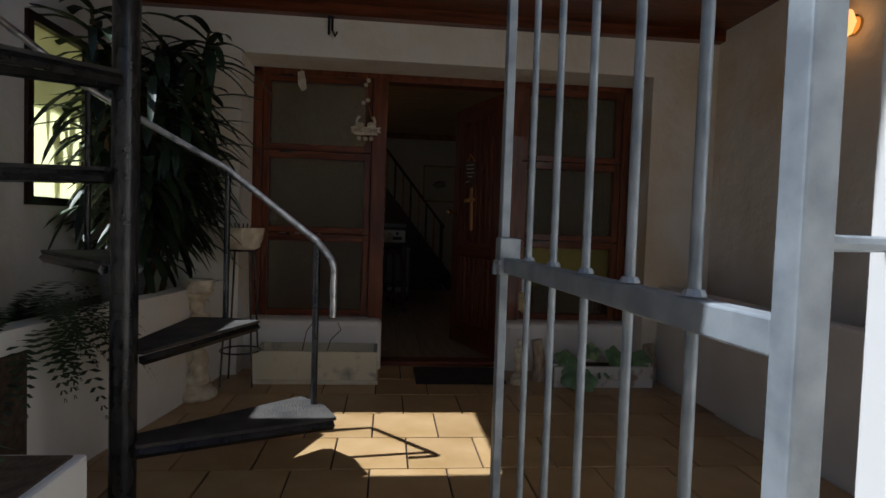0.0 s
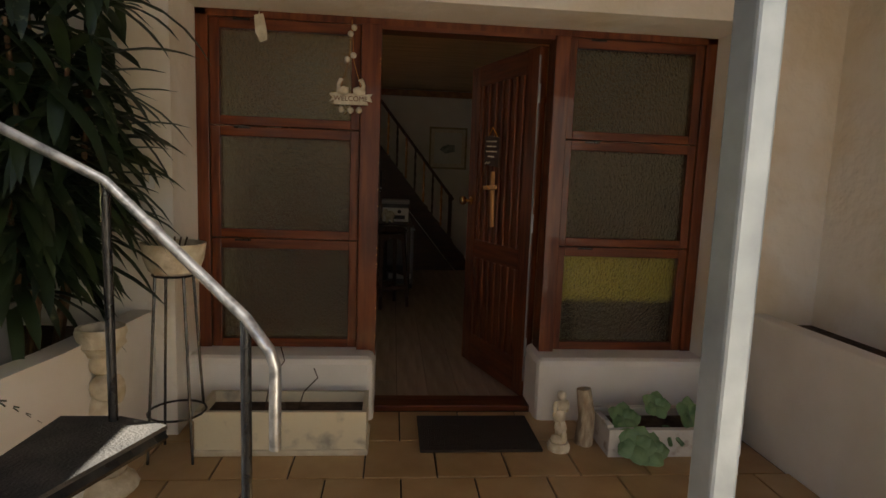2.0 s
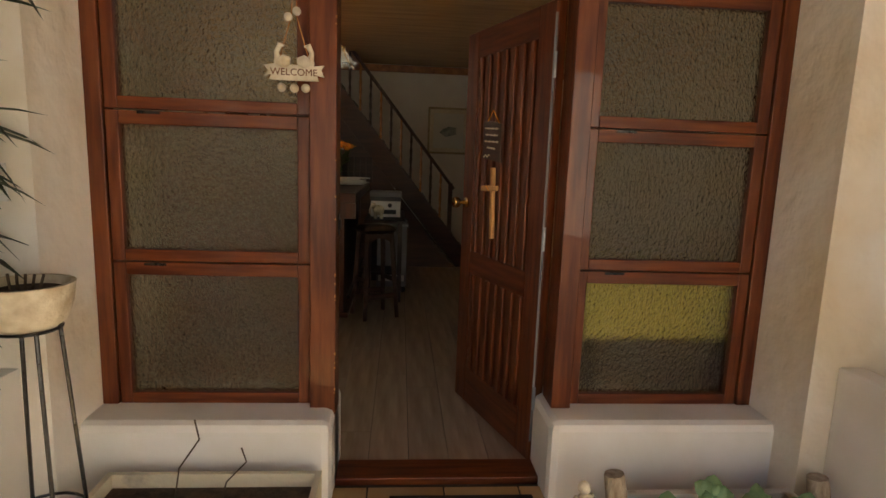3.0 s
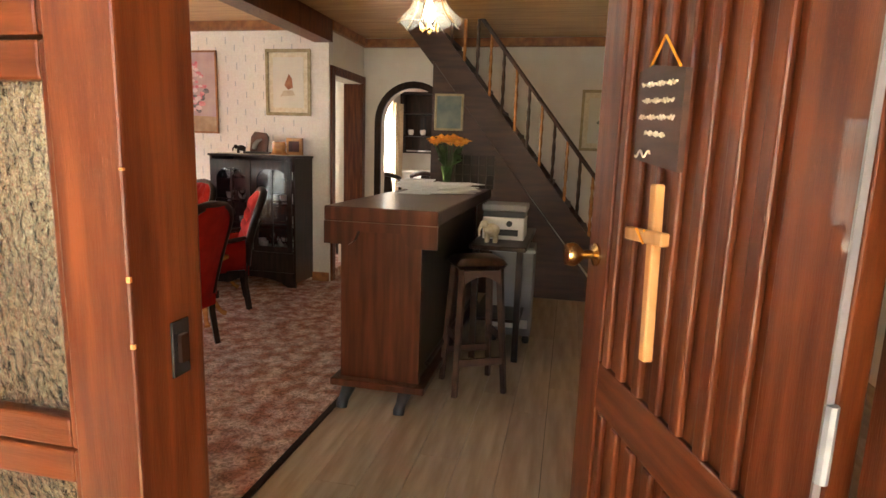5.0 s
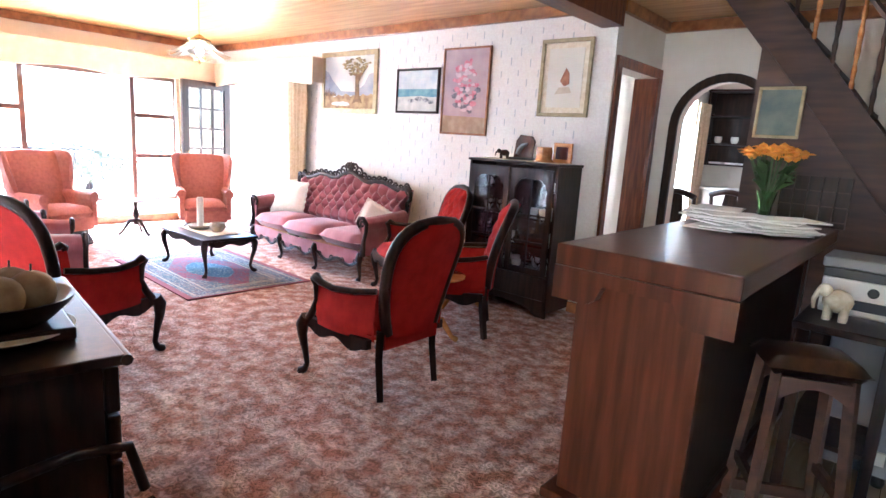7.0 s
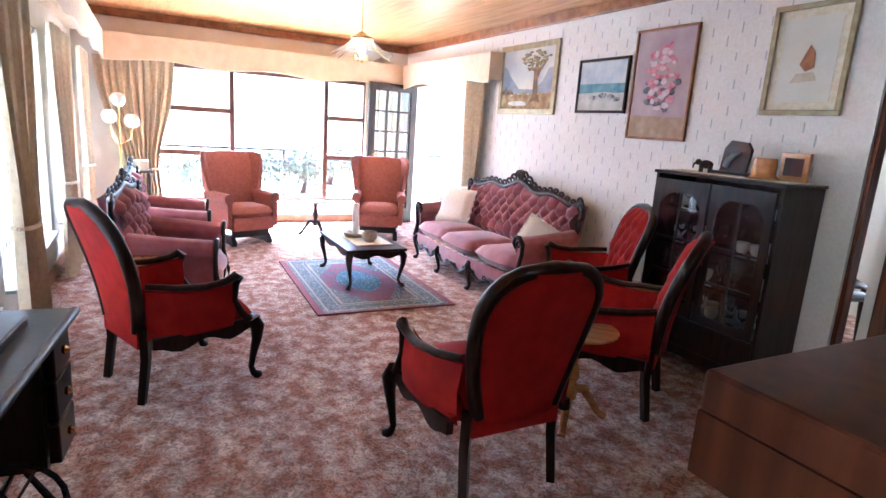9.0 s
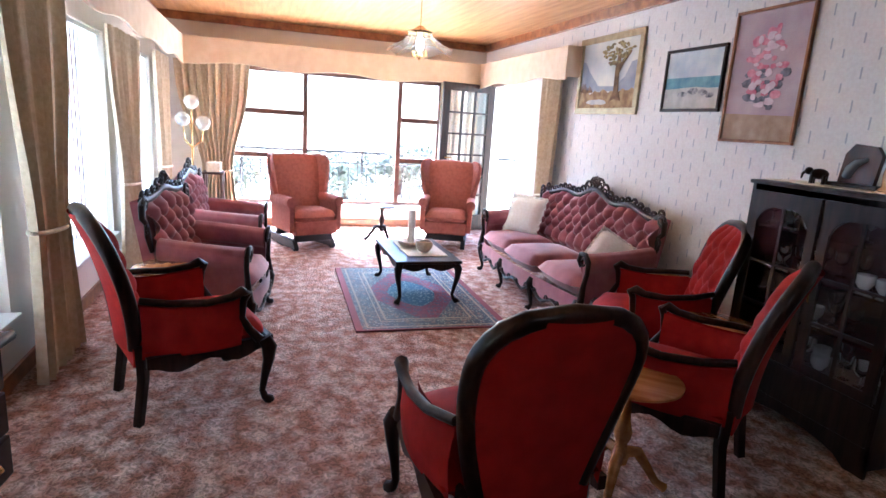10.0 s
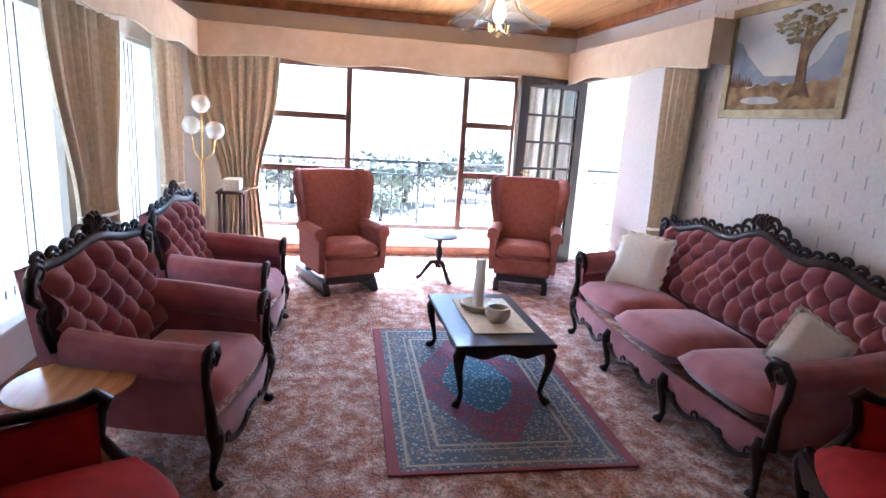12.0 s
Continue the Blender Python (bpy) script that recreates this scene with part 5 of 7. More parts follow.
def dining_chair(at, label, seat_mat):
    c = thing("dining_chair", label, "chair", "chairs in the far rooms", at)
    part("seat", pad(-0.22, 0.22, -0.2, 0.22, 0.42, 0.48, 0.02), seat_mat, c, "", True)
    for sx in (-1, 1):
        part("leg", tube(bmesh.new(), [(sx * 0.19, 0.18, 0.43), (sx * 0.2, 0.2, 0)], [0.022, 0.016], 6), DARKWOOD, c)
        part("back_post", tube(bmesh.new(), [(sx * 0.19, -0.24, 0), (sx * 0.18, -0.19, 0.45), (sx * 0.2, -0.25, 0.98)], [0.018, 0.022, 0.018], 6), DARKWOOD, c, "", True)
    n = 12
    part("crest_rail", tube(bmesh.new(), [(-0.21 + 0.42 * k / n, -0.25 - 0.02 * math.sin(math.pi * k / n), 0.98 + 0.05 * math.sin(math.pi * k / n)) for k in range(n + 1)], 0.028, 8), DARKWOOD, c, "", True)
    part("splat", plate(bmesh.new(), [(-0.05, 0.46), (0.05, 0.46), (0.04, 0.6), (0.09, 0.8), (0.06, 1.0), (-0.06, 1.0), (-0.09, 0.8), (-0.04, 0.6)], -0.245, -0.23), DARKWOOD, c, "pierced dark splat")
    part("cross_rail", B((-0.19, 0.19, -0.235, -0.215, 0.62, 0.66)), DARKWOOD, c)
    return c


dining_chair(place(-0.72, 11.0, 0.2, 0.98), "dark dining chair with red seat before the white sideboard", RED)
dining_chair(place(-1.02, 10.35, 0.3, 0.95), "dark dining chair with red seat by the far window", RED)
dining_chair(place(-2.0, 10.05, 0.75, -0.6), "dark carved dining chair standing in the dim side room", DARKWOOD)
dining_chair(place(-1.75, 9.6, 0.9, -0.3), "dark carved dining chair inside the side doorway", DARKWOOD)

# ---- windows, curtains, blinds ----
def wave(x0, x1, y, z0, z1, folds, amp, waist=0.0, wz=0.45, to=0.0, axis="x", seed=1):
    r = random.Random(seed)
    ph = [r.uniform(0, 6.28) for _ in range(4)]
    bm = bmesh.new()
    def f(u, v):
        z = z1 + (z0 - z1) * v
        pinch = 1 - waist * (math.exp(-((v - wz) / 0.34) ** 2) if v < wz else 1 - 0.35 * (v - wz) / (1 - wz))
        x = x0 + (x1 - x0) * u
        c = x0 + (x1 - x0) * (0.5 + to)
        x = c + (x - c) * pinch
        d = amp * (math.sin(2 * math.pi * folds * u + ph[0]) + 0.35 * math.sin(2 * math.pi * folds * 2.3 * u + ph[1] + v)) * (0.55 + 0.45 * v)
        return (x, y + d, z) if axis == "x" else (y + d, x, z)
    sheet(bm, folds * 10, 20, f)
    return bm


def curtain(label, group, at_axis, x0, x1, y, folds, waist, to, seed, tie=True, wz=0.62, z0=0.02):
    c = thing("curtain", label, "curtain", group, pose(0, 0, 0))
    part("cloth", wave(x0, x1, y, z0, 1.97, folds, 0.036, waist, wz, to, at_axis, seed), CURTAIN, c, "", True)
    zt = 1.97 + (z0 - 1.97) * wz
    m = x0 + (x1 - x0) * (0.5 + to * waist)
    w = abs(x1 - x0) * (1 - waist) * 0.52
    if tie:
        ring = [(m + w * math.cos(a), y + 0.05 * math.sin(a), zt + 0.02 * math.cos(a)) for a in [k * math.pi / 8 for k in range(17)]]
        if at_axis == "y":
            ring = [(b, a, z) for a, b, z in ring]
        part("tieback", tube(bmesh.new(), ring, 0.012, 6), CREAM, c, "cream tieback cord", True)
    return c


CUR = "heavy beige lined curtain gathered before the window"
curtain(CUR, "curtains", "x", -3.62, -2.75, 4.70, 7, 0.5, 0.1, 1)
curtain(CUR, "curtains", "x", -5.68, -4.62, 4.69, 8, 0.5, -0.06, 2)
curtain(CUR, "curtains", "x", -7.25, -6.4, 4.70, 7, 0.25, -0.1, 3)
curtain(CUR, "curtains", "y", 4.75, 5.60, -7.28, 9, 0.6, 0.08, 4, wz=0.66)
curtain(CUR, "curtains", "x", -5.42, -5.02, 8.56, 4, 0.3, 0.1, 5)
curtain("beige curtain drawn aside behind the open glass door", "curtains", "y", 8.0, 8.56, -7.33, 6, 0.12, 0.0, 7, False)

curtain("cream curtain drawn beside the far room window", "", "y", 11.22, 11.55, -1.34, 4, 0.25, 0.0, 11, False)

# pelmets with a shaped lower edge
def pelmet(x0, x1, y0, y1, axis, label):
    c = thing("pelmet", label, "pelmet", "pelmets", pose(0, 0, 0))
    n = 40
    low = [(x0 + (x1 - x0) * k / n, 1.935 - 0.022 * math.cos(2 * math.pi * k / n * round(abs(x1 - x0) / 1.3)) ) for k in range(n + 1)]
    part("front_board", plate(bmesh.new(), low + [(x1, 2.22), (x0, 2.22)], y0, y1, "y" if axis == "x" else "x"), PELMET, c)
    part("piping", tube(bmesh.new(), [((a, y1 if abs(y1) < abs(y0) else y1, b) if axis == "x" else (y1, a, b)) for a, b in low], 0.006, 6), CREAM, c, "cream piping", True)
    return c


PL = "cloth-covered cream pelmet with a wavy lower edge"
p = pelmet(-7.14, -2.4, 4.86, 4.88, "x", PL)
part("top_board", B((-7.14, -2.4, SW, 4.86, 2.19, 2.22)), PELMET, p)
p = pelmet(4.88, 8.48, -7.16, -7.14, "y", PL)
part("top_board", B((WX, -7.16, 4.88, 8.48, 2.19, 2.22)), PELMET, p)
p = pelmet(-7.14, -4.83, 8.5, 8.48, "x", PL)
part("top_board", B((-7.14, -4.83, 8.5, NW, 2.19, 2.22)), PELMET, p)
part("end_board", B((-4.85, -4.83, 8.5, NW, 1.94, 2.19)), PELMET, p)

# the wide window
ww = tagged(new("window_1"), "wide timber window with bare panes", "window", kind="structure")
ys = [5.2, 6.26, 7.49, 8.05]
part("window_frame", B((WX - 0.1, WX - 0.03, 5.2, 8.05, 0.28, 0.33), (WX - 0.1, WX - 0.03, 5.2, 8.05, 1.92, 1.97)), WINTIMBER, ww)
for y in ys:
    part("mullion", B((WX - 0.1, WX - 0.03, y - 0.028, y + 0.028, 0.33, 1.92)), WINTIMBER, ww)
for a, b in ((5.23, 6.23), (7.52, 8.02)):
    for z in (1.44, 0.90):
        part("transom", B((WX - 0.1, WX - 0.02, a, b, z - 0.03, z + 0.03)), WINTIMBER, ww)
for a, b in ((5.23, 6.23), (6.29, 7.46), (7.52, 8.02)):
    o = part("pane", B((WX - 0.07, WX - 0.064, a, b, 0.33, 1.92)), PANE, ww, "clear glass")
    o.visible_shadow = False
part("window_sill", B((WX - 0.03, WX + 0.05, 5.2, 8.05, 0.25, 0.282), bev=0.006), WHITE, ww)

BLIND = mat("white_blind", (0.86, 0.86, 0.84), 0.8, bump=0.05)
BLIND.node_tree.nodes["Principled BSDF"].inputs["Transmission Weight"].default_value = 0.0
_bn = BLIND.node_tree
_tr, _mx = _bn.nodes.new("ShaderNodeBsdfTranslucent"), _bn.nodes.new("ShaderNodeMixShader")
_tr.inputs[0].default_value = (0.9, 0.9, 0.88, 1)
_mx.inputs[0].default_value = 0.7
_bn.links.new(_bn.nodes["Principled BSDF"].outputs[0], _mx.inputs[1])
_bn.links.new(_tr.outputs[0], _mx.inputs[2])
_bn.links.new(_mx.outputs[0], _bn.nodes["Material Output"].inputs[0])
for x0, x1, nm in ((-7.02, -5.5, "window_2"), (-5.1, -3.3, "window_3"), (-3.0, -1.6, "window_4")):
    w = tagged(new(nm), "timber window behind a white vertical blind", "window", kind="structure")
    part("window_frame", B((x0, x1, 4.3, 4.36, 0.36, 0.41), (x0, x1, 4.3, 4.36, 1.9, 1.95), (x0, x0 + 0.05, 4.3, 4.36, 0.41, 1.9), (x1 - 0.05, x1, 4.3, 4.36, 0.41, 1.9), ((x0 + x1) / 2 - 0.03, (x0 + x1) / 2 + 0.03, 4.3, 4.36, 0.41, 1.9)), WINTIMBER, w)
    o = part("pane", B((x0 + 0.05, x1 - 0.05, 4.325, 4.33, 0.41, 1.9)), PANE, w)
    o.visible_shadow = False
    part("window_sill", B((x0, x1, 4.45, 4.6, 0.34, 0.365), bev=0.006), WHITE, w)
    bl = thing("vertical_blind", "white vertical slat blind closed over the window", "blind", "vertical blinds", pose(0, 0, 0))
    part("head_rail", B((x0, x1, 4.5, 4.53, 1.92, 1.95)), WHITE, bl)
    me = None
    n = int((x1 - x0) / 0.085)
    for k in range(n):
        if me is None:
            s = part("slat", B((-0.048, 0.048, -0.001, 0.001, 0.375, 1.92)), BLIND, bl)
            me = s.data
        else:
            s = new("slat", me)
            s.parent = bl
        s.matrix_basis = pose(x0 + 0.045 + k * 0.085, 4.51, 0, 0, 0, 9)

# blind added to keep the sun out of the side room
sbl = thing("roller_blind", "pale roller blind added over the side room window to stop the sun", "blind", "", pose(0, 0, 0))
part("cloth", B((-3.69, -3.685, 9.85, 10.95, 0.72, 1.98)), BLIND, sbl)
part("roller", tube(bmesh.new(), [(-3.675, 9.83, 2.0), (-3.675, 10.97, 2.0)], 0.02, 10), WHITE, sbl, "", True)

# the open glazed door and the doorway beside the wide window
setting("doorway_frame", B((-7.32, -7.28, NW, NW + 0.1, 0, 1.99), (-7.28, -6.16, NW, NW + 0.1, 1.95, 1.99)), WINTIMBER, "dark timber doorway frame")
gd = thing("glazed_door", "dark open door with fifteen small panes beside the window", "door", "", place(-7.27, 8.74, 0.955, 0.2))
gd.matrix_world = Matrix.Translation((-7.17, 8.72, 0)) @ Matrix.Rotation(math.atan2(-0.76, 0.14), 4, "Z")
W = 0.78
for x0, x1 in ((0, 0.1), (W - 0.1, W)):
    part("stile", B((x0, x1, -0.02, 0.02, 0.01, 1.96), bev=0.003), DARKWOOD, gd)
part("rail", B((0.1, W - 0.1, -0.02, 0.02, 0.01, 0.22)), DARKWOOD, gd)
part("rail", B((0.1, W - 0.1, -0.02, 0.02, 1.86, 1.96)), DARKWOOD, gd)
for k in range(1, 3):
    x = 0.1 + (W - 0.2) * k / 3
    part("glazing_bar", B((x - 0.012, x + 0.012, -0.015, 0.015, 0.22, 1.86)), DARKWOOD, gd)
for k in range(1, 6):
    z = 0.22 + 1.64 * k / 6
    part("glazing_bar", B((0.1, W - 0.1, -0.014, 0.014, z - 0.012, z + 0.012)), DARKWOOD, gd)
for i in range(3):
    for k in range(6):
        x, z = 0.1 + (W - 0.2) * i / 3 + 0.012, 0.22 + 1.64 * k / 6 + 0.012
        part("pane", B((x, x + (W - 0.2) / 3 - 0.024, -0.002, 0.002, z, z + 1.64 / 6 - 0.024)), PANE, gd)
part("door_handle", tube(bmesh.new(), [(W - 0.05, 0.02, 1.0), (W - 0.05, 0.06, 1.0), (W - 0.14, 0.065, 1.0)], 0.008, 6), BRASS, gd, "brass lever handle", True)

# outside: balcony, rail, trees
setting("balcony", B((-9.6, WX - 0.25, 2.5, 12.0, -0.36, -0.06), (WX - 0.25, -4.25, 8.92, 12.0, -0.36, -0.06)), CONCRETE, "pale cement balcony floor")
rl = thing("balcony_railing", "black metal balcony railing with thin curved bars", "railing", "", pose(0, 0, 0))
part("top_rail", B((-9.43, -9.37, 2.5, 11.9, 0.85, 0.89)), BLACKMETAL, rl)
part("mid_rail", B((-9.41, -9.39, 2.5, 11.9, 0.68, 0.70)), BLACKMETAL, rl)
part("bottom_rail", B((-9.41, -9.39, 2.5, 11.9, 0.05, 0.07)), BLACKMETAL, rl)
_b0 = part("bar", tube(bmesh.new(), [(-9.4, 0, 0.07), (-9.4, 0, 0.2), (-9.35, 0, 0.3), (-9.37, 0, 0.45), (-9.4, 0, 0.55), (-9.4, 0, 0.68)], 0.010, 5), BLACKMETAL, rl)
_b0.matrix_basis = pose(0, 2.6, 0)
for k in range(1, 60):
    o = new("bar", _b0.data)
    o.parent = rl
    o.matrix_basis = pose(0, 2.6 + 0.155 * k, 0)
for y in (3.5, 5.4, 7.3, 9.2, 11.1):
    part("post", B((-9.42, -9.38, y, y + 0.04, -0.06, 0.9)), BLACKMETAL, rl)


# olive leaf with haze and glare put into its paler, greyer colour
HAZELEAF = mat("haze_paled_leaf", (0.12, 0.13, 0.09), 0.6, col2=(0.18, 0.19, 0.13), scale=2, vary=0.2)


def bush(x, y, z, r, h, seed, label, name="tree"):
    rr = random.Random(seed)
    c = thing(name, label, "tree", "", pose(x, y, z))
    bm = tube(bmesh.new(), [(0, 0, 0), (0.1 * r, 0.05 * r, h * 0.35), (-0.05 * r, 0, h * 0.6)], [0.09 * r, 0.06 * r, 0.03 * r], 7)
    for k in range(5):
        a = k * 1.3
        tube(bm, [(0, 0, h * 0.35), (math.cos(a) * r * 0.4, math.sin(a) * r * 0.4, h * 0.6), (math.cos(a) * r * 0.7, math.sin(a) * r * 0.7, h * 0.8)], [0.04 * r, 0.025 * r, 0.01 * r], 5)
    part("trunk", bm, STAIRWOOD, c, "", True)
    bm = bmesh.new()
    for k in range(1000):
        v = Vector((rr.gauss(0, 1), rr.gauss(0, 1), rr.gauss(0, 1))).normalized()
        q = rr.uniform(0.5, 1.05) * (1 + 0.3 * math.sin(5 * v.x + seed) * math.sin(4 * v.y))
        p = Vector((v.x * r * q, v.y * r * q, h * 0.68 + v.z * h * 0.38 * q))
        e = Vector((rr.gauss(0, 1), rr.gauss(0, 1), rr.gauss(0, 1))).normalized() * 0.09 * r
        g = e.cross(v).normalized() * 0.04 * r
        bm.faces.new([bm.verts.new(w) for w in (p - e, p + g, p + e, p - g)])
    part("crown", bm, HAZELEAF, c)
    return c


for i, (x, y, r, h) in enumerate(((-32, 8.4, 2.6, 2.9), (-35, 10.4, 2.4, 2.7), (-22, 7.9, 0.9, 1.3), (-38, 14.5, 2.6, 2.9), (-33, 4.0, 1.9, 2.6), (-44, 18, 3.0, 3.0), (-40, -1.5, 2.6, 2.8))):
    bush(x, y, -0.36 - min(3.2, (-10 - x) * 0.16), r, h, i, "green garden tree beyond the balcony")

# lamps
def chandelier(at, label, arms, r, drop):
    c = thing("pendant_lamp", label, "lamp", "", at)
    part("rod", tube(bmesh.new(), [(0, 0, 0.24), (0, 0, drop)], 0.004, 6), BRASS, c)
    part("ceiling_rose", lathe(bmesh.new(), [(0.05, drop - 0.03), (0.055, drop - 0.005), (0.03, drop)]), BRASS, c, "", True)
    part("cap", lathe(bmesh.new(), [(0.09, 0.20), (0.10, 0.215), (0.05, 0.235), (0.02, 0.26)], n=20), BRASS, c, "", True)
    for k in range(arms):
        a0 = 2 * math.pi * k / arms
        bm = bmesh.new()
        def f(u, v):
            a = a0 + (u - 0.5) * 2 * math.pi / arms * 0.96
            q = 0.09 + (r - 0.09) * (0.25 * v + 0.75 * v ** 2.2) + 0.012 * math.cos(math.pi * (2 * u - 1)) * v
            return (q * math.cos(a), q * math.sin(a), 0.21 - 0.16 * v - 0.02 * (1 - math.cos(2 * math.pi * u)) * v * -1)
        sheet(bm, 6, 8, f)
        part("shade_petal", bm, SHADE, c, "frosted glass petal", True)
        a = a0 + math.pi / arms
        part("rib", tube(bmesh.new(), [((0.09 + (r - 0.085) * q ** 2.0) * math.cos(a), (0.09 + (r - 0.085) * q ** 2.0) * math.sin(a), 0.212 - 0.16 * q) for q in (0, 0.25, 0.5, 0.75, 1)], 0.004, 5), BRASS, c, "", True)
    part("bulb", lathe(bmesh.new(), [(0.01, 0.2), (0.03, 0.15), (0.034, 0.11), (0.02, 0.08), (0.0, 0.075)]), BULB, c, "lit bulb", True)
    part("finial", lathe(bmesh.new(), [(0.0, 0.0), (0.012, 0.012), (0.006, 0.03), (0.02, 0.045), (0.004, 0.075)]), BRASS, c, "", True)
    for k in range(arms):
        a = 2 * math.pi * (k + 0.5) / arms
        part("candle_tube", tube(bmesh.new(), [(0.0, 0, 0.05), (0.05 * math.cos(a), 0.05 * math.sin(a), 0.03), (0.055 * math.cos(a), 0.055 * math.sin(a), 0.07)], 0.006, 6), BRASS, c, "", True)
    return c


SHADE = mat("clear_shade_glass", (0.55, 0.55, 0.5), 0.08)
_sn = SHADE.node_tree
_tp, _sm = _sn.nodes.new("ShaderNodeBsdfTransparent"), _sn.nodes.new("ShaderNodeMixShader")
_tp.inputs[0].default_value = (0.92, 0.9, 0.85, 1)
_sm.inputs[0].default_value = 0.68
_sn.links.new(_sn.nodes["Principled BSDF"].outputs[0], _sm.inputs[1])
_sn.links.new(_tp.outputs[0], _sm.inputs[2])
_sn.links.new(_sm.outputs[0], _sn.nodes["Material Output"].inputs[0])
BULB = glow("lit_bulb", (1.0, 0.97, 0.92), 0.9)
chandelier(pose(-4.38, 6.93, 1.9), "brass pendant with five glass petals over the coffee table", 6, 0.26, 0.6)
chandelier(pose(0.25, 6.76, 1.98), "brass pendant with frosted glass petals over the bar counter", 6, 0.18, 0.52)
for p_, e_ in (((-4.38, 6.93, 2.0), 12), ((0.25, 6.76, 2.06), 10)):
    l = bpy.data.lights.new("pendant_light", "POINT")
    l.energy, l.color, l.shadow_soft_size = e_ * 0.02, (1.0, 0.88, 0.7), 0.08
    new("pendant_light", l).location = p_
fl = thing("floor_lamp", "brass floor lamp with three ribbed glass globes in the corner", "lamp", "", pose(-6.5, 5.02, 0))
part("base", lathe(bmesh.new(), [(0.13, 0), (0.13, 0.015), (0.05, 0.03), (0.02, 0.05)], n=20), BRASS, fl, "", True)
part("pole", tube(bmesh.new(), [(0, 0, 0.03), (0, 0, 1.0)], 0.012, 8), BRASS, fl, "", True)
GLOBE = mat("opal_globe", (0.75, 0.70, 0.58), 0.2, col2=(0.85, 0.82, 0.74), scale=30, bump=0.4, bscale=60, coat=0.6)
for dx, dy, z in ((0.0, 0.0, 1.48), (-0.05, -0.09, 1.3), (0.06, 0.12, 1.27)):
    part("arm", tube(bmesh.new(), [(0, 0, 1.0), (dx * 0.8, dy * 0.8, 1.08), (dx, dy, z - 0.06)], 0.008, 6), BRASS, fl, "", True)
    part("globe", lathe(bmesh.new(), [(0.02, z - 0.075), (0.05, z - 0.06), (0.073, z - 0.02), (0.075, z + 0.015), (0.055, z + 0.055), (0.03, z + 0.07), (0, z + 0.074)], pose(dx, dy, 0), 18), GLOBE, fl, "ribbed opal globe", True)
cs = thing("corner_stand", "small carved wooden stand with a cream box in the corner", "stand", "", pose(-6.85, 5.2, 0))
part("tabletop", B((-0.15, 0.15, -0.12, 0.12, 0.70, 0.72), bev=0.004), STAIRWOOD, cs)
for sx in (-1, 1):
    for sy in (-1, 1):
        part("leg", lathe(bmesh.new(), [(0.015, 0), (0.02, 0.1), (0.012, 0.2), (0.02, 0.35), (0.012, 0.5), (0.018, 0.7)], pose(sx * 0.12, sy * 0.09, 0), 8), STAIRWOOD, cs, "", True)
tagged(part("storage_box", B((-6.96, -6.76, 5.13, 5.28, 0.72, 0.83), bev=0.012), CREAM), "cream box with rounded lid on the corner stand", "box")


# cushions on the sofa
CUSHCLOTH = mat("pale_cushion_cloth", (0.82, 0.79, 0.71), 0.9, col2=(0.88, 0.86, 0.80), scale=30, bump=0.2, bscale=120)


def cushion(at, label):
    c = thing("cushion", label, "cushion", "", at)
    bm = pad(-0.2, 0.2, -0.2, 0.2, -0.06, 0.06, 0.01)
    part("cover", bm, CUSHCLOTH, c, "", True)
    bm = bmesh.new()
    pts = []
    for k in range(80):
        a = k / 80 * 4
        s, q = int(a), a - int(a)
        p = [(-0.2 + 0.4 * q, -0.2), (0.2, -0.2 + 0.4 * q), (0.2 - 0.4 * q, 0.2), (-0.2, 0.2 - 0.4 * q)][s]
        pts.append(p)
    ins = [bm.verts.new((x, y, 0)) for x, y in pts]
    out = [bm.verts.new((x * 1.12, y * 1.12, 0.012 * math.sin(k * 1.9))) for k, (x, y) in enumerate(pts)]
    for k in range(80):
        bm.faces.new((ins[k], ins[(k + 1) % 80], out[(k + 1) % 80], out[k]))
    part("frill", bm, CUSHCLOTH, c, "frilled cream edge")
    return c


cushion(pose(-4.84, 8.20, 0.59, 68, 0, 28) @ Matrix.Diagonal((0.94, 0.94, 1.0, 1)), "square frilled cream cushion leaning on the sofa back")
cushion(pose(-3.36, 8.2, 0.57, 64, 30, 55) @ Matrix.Diagonal((0.66, 0.66, 0.9, 1)), "square frilled cream cushion leaning on the sofa arm")

# the old sewing table with its bowl of gourds
sw = thing("sewing_table", "old dark treadle sewing table with small drawers by the wall", "table", "", pose(0, 0, 0))
part("tabletop", B((-1.62, -0.66, 4.58, 4.94, 0.72, 0.75), bev=0.006), DARKWOOD, sw)
part("tabletop_leaf", B((-1.45, -0.85, 4.62, 4.86, 0.75, 0.785), bev=0.006), DARKWOOD, sw, "raised folded leaf")
part("edge_moulding", tube(bmesh.new(), [(-1.625, 4.94, 0.735), (-0.655, 4.94, 0.735)], 0.016, 8), DARKWOOD, sw, "", True)
for x in (-1.6, -0.86):
    for k in range(3):
        d = part("drawer", B((x, x + 0.18, 4.89, 4.925, 0.30 + 0.14 * k, 0.43 + 0.14 * k), bev=0.006), DARKWOOD, sw, "carved dark drawer")
        part("knob", lathe(bmesh.new(), [(0.012, 0), (0.015, 0.01), (0.005, 0.02)], pose(x + 0.09, 4.925, 0.365 + 0.14 * k, -90)), BRASS, d)
    part("drawer_case", B((x, x + 0.18, 4.6, 4.885, 0.28, 0.72)), DARKWOOD, sw)
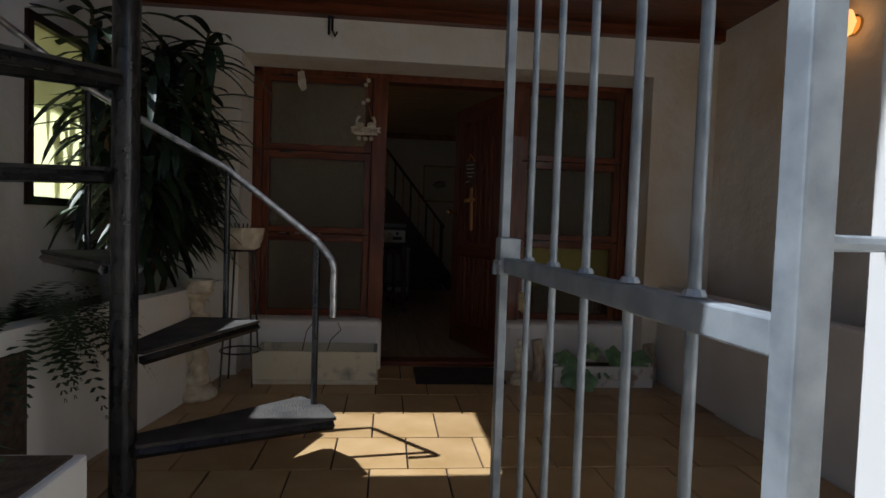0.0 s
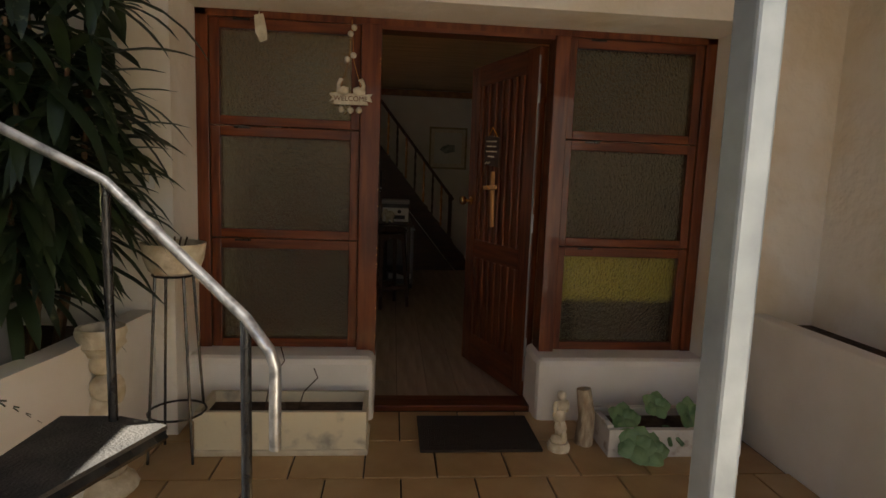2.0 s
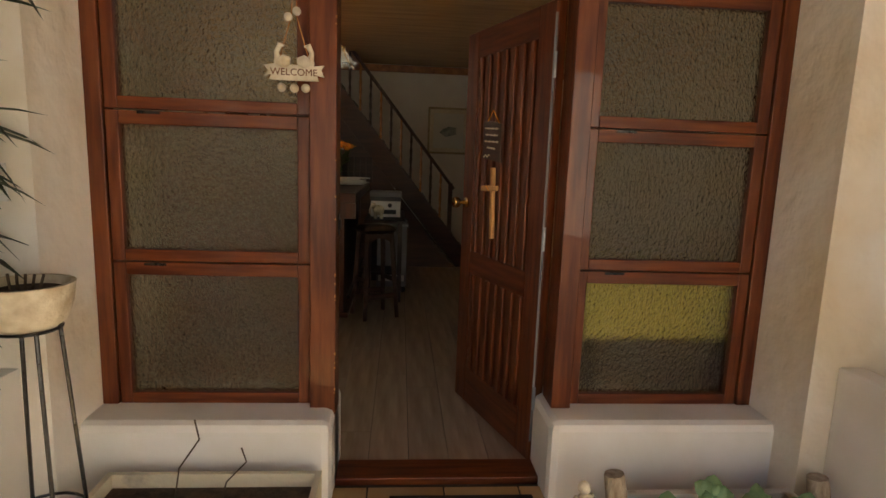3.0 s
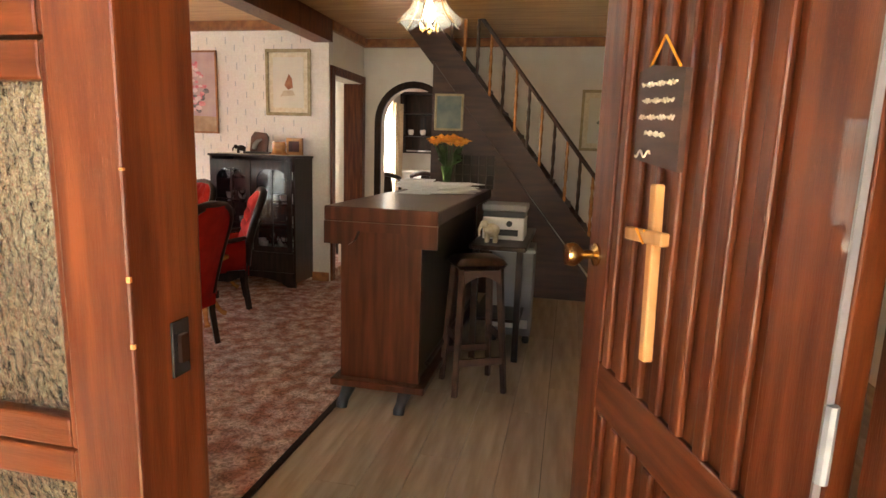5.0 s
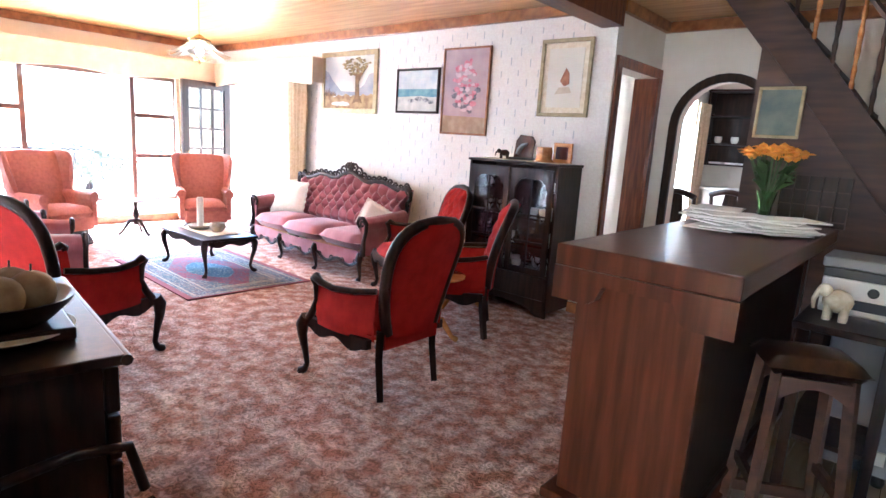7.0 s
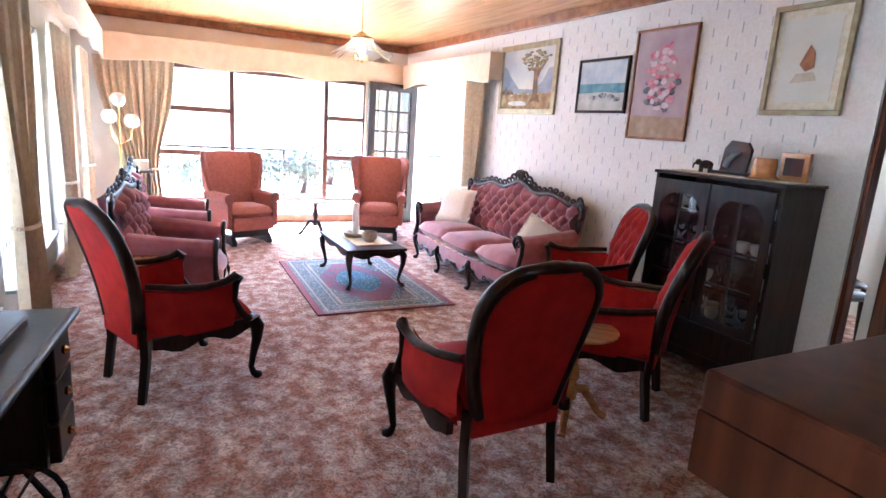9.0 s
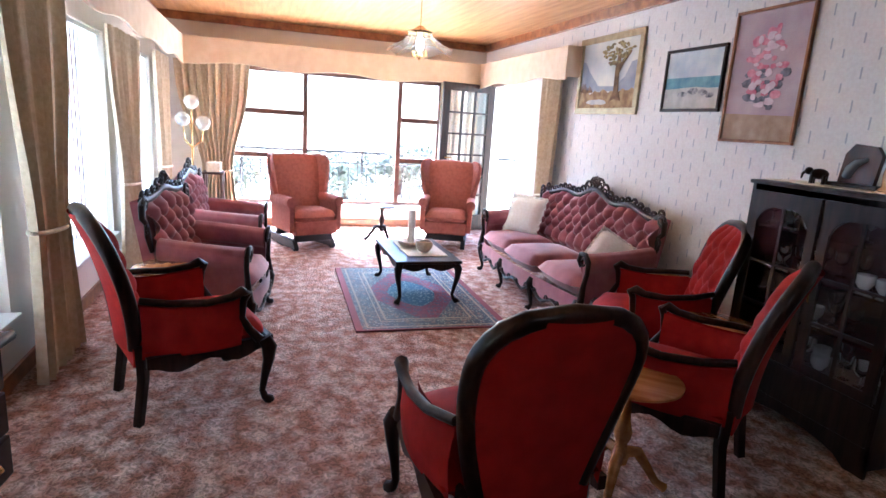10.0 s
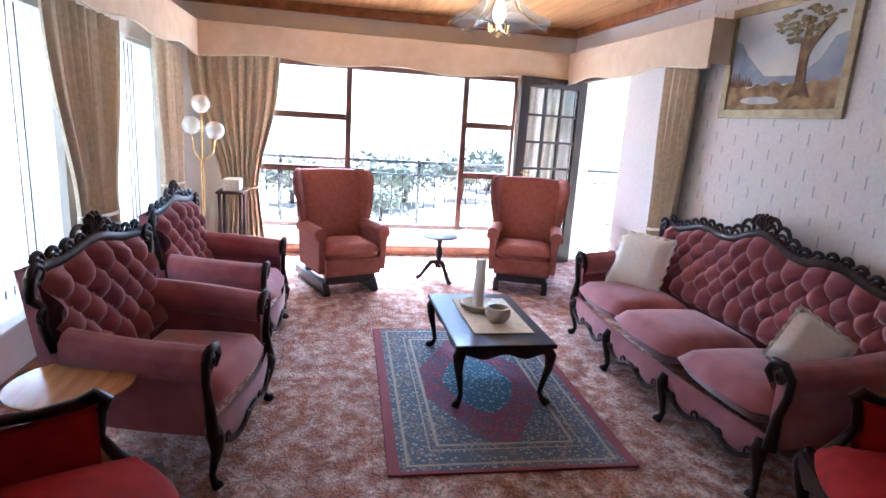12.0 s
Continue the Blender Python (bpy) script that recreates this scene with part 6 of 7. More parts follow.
for x in (-1.45, -0.80):
    bm = tube(bmesh.new(), [(x, 4.95, 0.0), (x, 4.9, 0.12), (x, 4.8, 0.3), (x, 4.7, 0.1), (x, 4.66, 0)], 0.014, 6)
    tube(bm, [(x, 4.8, 0.3), (x, 4.8, 0.72)], 0.016, 6)
    part("iron_leg", bm, BLACKMETAL, sw, "black cast iron leg", True)
bm = bmesh.new()
tube(bm, [(-1.38, 4.8 + 0.14 * math.cos(a), 0.2 + 0.14 * math.sin(a)) for a in [k * math.pi / 10 for k in range(21)]], 0.01, 6)
for k in range(6):
    a = k * math.pi / 3
    tube(bm, [(-1.38, 4.8, 0.2), (-1.38, 4.8 + 0.14 * math.cos(a), 0.2 + 0.14 * math.sin(a))], 0.005, 5)
part("flywheel", bm, BLACKMETAL, sw, "black spoked flywheel", True)
part("treadle", B((-1.3, -0.95, 4.7, 4.95, 0.06, 0.08)), BLACKMETAL, sw)
dy = tagged(part("doily", lathe(bmesh.new(), [(0.17, 0), (0.17, 0.003), (0, 0.004)], pose(-1.05, 4.745, 0.771), 28), CREAM), "round cream lace doily under the bowl", "doily")
fb = thing("fruit_bowl", "dark wooden bowl on the sewing table", "bowl", "", pose(-1.05, 4.745, 0.775) @ Matrix.Diagonal((1.12, 1.12, 1.0, 1)))
part("body", lathe(bmesh.new(), [(0.06, 0), (0.10, 0.02), (0.145, 0.07), (0.155, 0.09), (0.148, 0.09), (0.09, 0.03)], n=24), DARKWOOD, fb, "", True)
for k, (dx, dy_) in enumerate(((-0.06, 0.03), (0.05, 0.05), (0.02, -0.06), (-0.05, -0.06), (0.08, -0.02))):
    gd_ = thing("dried_gourd", "round pale brown dried gourd in the bowl", "gourd", "gourds in the bowl", pose(-1.05 + dx * 1.15, 4.745 + dy_ * 1.15, 0.87 + 0.012 * (k % 3)))
    bm = bmesh.new()
    bmesh.ops.create_uvsphere(bm, u_segments=14, v_segments=10, radius=0.06)
    part("body", bm, GOURD, gd_, "", True)
    part("stalk", tube(bmesh.new(), [(0, 0, 0.058), (0.004, 0, 0.08)], 0.003, 5), DARKWOOD, gd_)
sw.matrix_world = Matrix.Translation((-0.71, 4.93, 0)) @ Matrix.Rotation(radians(-6.5), 4, "Z") @ Matrix.Translation((0.66, -4.93, 0))
# bentwood chair by the sewing table
bc = thing("bentwood_chair", "dark bentwood armchair by the sewing table", "chair", "", place(-0.45, 4.80, -0.05, 1.0) @ Matrix.Diagonal((0.82, 0.85, 0.86, 1)))
part("seat", pad(-0.2, 0.2, -0.2, 0.2, 0.40, 0.44, 0.01), DARKWOOD, bc, "", True)
part("arm_bow", tube(bmesh.new(), [(0.26, 0.2, 0.42), (0.27, 0.16, 0.58), (0.26, 0.0, 0.62), (0.2, -0.2, 0.64), (0, -0.27, 0.66), (-0.2, -0.2, 0.64), (-0.26, 0.0, 0.62), (-0.27, 0.16, 0.58), (-0.26, 0.2, 0.42)], 0.018, 8), DARKWOOD, bc, "", True)
for sx in (-1, 1):
    for sy in (-1, 1):
        part("leg", tube(bmesh.new(), [(sx * 0.16, sy * 0.16, 0.41), (sx * 0.2, sy * 0.2, 0)], 0.017, 6), DARKWOOD, bc)
    for k in range(2):
        part("spindle", tube(bmesh.new(), [(sx * (0.05 + 0.08 * k), -0.19, 0.43), (sx * (0.05 + 0.08 * k), -0.24 + 0.02 * k, 0.65)], 0.008, 6), DARKWOOD, bc)

# floor boards of the entry, tiles of the porch
rnd = random.Random(8)
_bm0 = {}
for i in range(17):
    x = -0.02 + 0.18 * i
    y = 4.08 - rnd.uniform(0, 1.2)
    while y < 9.6:
        L_ = 1.25
        a, b = max(y, 4.08), min(y + L_, 9.6)
        if b - a > 0.05:
            key = round(b - a, 2)
            if key not in _bm0:
                o = part("plank", B((0.001, 0.178, 0.001, b - a - 0.001, -0.012, 0.0), bev=0.001), LAMINATE)
                _bm0[key] = o.data
            else:
                o = new("plank", _bm0[key])
            o.parent = bpy.data.objects["floor"]
            o.matrix_basis = pose(x, a, 0)
        y += L_


# ---- the entrance screen and door ----
es = tagged(new("door_1"), "red-stained timber entrance screen with hammered glass", kind="structure")
FY = 4.07
part("frame", B((-0.33, -0.27, FY, FY + 0.09, 0.33, 2.04), (2.27, 2.33, FY, FY + 0.09, 0.33, 2.04), (-0.33, 2.33, FY, FY + 0.09, 1.985, 2.04), bev=0.004), TIMBER, es)
part("door_post", B((0.475, 0.575, FY - 0.03, FY + 0.11, 0.0, 1.985), bev=0.004), TIMBER, es)
part("door_post", B((1.455, 1.535, FY - 0.03, FY + 0.11, 0.0, 1.985), bev=0.004), TIMBER, es)
part("door_head", B((0.575, 1.455, FY - 0.01, FY + 0.1, 1.965, 1.985)), TIMBER_H, es)
part("threshold", B((0.575, 1.455, FY - 0.03, FY + 0.12, -0.01, 0.022), bev=0.004), TIMBER_H, es)
_r = random.Random(31)
_bm = bmesh.new()
for k in range(16):
    z = 0.15 + 1.75 * _r.random()
    h = _r.uniform(0.001, 0.006)
    box(_bm, 0.5705, 0.5762, FY - 0.0312, FY - 0.0262, z - h, z + h, bev=0.001)
part("worn_nicks", _bm, TERRA, es, "pale worn nicks on the post edge", False, "stuff")
for x0, x1 in ((-0.27, 0.475), (1.53, 2.27)):
    for z0, z1 in ((0.33, 0.90), (0.905, 1.465), (1.47, 1.985)):
        s = part("sash", B((x0 + 0.003, x0 + 0.05, FY + 0.01, FY + 0.06, z0, z1), (x1 - 0.05, x1 - 0.003, FY + 0.01, FY + 0.06, z0, z1), bev=0.004), TIMBER, es)
        part("sash_rail", B((x0 + 0.05, x1 - 0.05, FY + 0.01, FY + 0.06, z0, z0 + 0.045), (x0 + 0.05, x1 - 0.05, FY + 0.01, FY + 0.06, z1 - 0.05, z1), bev=0.004), TIMBER_H, es)
        o = part("pane", B((x0 + 0.045, x1 - 0.045, FY + 0.03, FY + 0.036, z0 + 0.04, z1 - 0.045)), OBSCURE, es, "hammered amber glass")
        part("hinge", B((x0 + 0.12, x0 + 0.2, FY + 0.004, FY + 0.012, z1 - 0.012, z1 - 0.002)), BLACKMETAL, es)
# table and cloth are made up for an unidentified yellow band behind the glass
ht = thing("hall_table", "narrow dark table made up to carry the yellow cloth behind the side light", "table", "", pose(0, 0, 0))
part("tabletop", B((1.62, 2.28, 4.19, 4.40, 0.83, 0.855), bev=0.004), DARKWOOD, ht)
for x in (1.66, 2.24):
    for y in (4.215, 4.375):
        part("leg", B((x - 0.018, x + 0.018, y - 0.018, y + 0.018, 0, 0.83)), DARKWOOD, ht)
_cl = bmesh.new()
sheet(_cl, 40, 10, lambda u, v: (1.6 + 0.7 * u, 4.172 + 0.006 * math.sin(u * 40) * v, 0.862 - 0.27 * v))
sheet(_cl, 40, 4, lambda u, v: (1.6 + 0.7 * u, 4.172 + 0.24 * v, 0.862))
tagged(part("band_cloth", _cl, mat("yellow_cloth", (0.62, 0.56, 0.16), 0.9, col2=(0.70, 0.64, 0.24), scale=30), None, "", True), "plain pale yellow cloth made up for an unidentified yellow band behind the glass", "table cloth")
lk = thing("door_lock_plate", "dark worn steel strike plate on the door post", "lock", "", pose(0, 0, 0))
part("plate", B((0.576, 0.58, FY + 0.035, FY + 0.07, 1.02, 1.10), bev=0.001), BLACKMETAL, lk)
part("keep", B((0.58, 0.586, FY + 0.045, FY + 0.06, 1.04, 1.08)), DARKWOOD, lk)

fd = thing("front_door", "open dark red panelled front door with brass knob", "door", "", pose(0, 0, 0))
fd.matrix_world = Matrix.Translation((1.44, 4.19, 0.012)) @ Matrix.Rotation(math.atan2(0.947, -0.321), 4, "Z")
DW, DH = 0.80, 1.95
part("leaf", B((0, DW, -0.02, 0.02, 0, DH), bev=0.004), TIMBER, fd)
for sy in (1,):
    y0, y1 = (0.02, 0.032)
    for x0, x1, z0, z1 in ((0.0, 0.12, 0, DH), (DW - 0.12, DW, 0, DH), (0.12, DW - 0.12, 0, 0.2), (0.12, DW - 0.12, DH - 0.13, DH), (0.12, DW - 0.12, 0.72, 0.84)):
        part("door_rail", B((x0, x1, y0, y1, z0, z1), bev=0.004), TIMBER if z1 - z0 > 1 else TIMBER_H, fd)
    for k in range(7):
        x = 0.16 + (DW - 0.32) * k / 6
        part("moulding", B((x - 0.016, x + 0.016, y0, y1 + 0.004, 0.2, 0.72), bev=0.005), TIMBER, fd)
        part("moulding", B((x - 0.016, x + 0.016, y0, y1 + 0.004, 0.84, DH - 0.13), bev=0.005), TIMBER, fd)
for s, m in ((1, BRASS), (-1, BRASS)):
    part("door_knob", lathe(bmesh.new(), [(0.028, 0.0), (0.028, 0.006), (0.011, 0.012), (0.011, 0.035), (0.026, 0.05), (0.03, 0.062), (0.026, 0.078), (0.0, 0.082)], pose(DW - 0.055, s * 0.032, 1.09, -90 * s), 20), m, fd, "round brass knob", True)
for z in (0.3, 1.0, 1.7):
    part("hinge", tube(bmesh.new(), [(-0.006, 0.03, z - 0.05), (-0.006, 0.03, z + 0.05)], 0.008, 8), GALV, fd)
part("hinge_strip", B((-0.004, 0.0, 0.026, 0.036, 0.1, 1.9)), GREY, fd, "long bright edge strip")
sg = thing("slate_sign", "grey hanging sign with four white painted lines on the door", "sign", "", fd.matrix_world @ pose(0.458, 0.045, 1.415) @ Matrix.Diagonal((0.72, 1, 0.68, 1)))
part("board", plate(bmesh.new(), [(-0.125, -0.16), (0.12, -0.13), (0.13, 0.12), (0.05, 0.13), (-0.12, 0.10)], -0.006, 0.006, "y"), STAIRWOOD, sg)
rnd = random.Random(2)
for k, (a, b) in enumerate(((-0.09, 0.10), (-0.08, 0.09), (-0.09, 0.10), (-0.05, 0.06))):
    z = 0.07 - 0.045 * k
    part("painted_line", tube(bmesh.new(), [(a + (b - a) * i / 24, 0.0065, z + 0.006 * math.sin(i * 2.7 + k) + 0.01 * i / 24) for i in range(25)], 0.0032, 5, 1.0), CREAM, sg)
part("painted_line", tube(bmesh.new(), [(0.02 + 0.09 * i / 12, 0.0065, -0.115 + 0.01 * math.sin(i * 1.0)) for i in range(13)], 0.003, 5), CREAM, sg)
part("cord", tube(bmesh.new(), [(-0.08, 0, 0.11), (0.0, 0.004, 0.2), (0.09, 0, 0.12)], 0.003, 5), ORANGE, sg, "orange cord")
cr = thing("peg_cross", "rough wooden cross tied with orange cord on the door", "cross", "", fd.matrix_world @ pose(0.425, 0.05, 1.142, 0, 3, 0))
part("upright", B((-0.012, 0.012, -0.01, 0.01, -0.20, 0.14), bev=0.004), TERRA, cr)
part("crosspiece", B((-0.075, 0.075, 0.008, 0.026, 0.03, 0.055), bev=0.004), TERRA, cr)
part("cord", tube(bmesh.new(), [(-0.014, 0.028, 0.03), (0.014, 0.03, 0.055), (0.014, 0.0, 0.03), (-0.014, 0.028, 0.055)], 0.0025, 5), ORANGE, cr)

# hanging welcome sign and tag
wl = thing("welcome_sign", "small pale goose sign reading WELCOME hung on cords", "sign", "", pose(0.43, 4.0, 1.62))
part("banner", plate(bmesh.new(), [(-0.105, -0.025), (-0.08, -0.015), (-0.085, -0.035), (0.085, -0.035), (0.08, -0.015), (0.105, -0.02), (0.095, 0.005), (0.105, 0.02), (0.075, 0.016), (-0.075, 0.02), (-0.105, 0.015), (-0.09, -0.005)], -0.006, 0.006, "y"), STATUE, wl)
cu = bpy.data.curves.new("lettering", "FONT")
cu.body, cu.size, cu.extrude, cu.align_x, cu.align_y = "WELCOME", 0.034, 0.001, "CENTER", "CENTER"
_t = new("lettering_curve", cu)
bpy.context.view_layer.update()
_me = bpy.data.meshes.new_from_object(_t.evaluated_get(bpy.context.evaluated_depsgraph_get()))
bpy.data.objects.remove(_t)
_me.materials.append(TIMBER)
o = new("lettering", _me)
o.parent, o.matrix_basis = wl, pose(0, -0.0075, -0.008, 90)
for s in (-1, 1):
    bm = bmesh.new()
    tube(bm, [(s * 0.07, 0, 0.025), (s * 0.035, 0, 0.03), (s * 0.012, 0, 0.03)], [0.008, 0.024, 0.014], 10)
    tube(bm, [(s * 0.055, 0, 0.03), (s * 0.062, 0, 0.06), (s * 0.05, 0, 0.085), (s * 0.035, 0, 0.082)], [0.014, 0.009, 0.011, 0.004], 8)
    part("goose", bm, STATUE, wl, "small pale goose", True)
for k, (x, z) in enumerate(((-0.045, -0.06), (0.0, -0.062), (0.04, -0.06))):
    bm = bmesh.new()
    bmesh.ops.create_uvsphere(bm, u_segments=10, v_segments=8, radius=0.016, matrix=pose(x, 0, z))
    part("bead", bm, STATUE, wl, "", True)
for x, z in ((-0.005, 0.30), (0.01, 0.2), (-0.02, 0.18), (0.012, 0.33)):
    bm = bmesh.new()
    bmesh.ops.create_uvsphere(bm, u_segments=10, v_segments=8, radius=0.015, matrix=pose(x, 0, z))
    part("bead", bm, STATUE, wl, "", True)
for s in (-1, 1):
    part("cord", tube(bmesh.new(), [(s * 0.06, 0, 0.01), (s * 0.01, 0, 0.18), (0, 0.02, 0.37)], 0.0022, 5), HONEY, wl)
tg = thing("shell_tag", "pale shell hanging from a string at the window head", "ornament", "", pose(0.0, 4.0, 1.93))
part("shell", plate(bmesh.new(), [(-0.03, 0.05), (0.01, 0.06), (0.025, 0.0), (0.03, -0.06), (0.0, -0.075), (-0.025, -0.03)], -0.006, 0.006, "y"), STATUE, tg)
part("string", tube(bmesh.new(), [(-0.01, 0, 0.055), (-0.005, 0.03, 0.11)], 0.002, 5), CREAM, tg)
hk = thing("hanging_hook", "dark metal plant hook hanging from the porch beam", "hook", "", pose(0.22, 3.72, 2.26))
part("hook", tube(bmesh.new(), [(0, 0, 0.0), (0, 0, -0.08), (0.02, 0, -0.12), (0.03, 0, -0.09)], 0.008, 6), BLACKMETAL, hk, "", True)
part("rod", tube(bmesh.new(), [(-0.02, 0, 0.0), (-0.02, 0, -0.11)], 0.008, 6), BLACKMETAL, hk)
sp_ = thing("switch_plate", "cream double wall switch beside the entrance", "switch", "", pose(-0.44, PF, 1.21))
part("plate", B((-0.035, 0.035, -0.008, 0, -0.06, 0.06), bev=0.003), WHITE, sp_)
part("rocker", B((-0.015, 0.015, -0.013, -0.008, -0.03, 0.03), bev=0.003), CREAM, sp_)

# door mat
mt = tagged(part("door_mat", B((0.80, 1.37, 3.55, 3.93, 0.001, 0.016), bev=0.004), mat("brown_mat", (0.02, 0.014, 0.01), 0.95, col2=(0.035, 0.024, 0.016), scale=60, bump=1.0, bscale=220)), "dark brown bristle mat on the tiles at the door", "door mat")

# planters, statues and stand on the porch
tr_ = thing("planter_box", "long cream concrete planter with dry soil under the window", "planter", "", pose(0.185, 3.67, 0))
bm = bmesh.new()
for b in ((-0.37, 0.37, -0.13, -0.11, 0.025, 0.2), (-0.37, 0.37, 0.11, 0.13, 0.025, 0.2), (-0.37, -0.35, -0.11, 0.11, 0.025, 0.2), (0.35, 0.37, -0.11, 0.11, 0.025, 0.2)):
    box(bm, *b)
part("trough", bm, mat("cream_trough", (0.66, 0.60, 0.44), 0.8, col2=(0.30, 0.27, 0.22), scale=7, bump=0.3, lo=0.58, hi=0.72), tr_)
part("base", B((-0.38, 0.38, -0.14, 0.14, 0.0, 0.028), bev=0.006), CONCRETE, tr_)
part("soil", B((-0.35, 0.35, -0.11, 0.11, 0.03, 0.15)), SOIL, tr_)
for k, (x, h) in enumerate(((-0.1, 0.3), (0.05, 0.2))):
    part("dry_stem", tube(bmesh.new(), [(x, 0, 0.15), (x + 0.03, -0.02, 0.15 + h * 0.5), (x + 0.09, 0, 0.15 + h * 0.8), (x + 0.07, 0.02, 0.15 + h)], 0.003, 5), SOIL, tr_)


def cherub(bm, s):
    """A plain weathered figure: body, head and arms in one mesh."""
    for (x, y, z), (a, b, c) in (((0, 0, 0.10), (0.075, 0.07, 0.05)), ((0.01, 0, 0.2), (0.055, 0.05, 0.09)), ((-0.01, 0, 0.32), (0.06, 0.052, 0.08)), ((0.01, -0.01, 0.42), (0.055, 0.05, 0.055)), ((0, -0.01, 0.51), (0.042, 0.042, 0.045)), ((-0.05, -0.01, 0.40), (0.025, 0.025, 0.06)), ((0.055, 0, 0.41), (0.025, 0.025, 0.06)), ((-0.03, -0.04, 0.24), (0.03, 0.03, 0.05)), ((0.03, -0.04, 0.14), (0.03, 0.03, 0.06))):
        bmesh.ops.create_icosphere(bm, subdivisions=2, radius=1, matrix=pose(x * s, y * s, z * s) @ Matrix.Diagonal((a * s, b * s, c * s, 1)))


bm = lathe(bmesh.new(), [(0.10, 0), (0.115, 0.02), (0.105, 0.045), (0.085, 0.06), (0.075, 0.08)], n=14)
cherub(bm, 1.0)
lathe(bm, [(0.05, 0.54), (0.06, 0.56), (0.085, 0.585), (0.078, 0.60), (0.088, 0.63), (0.082, 0.65), (0.07, 0.648), (0.06, 0.62)], n=18)
st_ = tagged(part("garden_statue", bm, STATUE, None, "", True), "weathered cream figure column carrying a bowl on the tiles", "statue")
st_.matrix_world = pose(-0.42, 3.27, 0)
bm = lathe(bmesh.new(), [(0.05, 0), (0.055, 0.02), (0.045, 0.04)], n=12)
cherub(bm, 0.52)
st_ = tagged(part("small_statue", bm, STATUE, None, "", True), "small weathered seated figure beside the rough trough", "statue")
st_.matrix_world = pose(1.45, 3.58, 0)
sd = thing("plant_stand", "black wire plant stand with a cream bowl against the wall", "plant stand", "", pose(-0.26, 3.56, 0))
for k in range(4):
    a = math.pi / 4 + k * math.pi / 2
    part("leg", tube(bmesh.new(), [(0.08 * math.cos(a), 0.08 * math.sin(a), 0.80), (0.13 * math.cos(a), 0.13 * math.sin(a), 0.0)], 0.006, 6), BLACKMETAL, sd)
for z, r in ((0.80, 0.085), (0.2, 0.117)):
    part("ring", tube(bmesh.new(), [(r * math.cos(a), r * math.sin(a), z) for a in [k * math.pi / 10 for k in range(21)]], 0.005, 6), BLACKMETAL, sd)
pt = thing("bowl_planter", "wide cream bowl planter with dry stubs on the stand", "planter", "", pose(-0.26, 3.56, 0.80))
part("bowl", lathe(bmesh.new(), [(0.07, 0.0), (0.10, 0.02), (0.118, 0.07), (0.125, 0.12), (0.128, 0.135), (0.115, 0.135), (0.11, 0.09), (0.05, 0.08)], n=24), STATUE, pt, "", True)
part("soil", lathe(bmesh.new(), [(0.11, 0.09), (0.105, 0.11), (0, 0.115)], n=20), SOIL, pt)
for k in range(5):
    part("stub", tube(bmesh.new(), [(-0.04 + 0.02 * k, 0, 0.11), (-0.045 + 0.025 * k, 0, 0.16)], 0.004, 5), SOIL, pt)

rt = thing("rough_trough", "rough painted stone trough of succulents by the sill", "planter", "", pose(1.96, 3.62, 0))
bm = bmesh.new()
for b in ((-0.30, 0.34, -0.12, -0.09, 0.0, 0.13), (-0.30, 0.34, 0.09, 0.12, 0.0, 0.15), (-0.30, -0.27, -0.09, 0.09, 0.0, 0.14), (0.30, 0.34, -0.09, 0.09, 0.0, 0.15)):
    box(bm, *b)
part("trough", bm, mat("flaking_white", (0.62, 0.60, 0.56), 0.85, col2=(0.30, 0.23, 0.17), scale=7, bump=0.6, lo=0.58, hi=0.66), rt)
part("soil", B((-0.27, 0.30, -0.09, 0.09, 0.01, 0.11)), SOIL, rt)
for x, h in ((-0.39, 0.27), (0.36, 0.25)):
    lg = thing("log_stump", "pale rotten log stump beside the stone trough", "log", "", pose(1.98 + x, 3.64, 0))
    part("log", tube(bmesh.new(), [(0, 0, 0), (0.01, 0, h * 0.5), (-0.01, 0.01, h)], [0.045, 0.04, 0.035], 9), mat("pale_bark", (0.28, 0.21, 0.14), 0.9, col2=(0.5, 0.42, 0.3), scale=14, stretch=(3, 3, 1), bump=0.8), lg, "", True)


def rosette(name, at, r, n, m=None, rings=3, tilt=0.5, label="pale green rosette succulent in the trough"):
    c = thing(name, label, "plant", "succulents" if name == "succulent" else "", at)
    k = 0
    for q in range(rings):
        for i in range(n - q):
            a = 2 * math.pi * i / (n - q) + q * 0.5
            up = 0.25 + 0.6 * q / rings
            L_ = r * (1 - 0.22 * q)
            ca, sa = math.cos(a), math.sin(a)
            d = Vector((ca * math.cos(up), sa * math.cos(up), math.sin(up)))
            s = Vector((-sa, ca, 0))
            nrm = d.cross(s) * -1
            bm = bmesh.new()
            def f(u, v):
                w = 0.5 * L_ * math.sin(math.pi * min(1, 0.12 + 0.82 * v ** 0.8)) ** 0.7 * (1 if v < 0.98 else 0.2)
                return d * L_ * v + s * w * (2 * u - 1) + nrm * (0.02 * r * 4 * (2 * u - 1) ** 2 + 0.1 * r * v * v)
            sheet(bm, 3, 5, f)
            part("leaf", bm, m or SUCC, c, "", True)
    return c


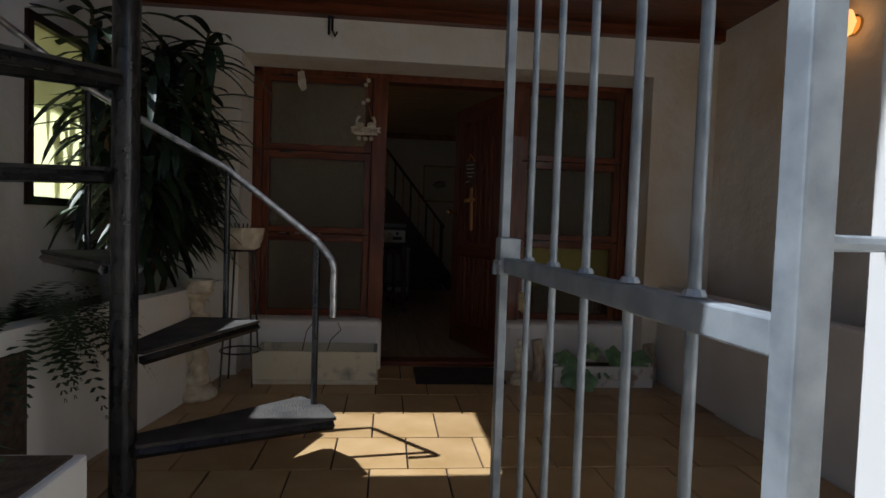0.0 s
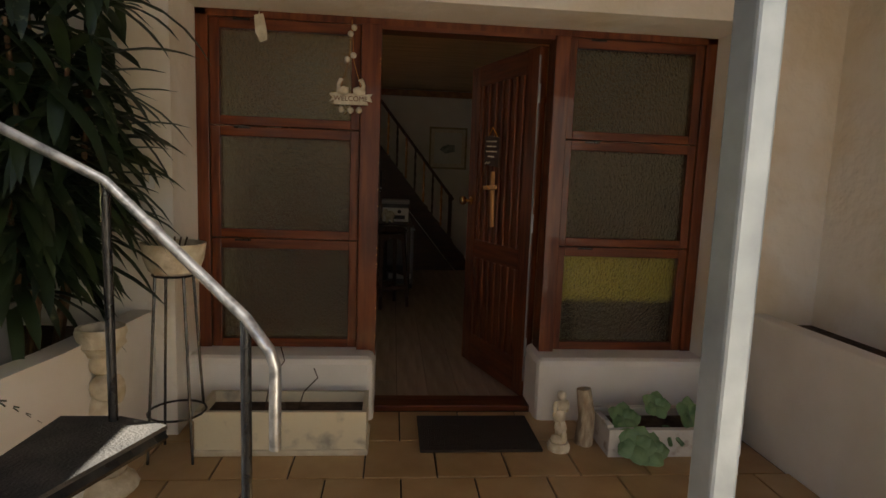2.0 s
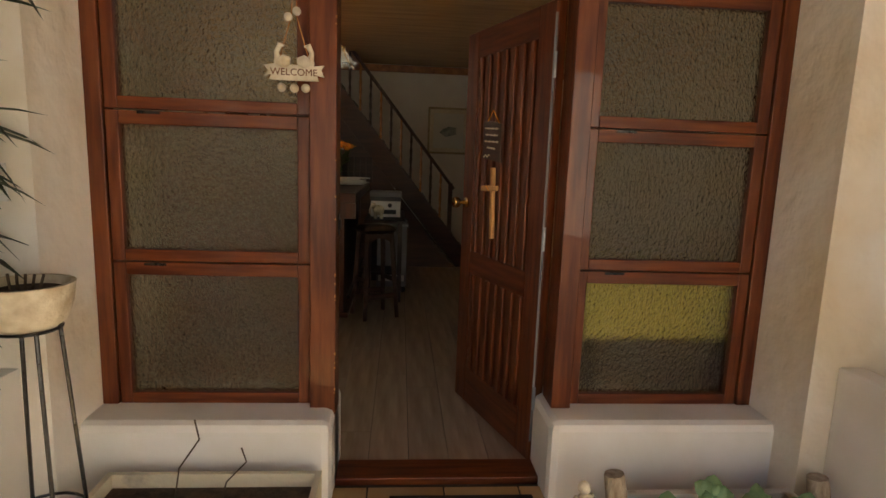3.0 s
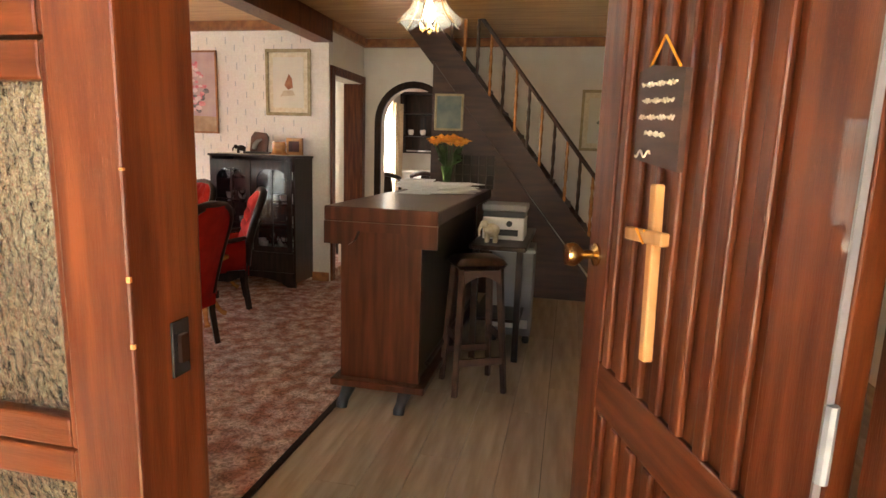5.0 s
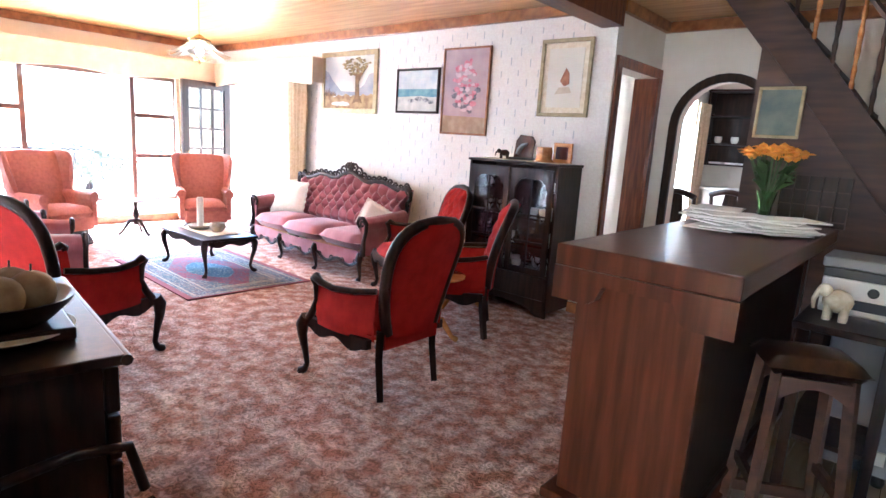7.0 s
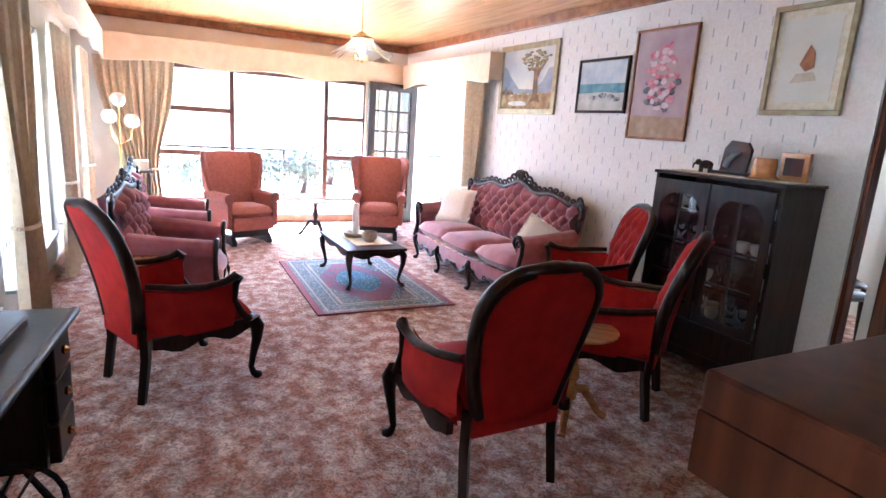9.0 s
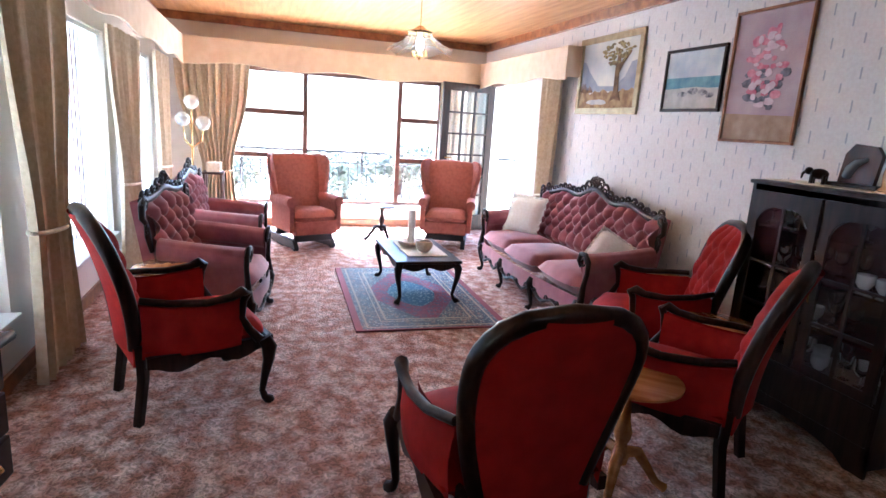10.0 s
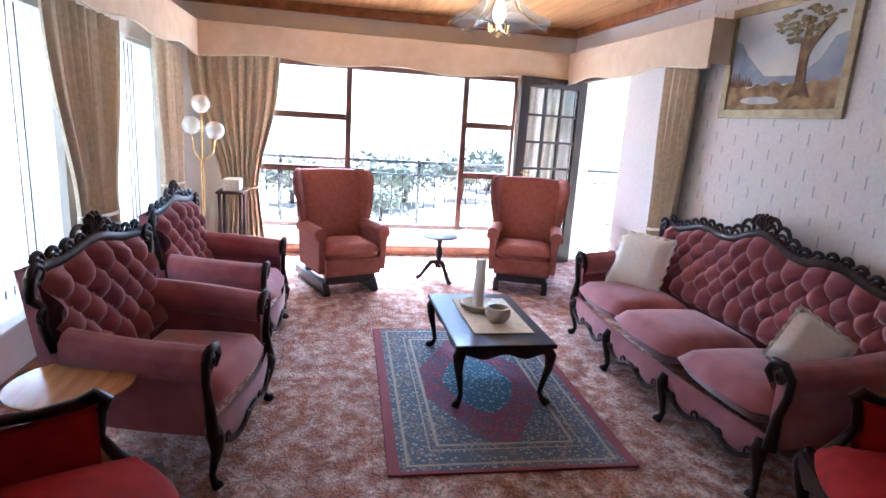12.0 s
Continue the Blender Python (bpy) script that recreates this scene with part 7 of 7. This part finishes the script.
_s = rosette("succulent", pose(1.76, 3.58, 0.15, 40, 0, 10), 0.085, 5)
for x, y, z, q in ((1.93, 3.62, 0.2, 1.0), (2.08, 3.58, 0.17, 1.2), (2.24, 3.56, 0.16, 1.1), (1.77, 3.46, 0.08, 1.25), (1.84, 3.46, 0.05, 1.2)):
    o = copy_thing(_s, pose(x, y, z, 45 * q, 0, 25 * math.sin(70 * x)) @ Matrix.Diagonal((0.85 * q, 0.85 * q, 0.85 * q, 1)))
for x in (1.80, 1.86):
    part("stem", tube(bmesh.new(), [(0, 0, 0.09), (0.0, -0.06, 0.12), (x - 1.82, -0.15, 0.07)], 0.01, 6), SUCC, rt)


# ---- long-leaved plants ----
def strap(bm, p, d, L_, w, droop, r):
    """One long pointed leaf from p along d, bending down."""
    d = Vector(d).normalized()
    side = d.cross(Vector((0, 0, 1)))
    side = side.normalized() if side.length > 0.01 else Vector((1, 0, 0))
    rows = []
    pos = Vector(p)
    for k in range(7):
        t = k / 6
        ww = w * (0.35 + 0.65 * math.sin(math.pi * min(1, t * 0.9 + 0.1))) * (1 if k < 6 else 0.05)
        up = side.cross(d)
        rows.append((bm.verts.new(pos - side * ww), bm.verts.new(pos - up * 0.3 * ww), bm.verts.new(pos + side * ww)))
        d = (d + Vector((0, 0, -droop / 6))).normalized()
        pos = pos + d * L_ / 6
    for a, b in zip(rows, rows[1:]):
        bm.faces.new((a[0], a[1], b[1], b[0]))
        bm.faces.new((a[1], a[2], b[2], b[1]))


def dracaena(at, label, stems, seed, L_=0.38, w=0.017, per=34, group=""):
    c = thing("potted_palm", label, "plant", group, at)
    r = random.Random(seed)
    tips = []
    for (x, y, z0, tx, ty, tz) in stems:
        part("stem", tube(bmesh.new(), [(x, y, z0), ((x + tx) / 2 + 0.03, (y + ty) / 2, (z0 + tz) / 2), (tx, ty, tz)], [0.014, 0.011, 0.008], 7), STEM, c, "thin brown stem", True)
        tips.append((x, y, z0, tx, ty, tz))
    for x, y, z0, tx, ty, tz in tips:
        for k in range(per):
            t = r.uniform(0.35, 1.0)
            p = Vector((x, y, z0)).lerp(Vector((tx, ty, tz)), t)
            a = r.uniform(0, 2 * math.pi)
            e = r.uniform(-0.1, 1.0)
            bm = bmesh.new()
            strap(bm, p, (math.cos(a), math.sin(a), e), L_ * r.uniform(0.7, 1.2), w * r.uniform(0.8, 1.2), r.uniform(0.8, 2.2), r)
            part("leaf", bm, STRIPE if r.random() < 0.25 else DRYLEAF, c, "", True)
    return c


STEM = mat("brown_stem", (0.10, 0.06, 0.03), 0.8, col2=(0.2, 0.12, 0.06), scale=20)
STRIPE = mat("striped_leaf", (0.02, 0.035, 0.015), 0.45, col2=(0.16, 0.18, 0.10), scale=30, lo=0.55, hi=0.7)
dracaena(pose(-0.75, 3.4, 0.5), "tall potted palm with dark drooping striped leaves, on planter soil", [(-0.08, 0.05, 0, -0.12, -0.05, 1.35), (0.02, 0.0, 0, 0.12, -0.12, 1.45), (0.05, 0.1, 0, 0.22, 0.05, 1.05), (-0.1, -0.15, 0, -0.12, -0.35, 1.5), (0.0, -0.1, 0, 0.1, -0.25, 0.75), (0.06, 0.05, 0, 0.36, -0.1, 1.5), (0.02, -0.05, 0, 0.3, -0.2, 1.15), (0.0, 0.0, 0, 0.16, -0.3, 1.2)], 3, L_=0.42, w=0.024, per=84)
lp = thing("plant_pot", "dark plastic pot standing on dry planter soil", "pot", "", pose(-0.78, 3.2, 0.52))
part("pot", lathe(bmesh.new(), [(0.09, 0), (0.13, 0.22), (0.14, 0.24), (0.12, 0.24), (0.1, 0.2)], n=18), GREY, lp, "", True)
fn = thing("fern", "dark green sword fern spilling over the planter wall", "plant", "", pose(-0.80, 2.35, 0.52))
r = random.Random(6)
for k in range(60):
    a = r.uniform(-2.2, 1.9)
    L_ = r.uniform(0.4, 0.75)
    d = Vector((math.cos(a), math.sin(a), r.uniform(0.5, 1.6))).normalized()
    pos = Vector((0, 0, 0.0))
    bm = bmesh.new()
    for i in range(22):
        side = d.cross(Vector((0, 0, 1))).normalized()
        ll = 0.06 * math.sin(math.pi * min(1, 0.12 + i / 24)) + 0.004
        for s in (-1, 1):
            t = pos + side * s * ll + d * 0.008
            bm.faces.new([bm.verts.new(v) for v in (pos - d * 0.006, pos + side * s * ll * 0.5 - d * 0.007, t, pos + side * s * ll * 0.5 + d * 0.009)])
        d = (d + Vector((0, 0, -0.10))).normalized()
        pos = pos + d * L_ / 22
    part("frond", bm, DRYLEAF, fn)
lb = thing("white_plant_box", "white plastered plant box with aloe leaves beside the path", "planter", "", pose(-0.25, 1.12, 0))
part("box", B((-0.35, 0.26, -0.14, 0.16, -0.36, 0.5), bev=0.008), WHITE, lb)
part("soil", B((-0.33, 0.24, -0.12, 0.14, 0.5, 0.504)), SOIL, lb)
al = thing("aloe", "broad-leaved green plant in the white box", "plant", "", pose(-0.30, 1.15, 0.504))
r = random.Random(12)
for k in range(14):
    bm = bmesh.new()
    a = r.uniform(0, 6.28)
    strap(bm, (0, 0, 0), (math.cos(a), math.sin(a), 0.7), r.uniform(0.16, 0.27), 0.022, 1.3, r)
    part("leaf", bm, LEAF, al, "", True)
for x, y, sd_ in ((2.66, 1.7, 4), (2.66, 2.1, 5), (2.66, 1.35, 7)):
    g2 = thing("garden_plant", "bright green leafy plant in the planter by the gate", "plant", "planter greens", pose(x, y, 0.57))
    r = random.Random(sd_)
    for k in range(24):
        bm = bmesh.new()
        a = r.uniform(0, 6.28)
        strap(bm, (0, 0, 0), (math.cos(a), math.sin(a), r.uniform(0.3, 1.5)), r.uniform(0.12, 0.26), 0.03, 1.4, r)
        part("leaf", bm, LEAF, g2, "", True)

# ---- spiral stair ----
PX, PY = -0.25, 2.02
ss = thing("spiral_stair", "black painted metal spiral stair rising through the porch roof", "staircase", "", pose(PX, PY, 0))
part("pole", tube(bmesh.new(), [(0, 0, -0.02), (0, 0, 3.4)], 0.042, 18), BLACKMETAL, ss, "glossy black pole", True)
TREAD = mat("dark_chequer_plate", (0.03, 0.027, 0.024), 0.75, col2=(0.075, 0.068, 0.058), scale=9, bump=0.6, bscale=120)
knees = []
for k in range(8):
    a = radians(33 + 46 * k)
    z = 0.235 + 0.3 * k
    ca, sa = math.cos(a), math.sin(a)
    def P_(q, t, zz):
        return (q * ca - t * sa, q * sa + t * ca, zz)
    bm = bmesh.new()
    o = [(0.03, -0.05), (0.70, -0.16), (0.73, 0.0), (0.70, 0.16), (0.03, 0.06)]
    lo_, hi_ = [bm.verts.new(P_(q, t, z - 0.012)) for q, t in o], [bm.verts.new(P_(q, t, z)) for q, t in o]
    bm.faces.new(lo_[::-1]), bm.faces.new(hi_)
    for i in range(5):
        bm.faces.new((lo_[i], lo_[(i + 1) % 5], hi_[(i + 1) % 5], hi_[i]))
    part("tread", bm, TREAD, ss, "worn dark metal tread")
    bm = bmesh.new()
    tube(bm, [P_(0.03, -0.045, z - 0.03), P_(0.69, -0.15, z - 0.03), P_(0.72, 0.0, z - 0.03), P_(0.69, 0.15, z - 0.03), P_(0.03, 0.055, z - 0.03)], 0.018, 5)
    part("tread_edge", bm, BLACKMETAL, ss)
    q = 0.70
    kz = (0.905 if k == 0 else 1.203 + 0.3 * (k - 1))
    aa = a if k else radians(36)
    p = (q * math.cos(aa), q * math.sin(aa), kz)
    knees.append(p)
    if z < 2.4:
        part("baluster", tube(bmesh.new(), [(p[0], p[1], z), (p[0], p[1], kz)], 0.013, 8), BLACKMETAL, ss, "", True)
end = (0.39 - PX, 2.398 - PY)
# rail colour is raised so that the sun's gleam sits in it
part("handrail", tube(bmesh.new(), [(end[0], end[1], 0.60), (end[0], end[1], 0.80), (end[0] - 0.012, end[1] + 0.004, 0.835)] + knees, 0.014, 10), mat("worn_rail_gleam", (0.62, 0.62, 0.62), 0.28, metal=0.9, col2=(0.2, 0.2, 0.2), scale=30, lo=0.45, hi=0.75), ss, "worn shiny handrail, its colour paled for the sun's gleam", True)

# ---- gate ----
HX, HY = 0.962, 0.525
ex, ey = 0.893 - HX, 1.512 - HY
GL = math.hypot(ex, ey)
gt = thing("metal_gate", "open galvanised bar gate with a centre rail", "gate", "", pose(0, 0, 0))
gt.matrix_world = Matrix.Translation((HX, HY, 0)) @ Matrix.Rotation(math.atan2(ey, ex), 4, "Z")
part("hinge_stile", B((0.003, 0.034, -0.017, 0.017, -0.1, 2.0), bev=0.003), GALV, gt)
part("latch_stile", B((GL - 0.028, GL, -0.011, 0.011, -0.1, 2.0), bev=0.003), GALV, gt)
part("top_rail", B((0.045, GL - 0.035, -0.016, 0.016, 1.96, 2.0), bev=0.003), GALV, gt)
part("bottom_rail", B((0.045, GL - 0.035, -0.016, 0.016, -0.1, -0.06), bev=0.003), GALV, gt)
part("centre_rail", B((0.036, GL - 0.028, -0.014, 0.014, 0.875, 0.912), bev=0.003), GALV, gt)
for k in range(5):
    x = 0.172 + 0.1500 * k
    part("bar", tube(bmesh.new(), [(x, 0, -0.06), (x, 0, 0.875)], 0.0075, 8), GALV, gt, "", True)
    part("bar", tube(bmesh.new(), [(x, 0, 0.915), (x, 0, 1.96)], 0.0075, 8), GALV, gt, "", True)
    part("collar", lathe(bmesh.new(), [(0.015, 0.914), (0.011, 0.922)], pose(x, 0, 0), 10), GALV, gt)
part("latch_box", B((GL - 0.075, GL - 0.03, -0.026, 0.026, 0.87, 0.96), bev=0.003), GALV, gt)
part("latch_bolt", tube(bmesh.new(), [(GL - 0.1, 0.03, 0.9), (GL - 0.05, 0.03, 0.9), (GL - 0.045, 0.03, 0.87)], 0.006, 6), GALV, gt)
pd = thing("padlock", "small brass padlock hanging from the gate latch", "padlock", "", gt.matrix_world @ pose(GL - 0.1, -0.03, 0.83))
part("body", B((-0.018, 0.018, -0.008, 0.008, -0.045, 0.0), bev=0.003), BRASS, pd)
part("shackle", tube(bmesh.new(), [(-0.012, 0, 0), (-0.012, 0, 0.03), (0, 0, 0.042), (0.012, 0, 0.03), (0.012, 0, 0)], 0.003, 6), GALV, pd, "", True)
gp = thing("gate_post", "white painted steel gate post with hinge pins", "post", "", pose(1.14, 0.62, 0))
part("post", B((-0.025, 0.025, -0.025, 0.025, -0.36, 2.3), bev=0.003), WHITE, gp)
part("hinge", tube(bmesh.new(), [(-0.175, -0.07, 0.98), (-0.02, 0.0, 0.98)], 0.008, 8), GALV, gp)
pl_ = thing("porch_lamp", "warm round wall lamp high on the porch wall", "lamp", "", pose(2.78, 2.62, 2.0))
part("backplate", lathe(bmesh.new(), [(0.05, 0), (0.05, 0.015), (0.02, 0.03)], pose(0, 0, 0, 0, -90, 0)), BRASS, pl_)
part("globe", lathe(bmesh.new(), [(0.03, -0.07), (0.06, -0.05), (0.075, 0.0), (0.06, 0.05), (0.0, 0.075)], pose(-0.09, 0, 0)), glow("warm_globe", (1.0, 0.45, 0.12), 1.2), pl_, "lit amber globe", True)

# obscured window on the porch wall
LITGLASS = mat("obscured_glass", (0.85, 0.85, 0.5), 0.3, bump=1.0, bscale=70, stretch=(1, 1, 0.4))
_ln = LITGLASS.node_tree
_lt, _lm = _ln.nodes.new("ShaderNodeBsdfTranslucent"), _ln.nodes.new("ShaderNodeMixShader")
_lt.inputs[0].default_value = (0.88, 0.88, 0.55, 1)
_lm.inputs[0].default_value = 0.8
_ln.links.new(_ln.nodes["Principled BSDF"].outputs[0], _lm.inputs[1])
_ln.links.new(_lt.outputs[0], _lm.inputs[2])
_ln.links.new(_lm.outputs[0], _ln.nodes["Material Output"].inputs[0])
lw = tagged(new("window_5"), "small obscured window in a dark frame", kind="structure")
part("window_frame", B((-1.09, -1.03, 2.84, 2.88, 1.02, 1.9), (-1.09, -1.03, 3.36, 3.42, 1.02, 1.9), (-1.09, -1.03, 2.88, 3.36, 1.02, 1.06), (-1.09, -1.03, 2.88, 3.36, 1.86, 1.9)), DARKWOOD, lw)
o = part("pane", B((-1.075, -1.069, 2.88, 3.36, 1.06, 1.86)), LITGLASS, lw, "bright obscured glass")
o.visible_shadow = False
# porch tiles
rnd = random.Random(11)
_t0 = None
for j in range(12):
    y = 3.68 - 0.335 * j
    for i in range(14):
        x = -1.1 + 0.31 * i + (0.105 if j % 2 else -0.05)
        x0, x1 = max(x, -1.05), min(x + 0.31, 2.43)
        y0, y1 = max(y, 0.75), min(y + 0.335, 4.04)
        if x1 - x0 < 0.03 or y1 - y0 < 0.03 or x1 < -0.62:
            continue
        full = x1 - x0 > 0.309 and y1 - y0 > 0.334
        if full and _t0:
            o = new("tile", _t0)
        else:
            o = part("tile", B((0.004, x1 - x0 - 0.004, 0.004, y1 - y0 - 0.004, -0.012, 0.0), bev=0.002), TILE)
            if full:
                _t0 = o.data
        o.parent = bpy.data.objects["porch_floor"]
        o.matrix_basis = pose(x0, y0, rnd.uniform(-0.0012, 0.0005))
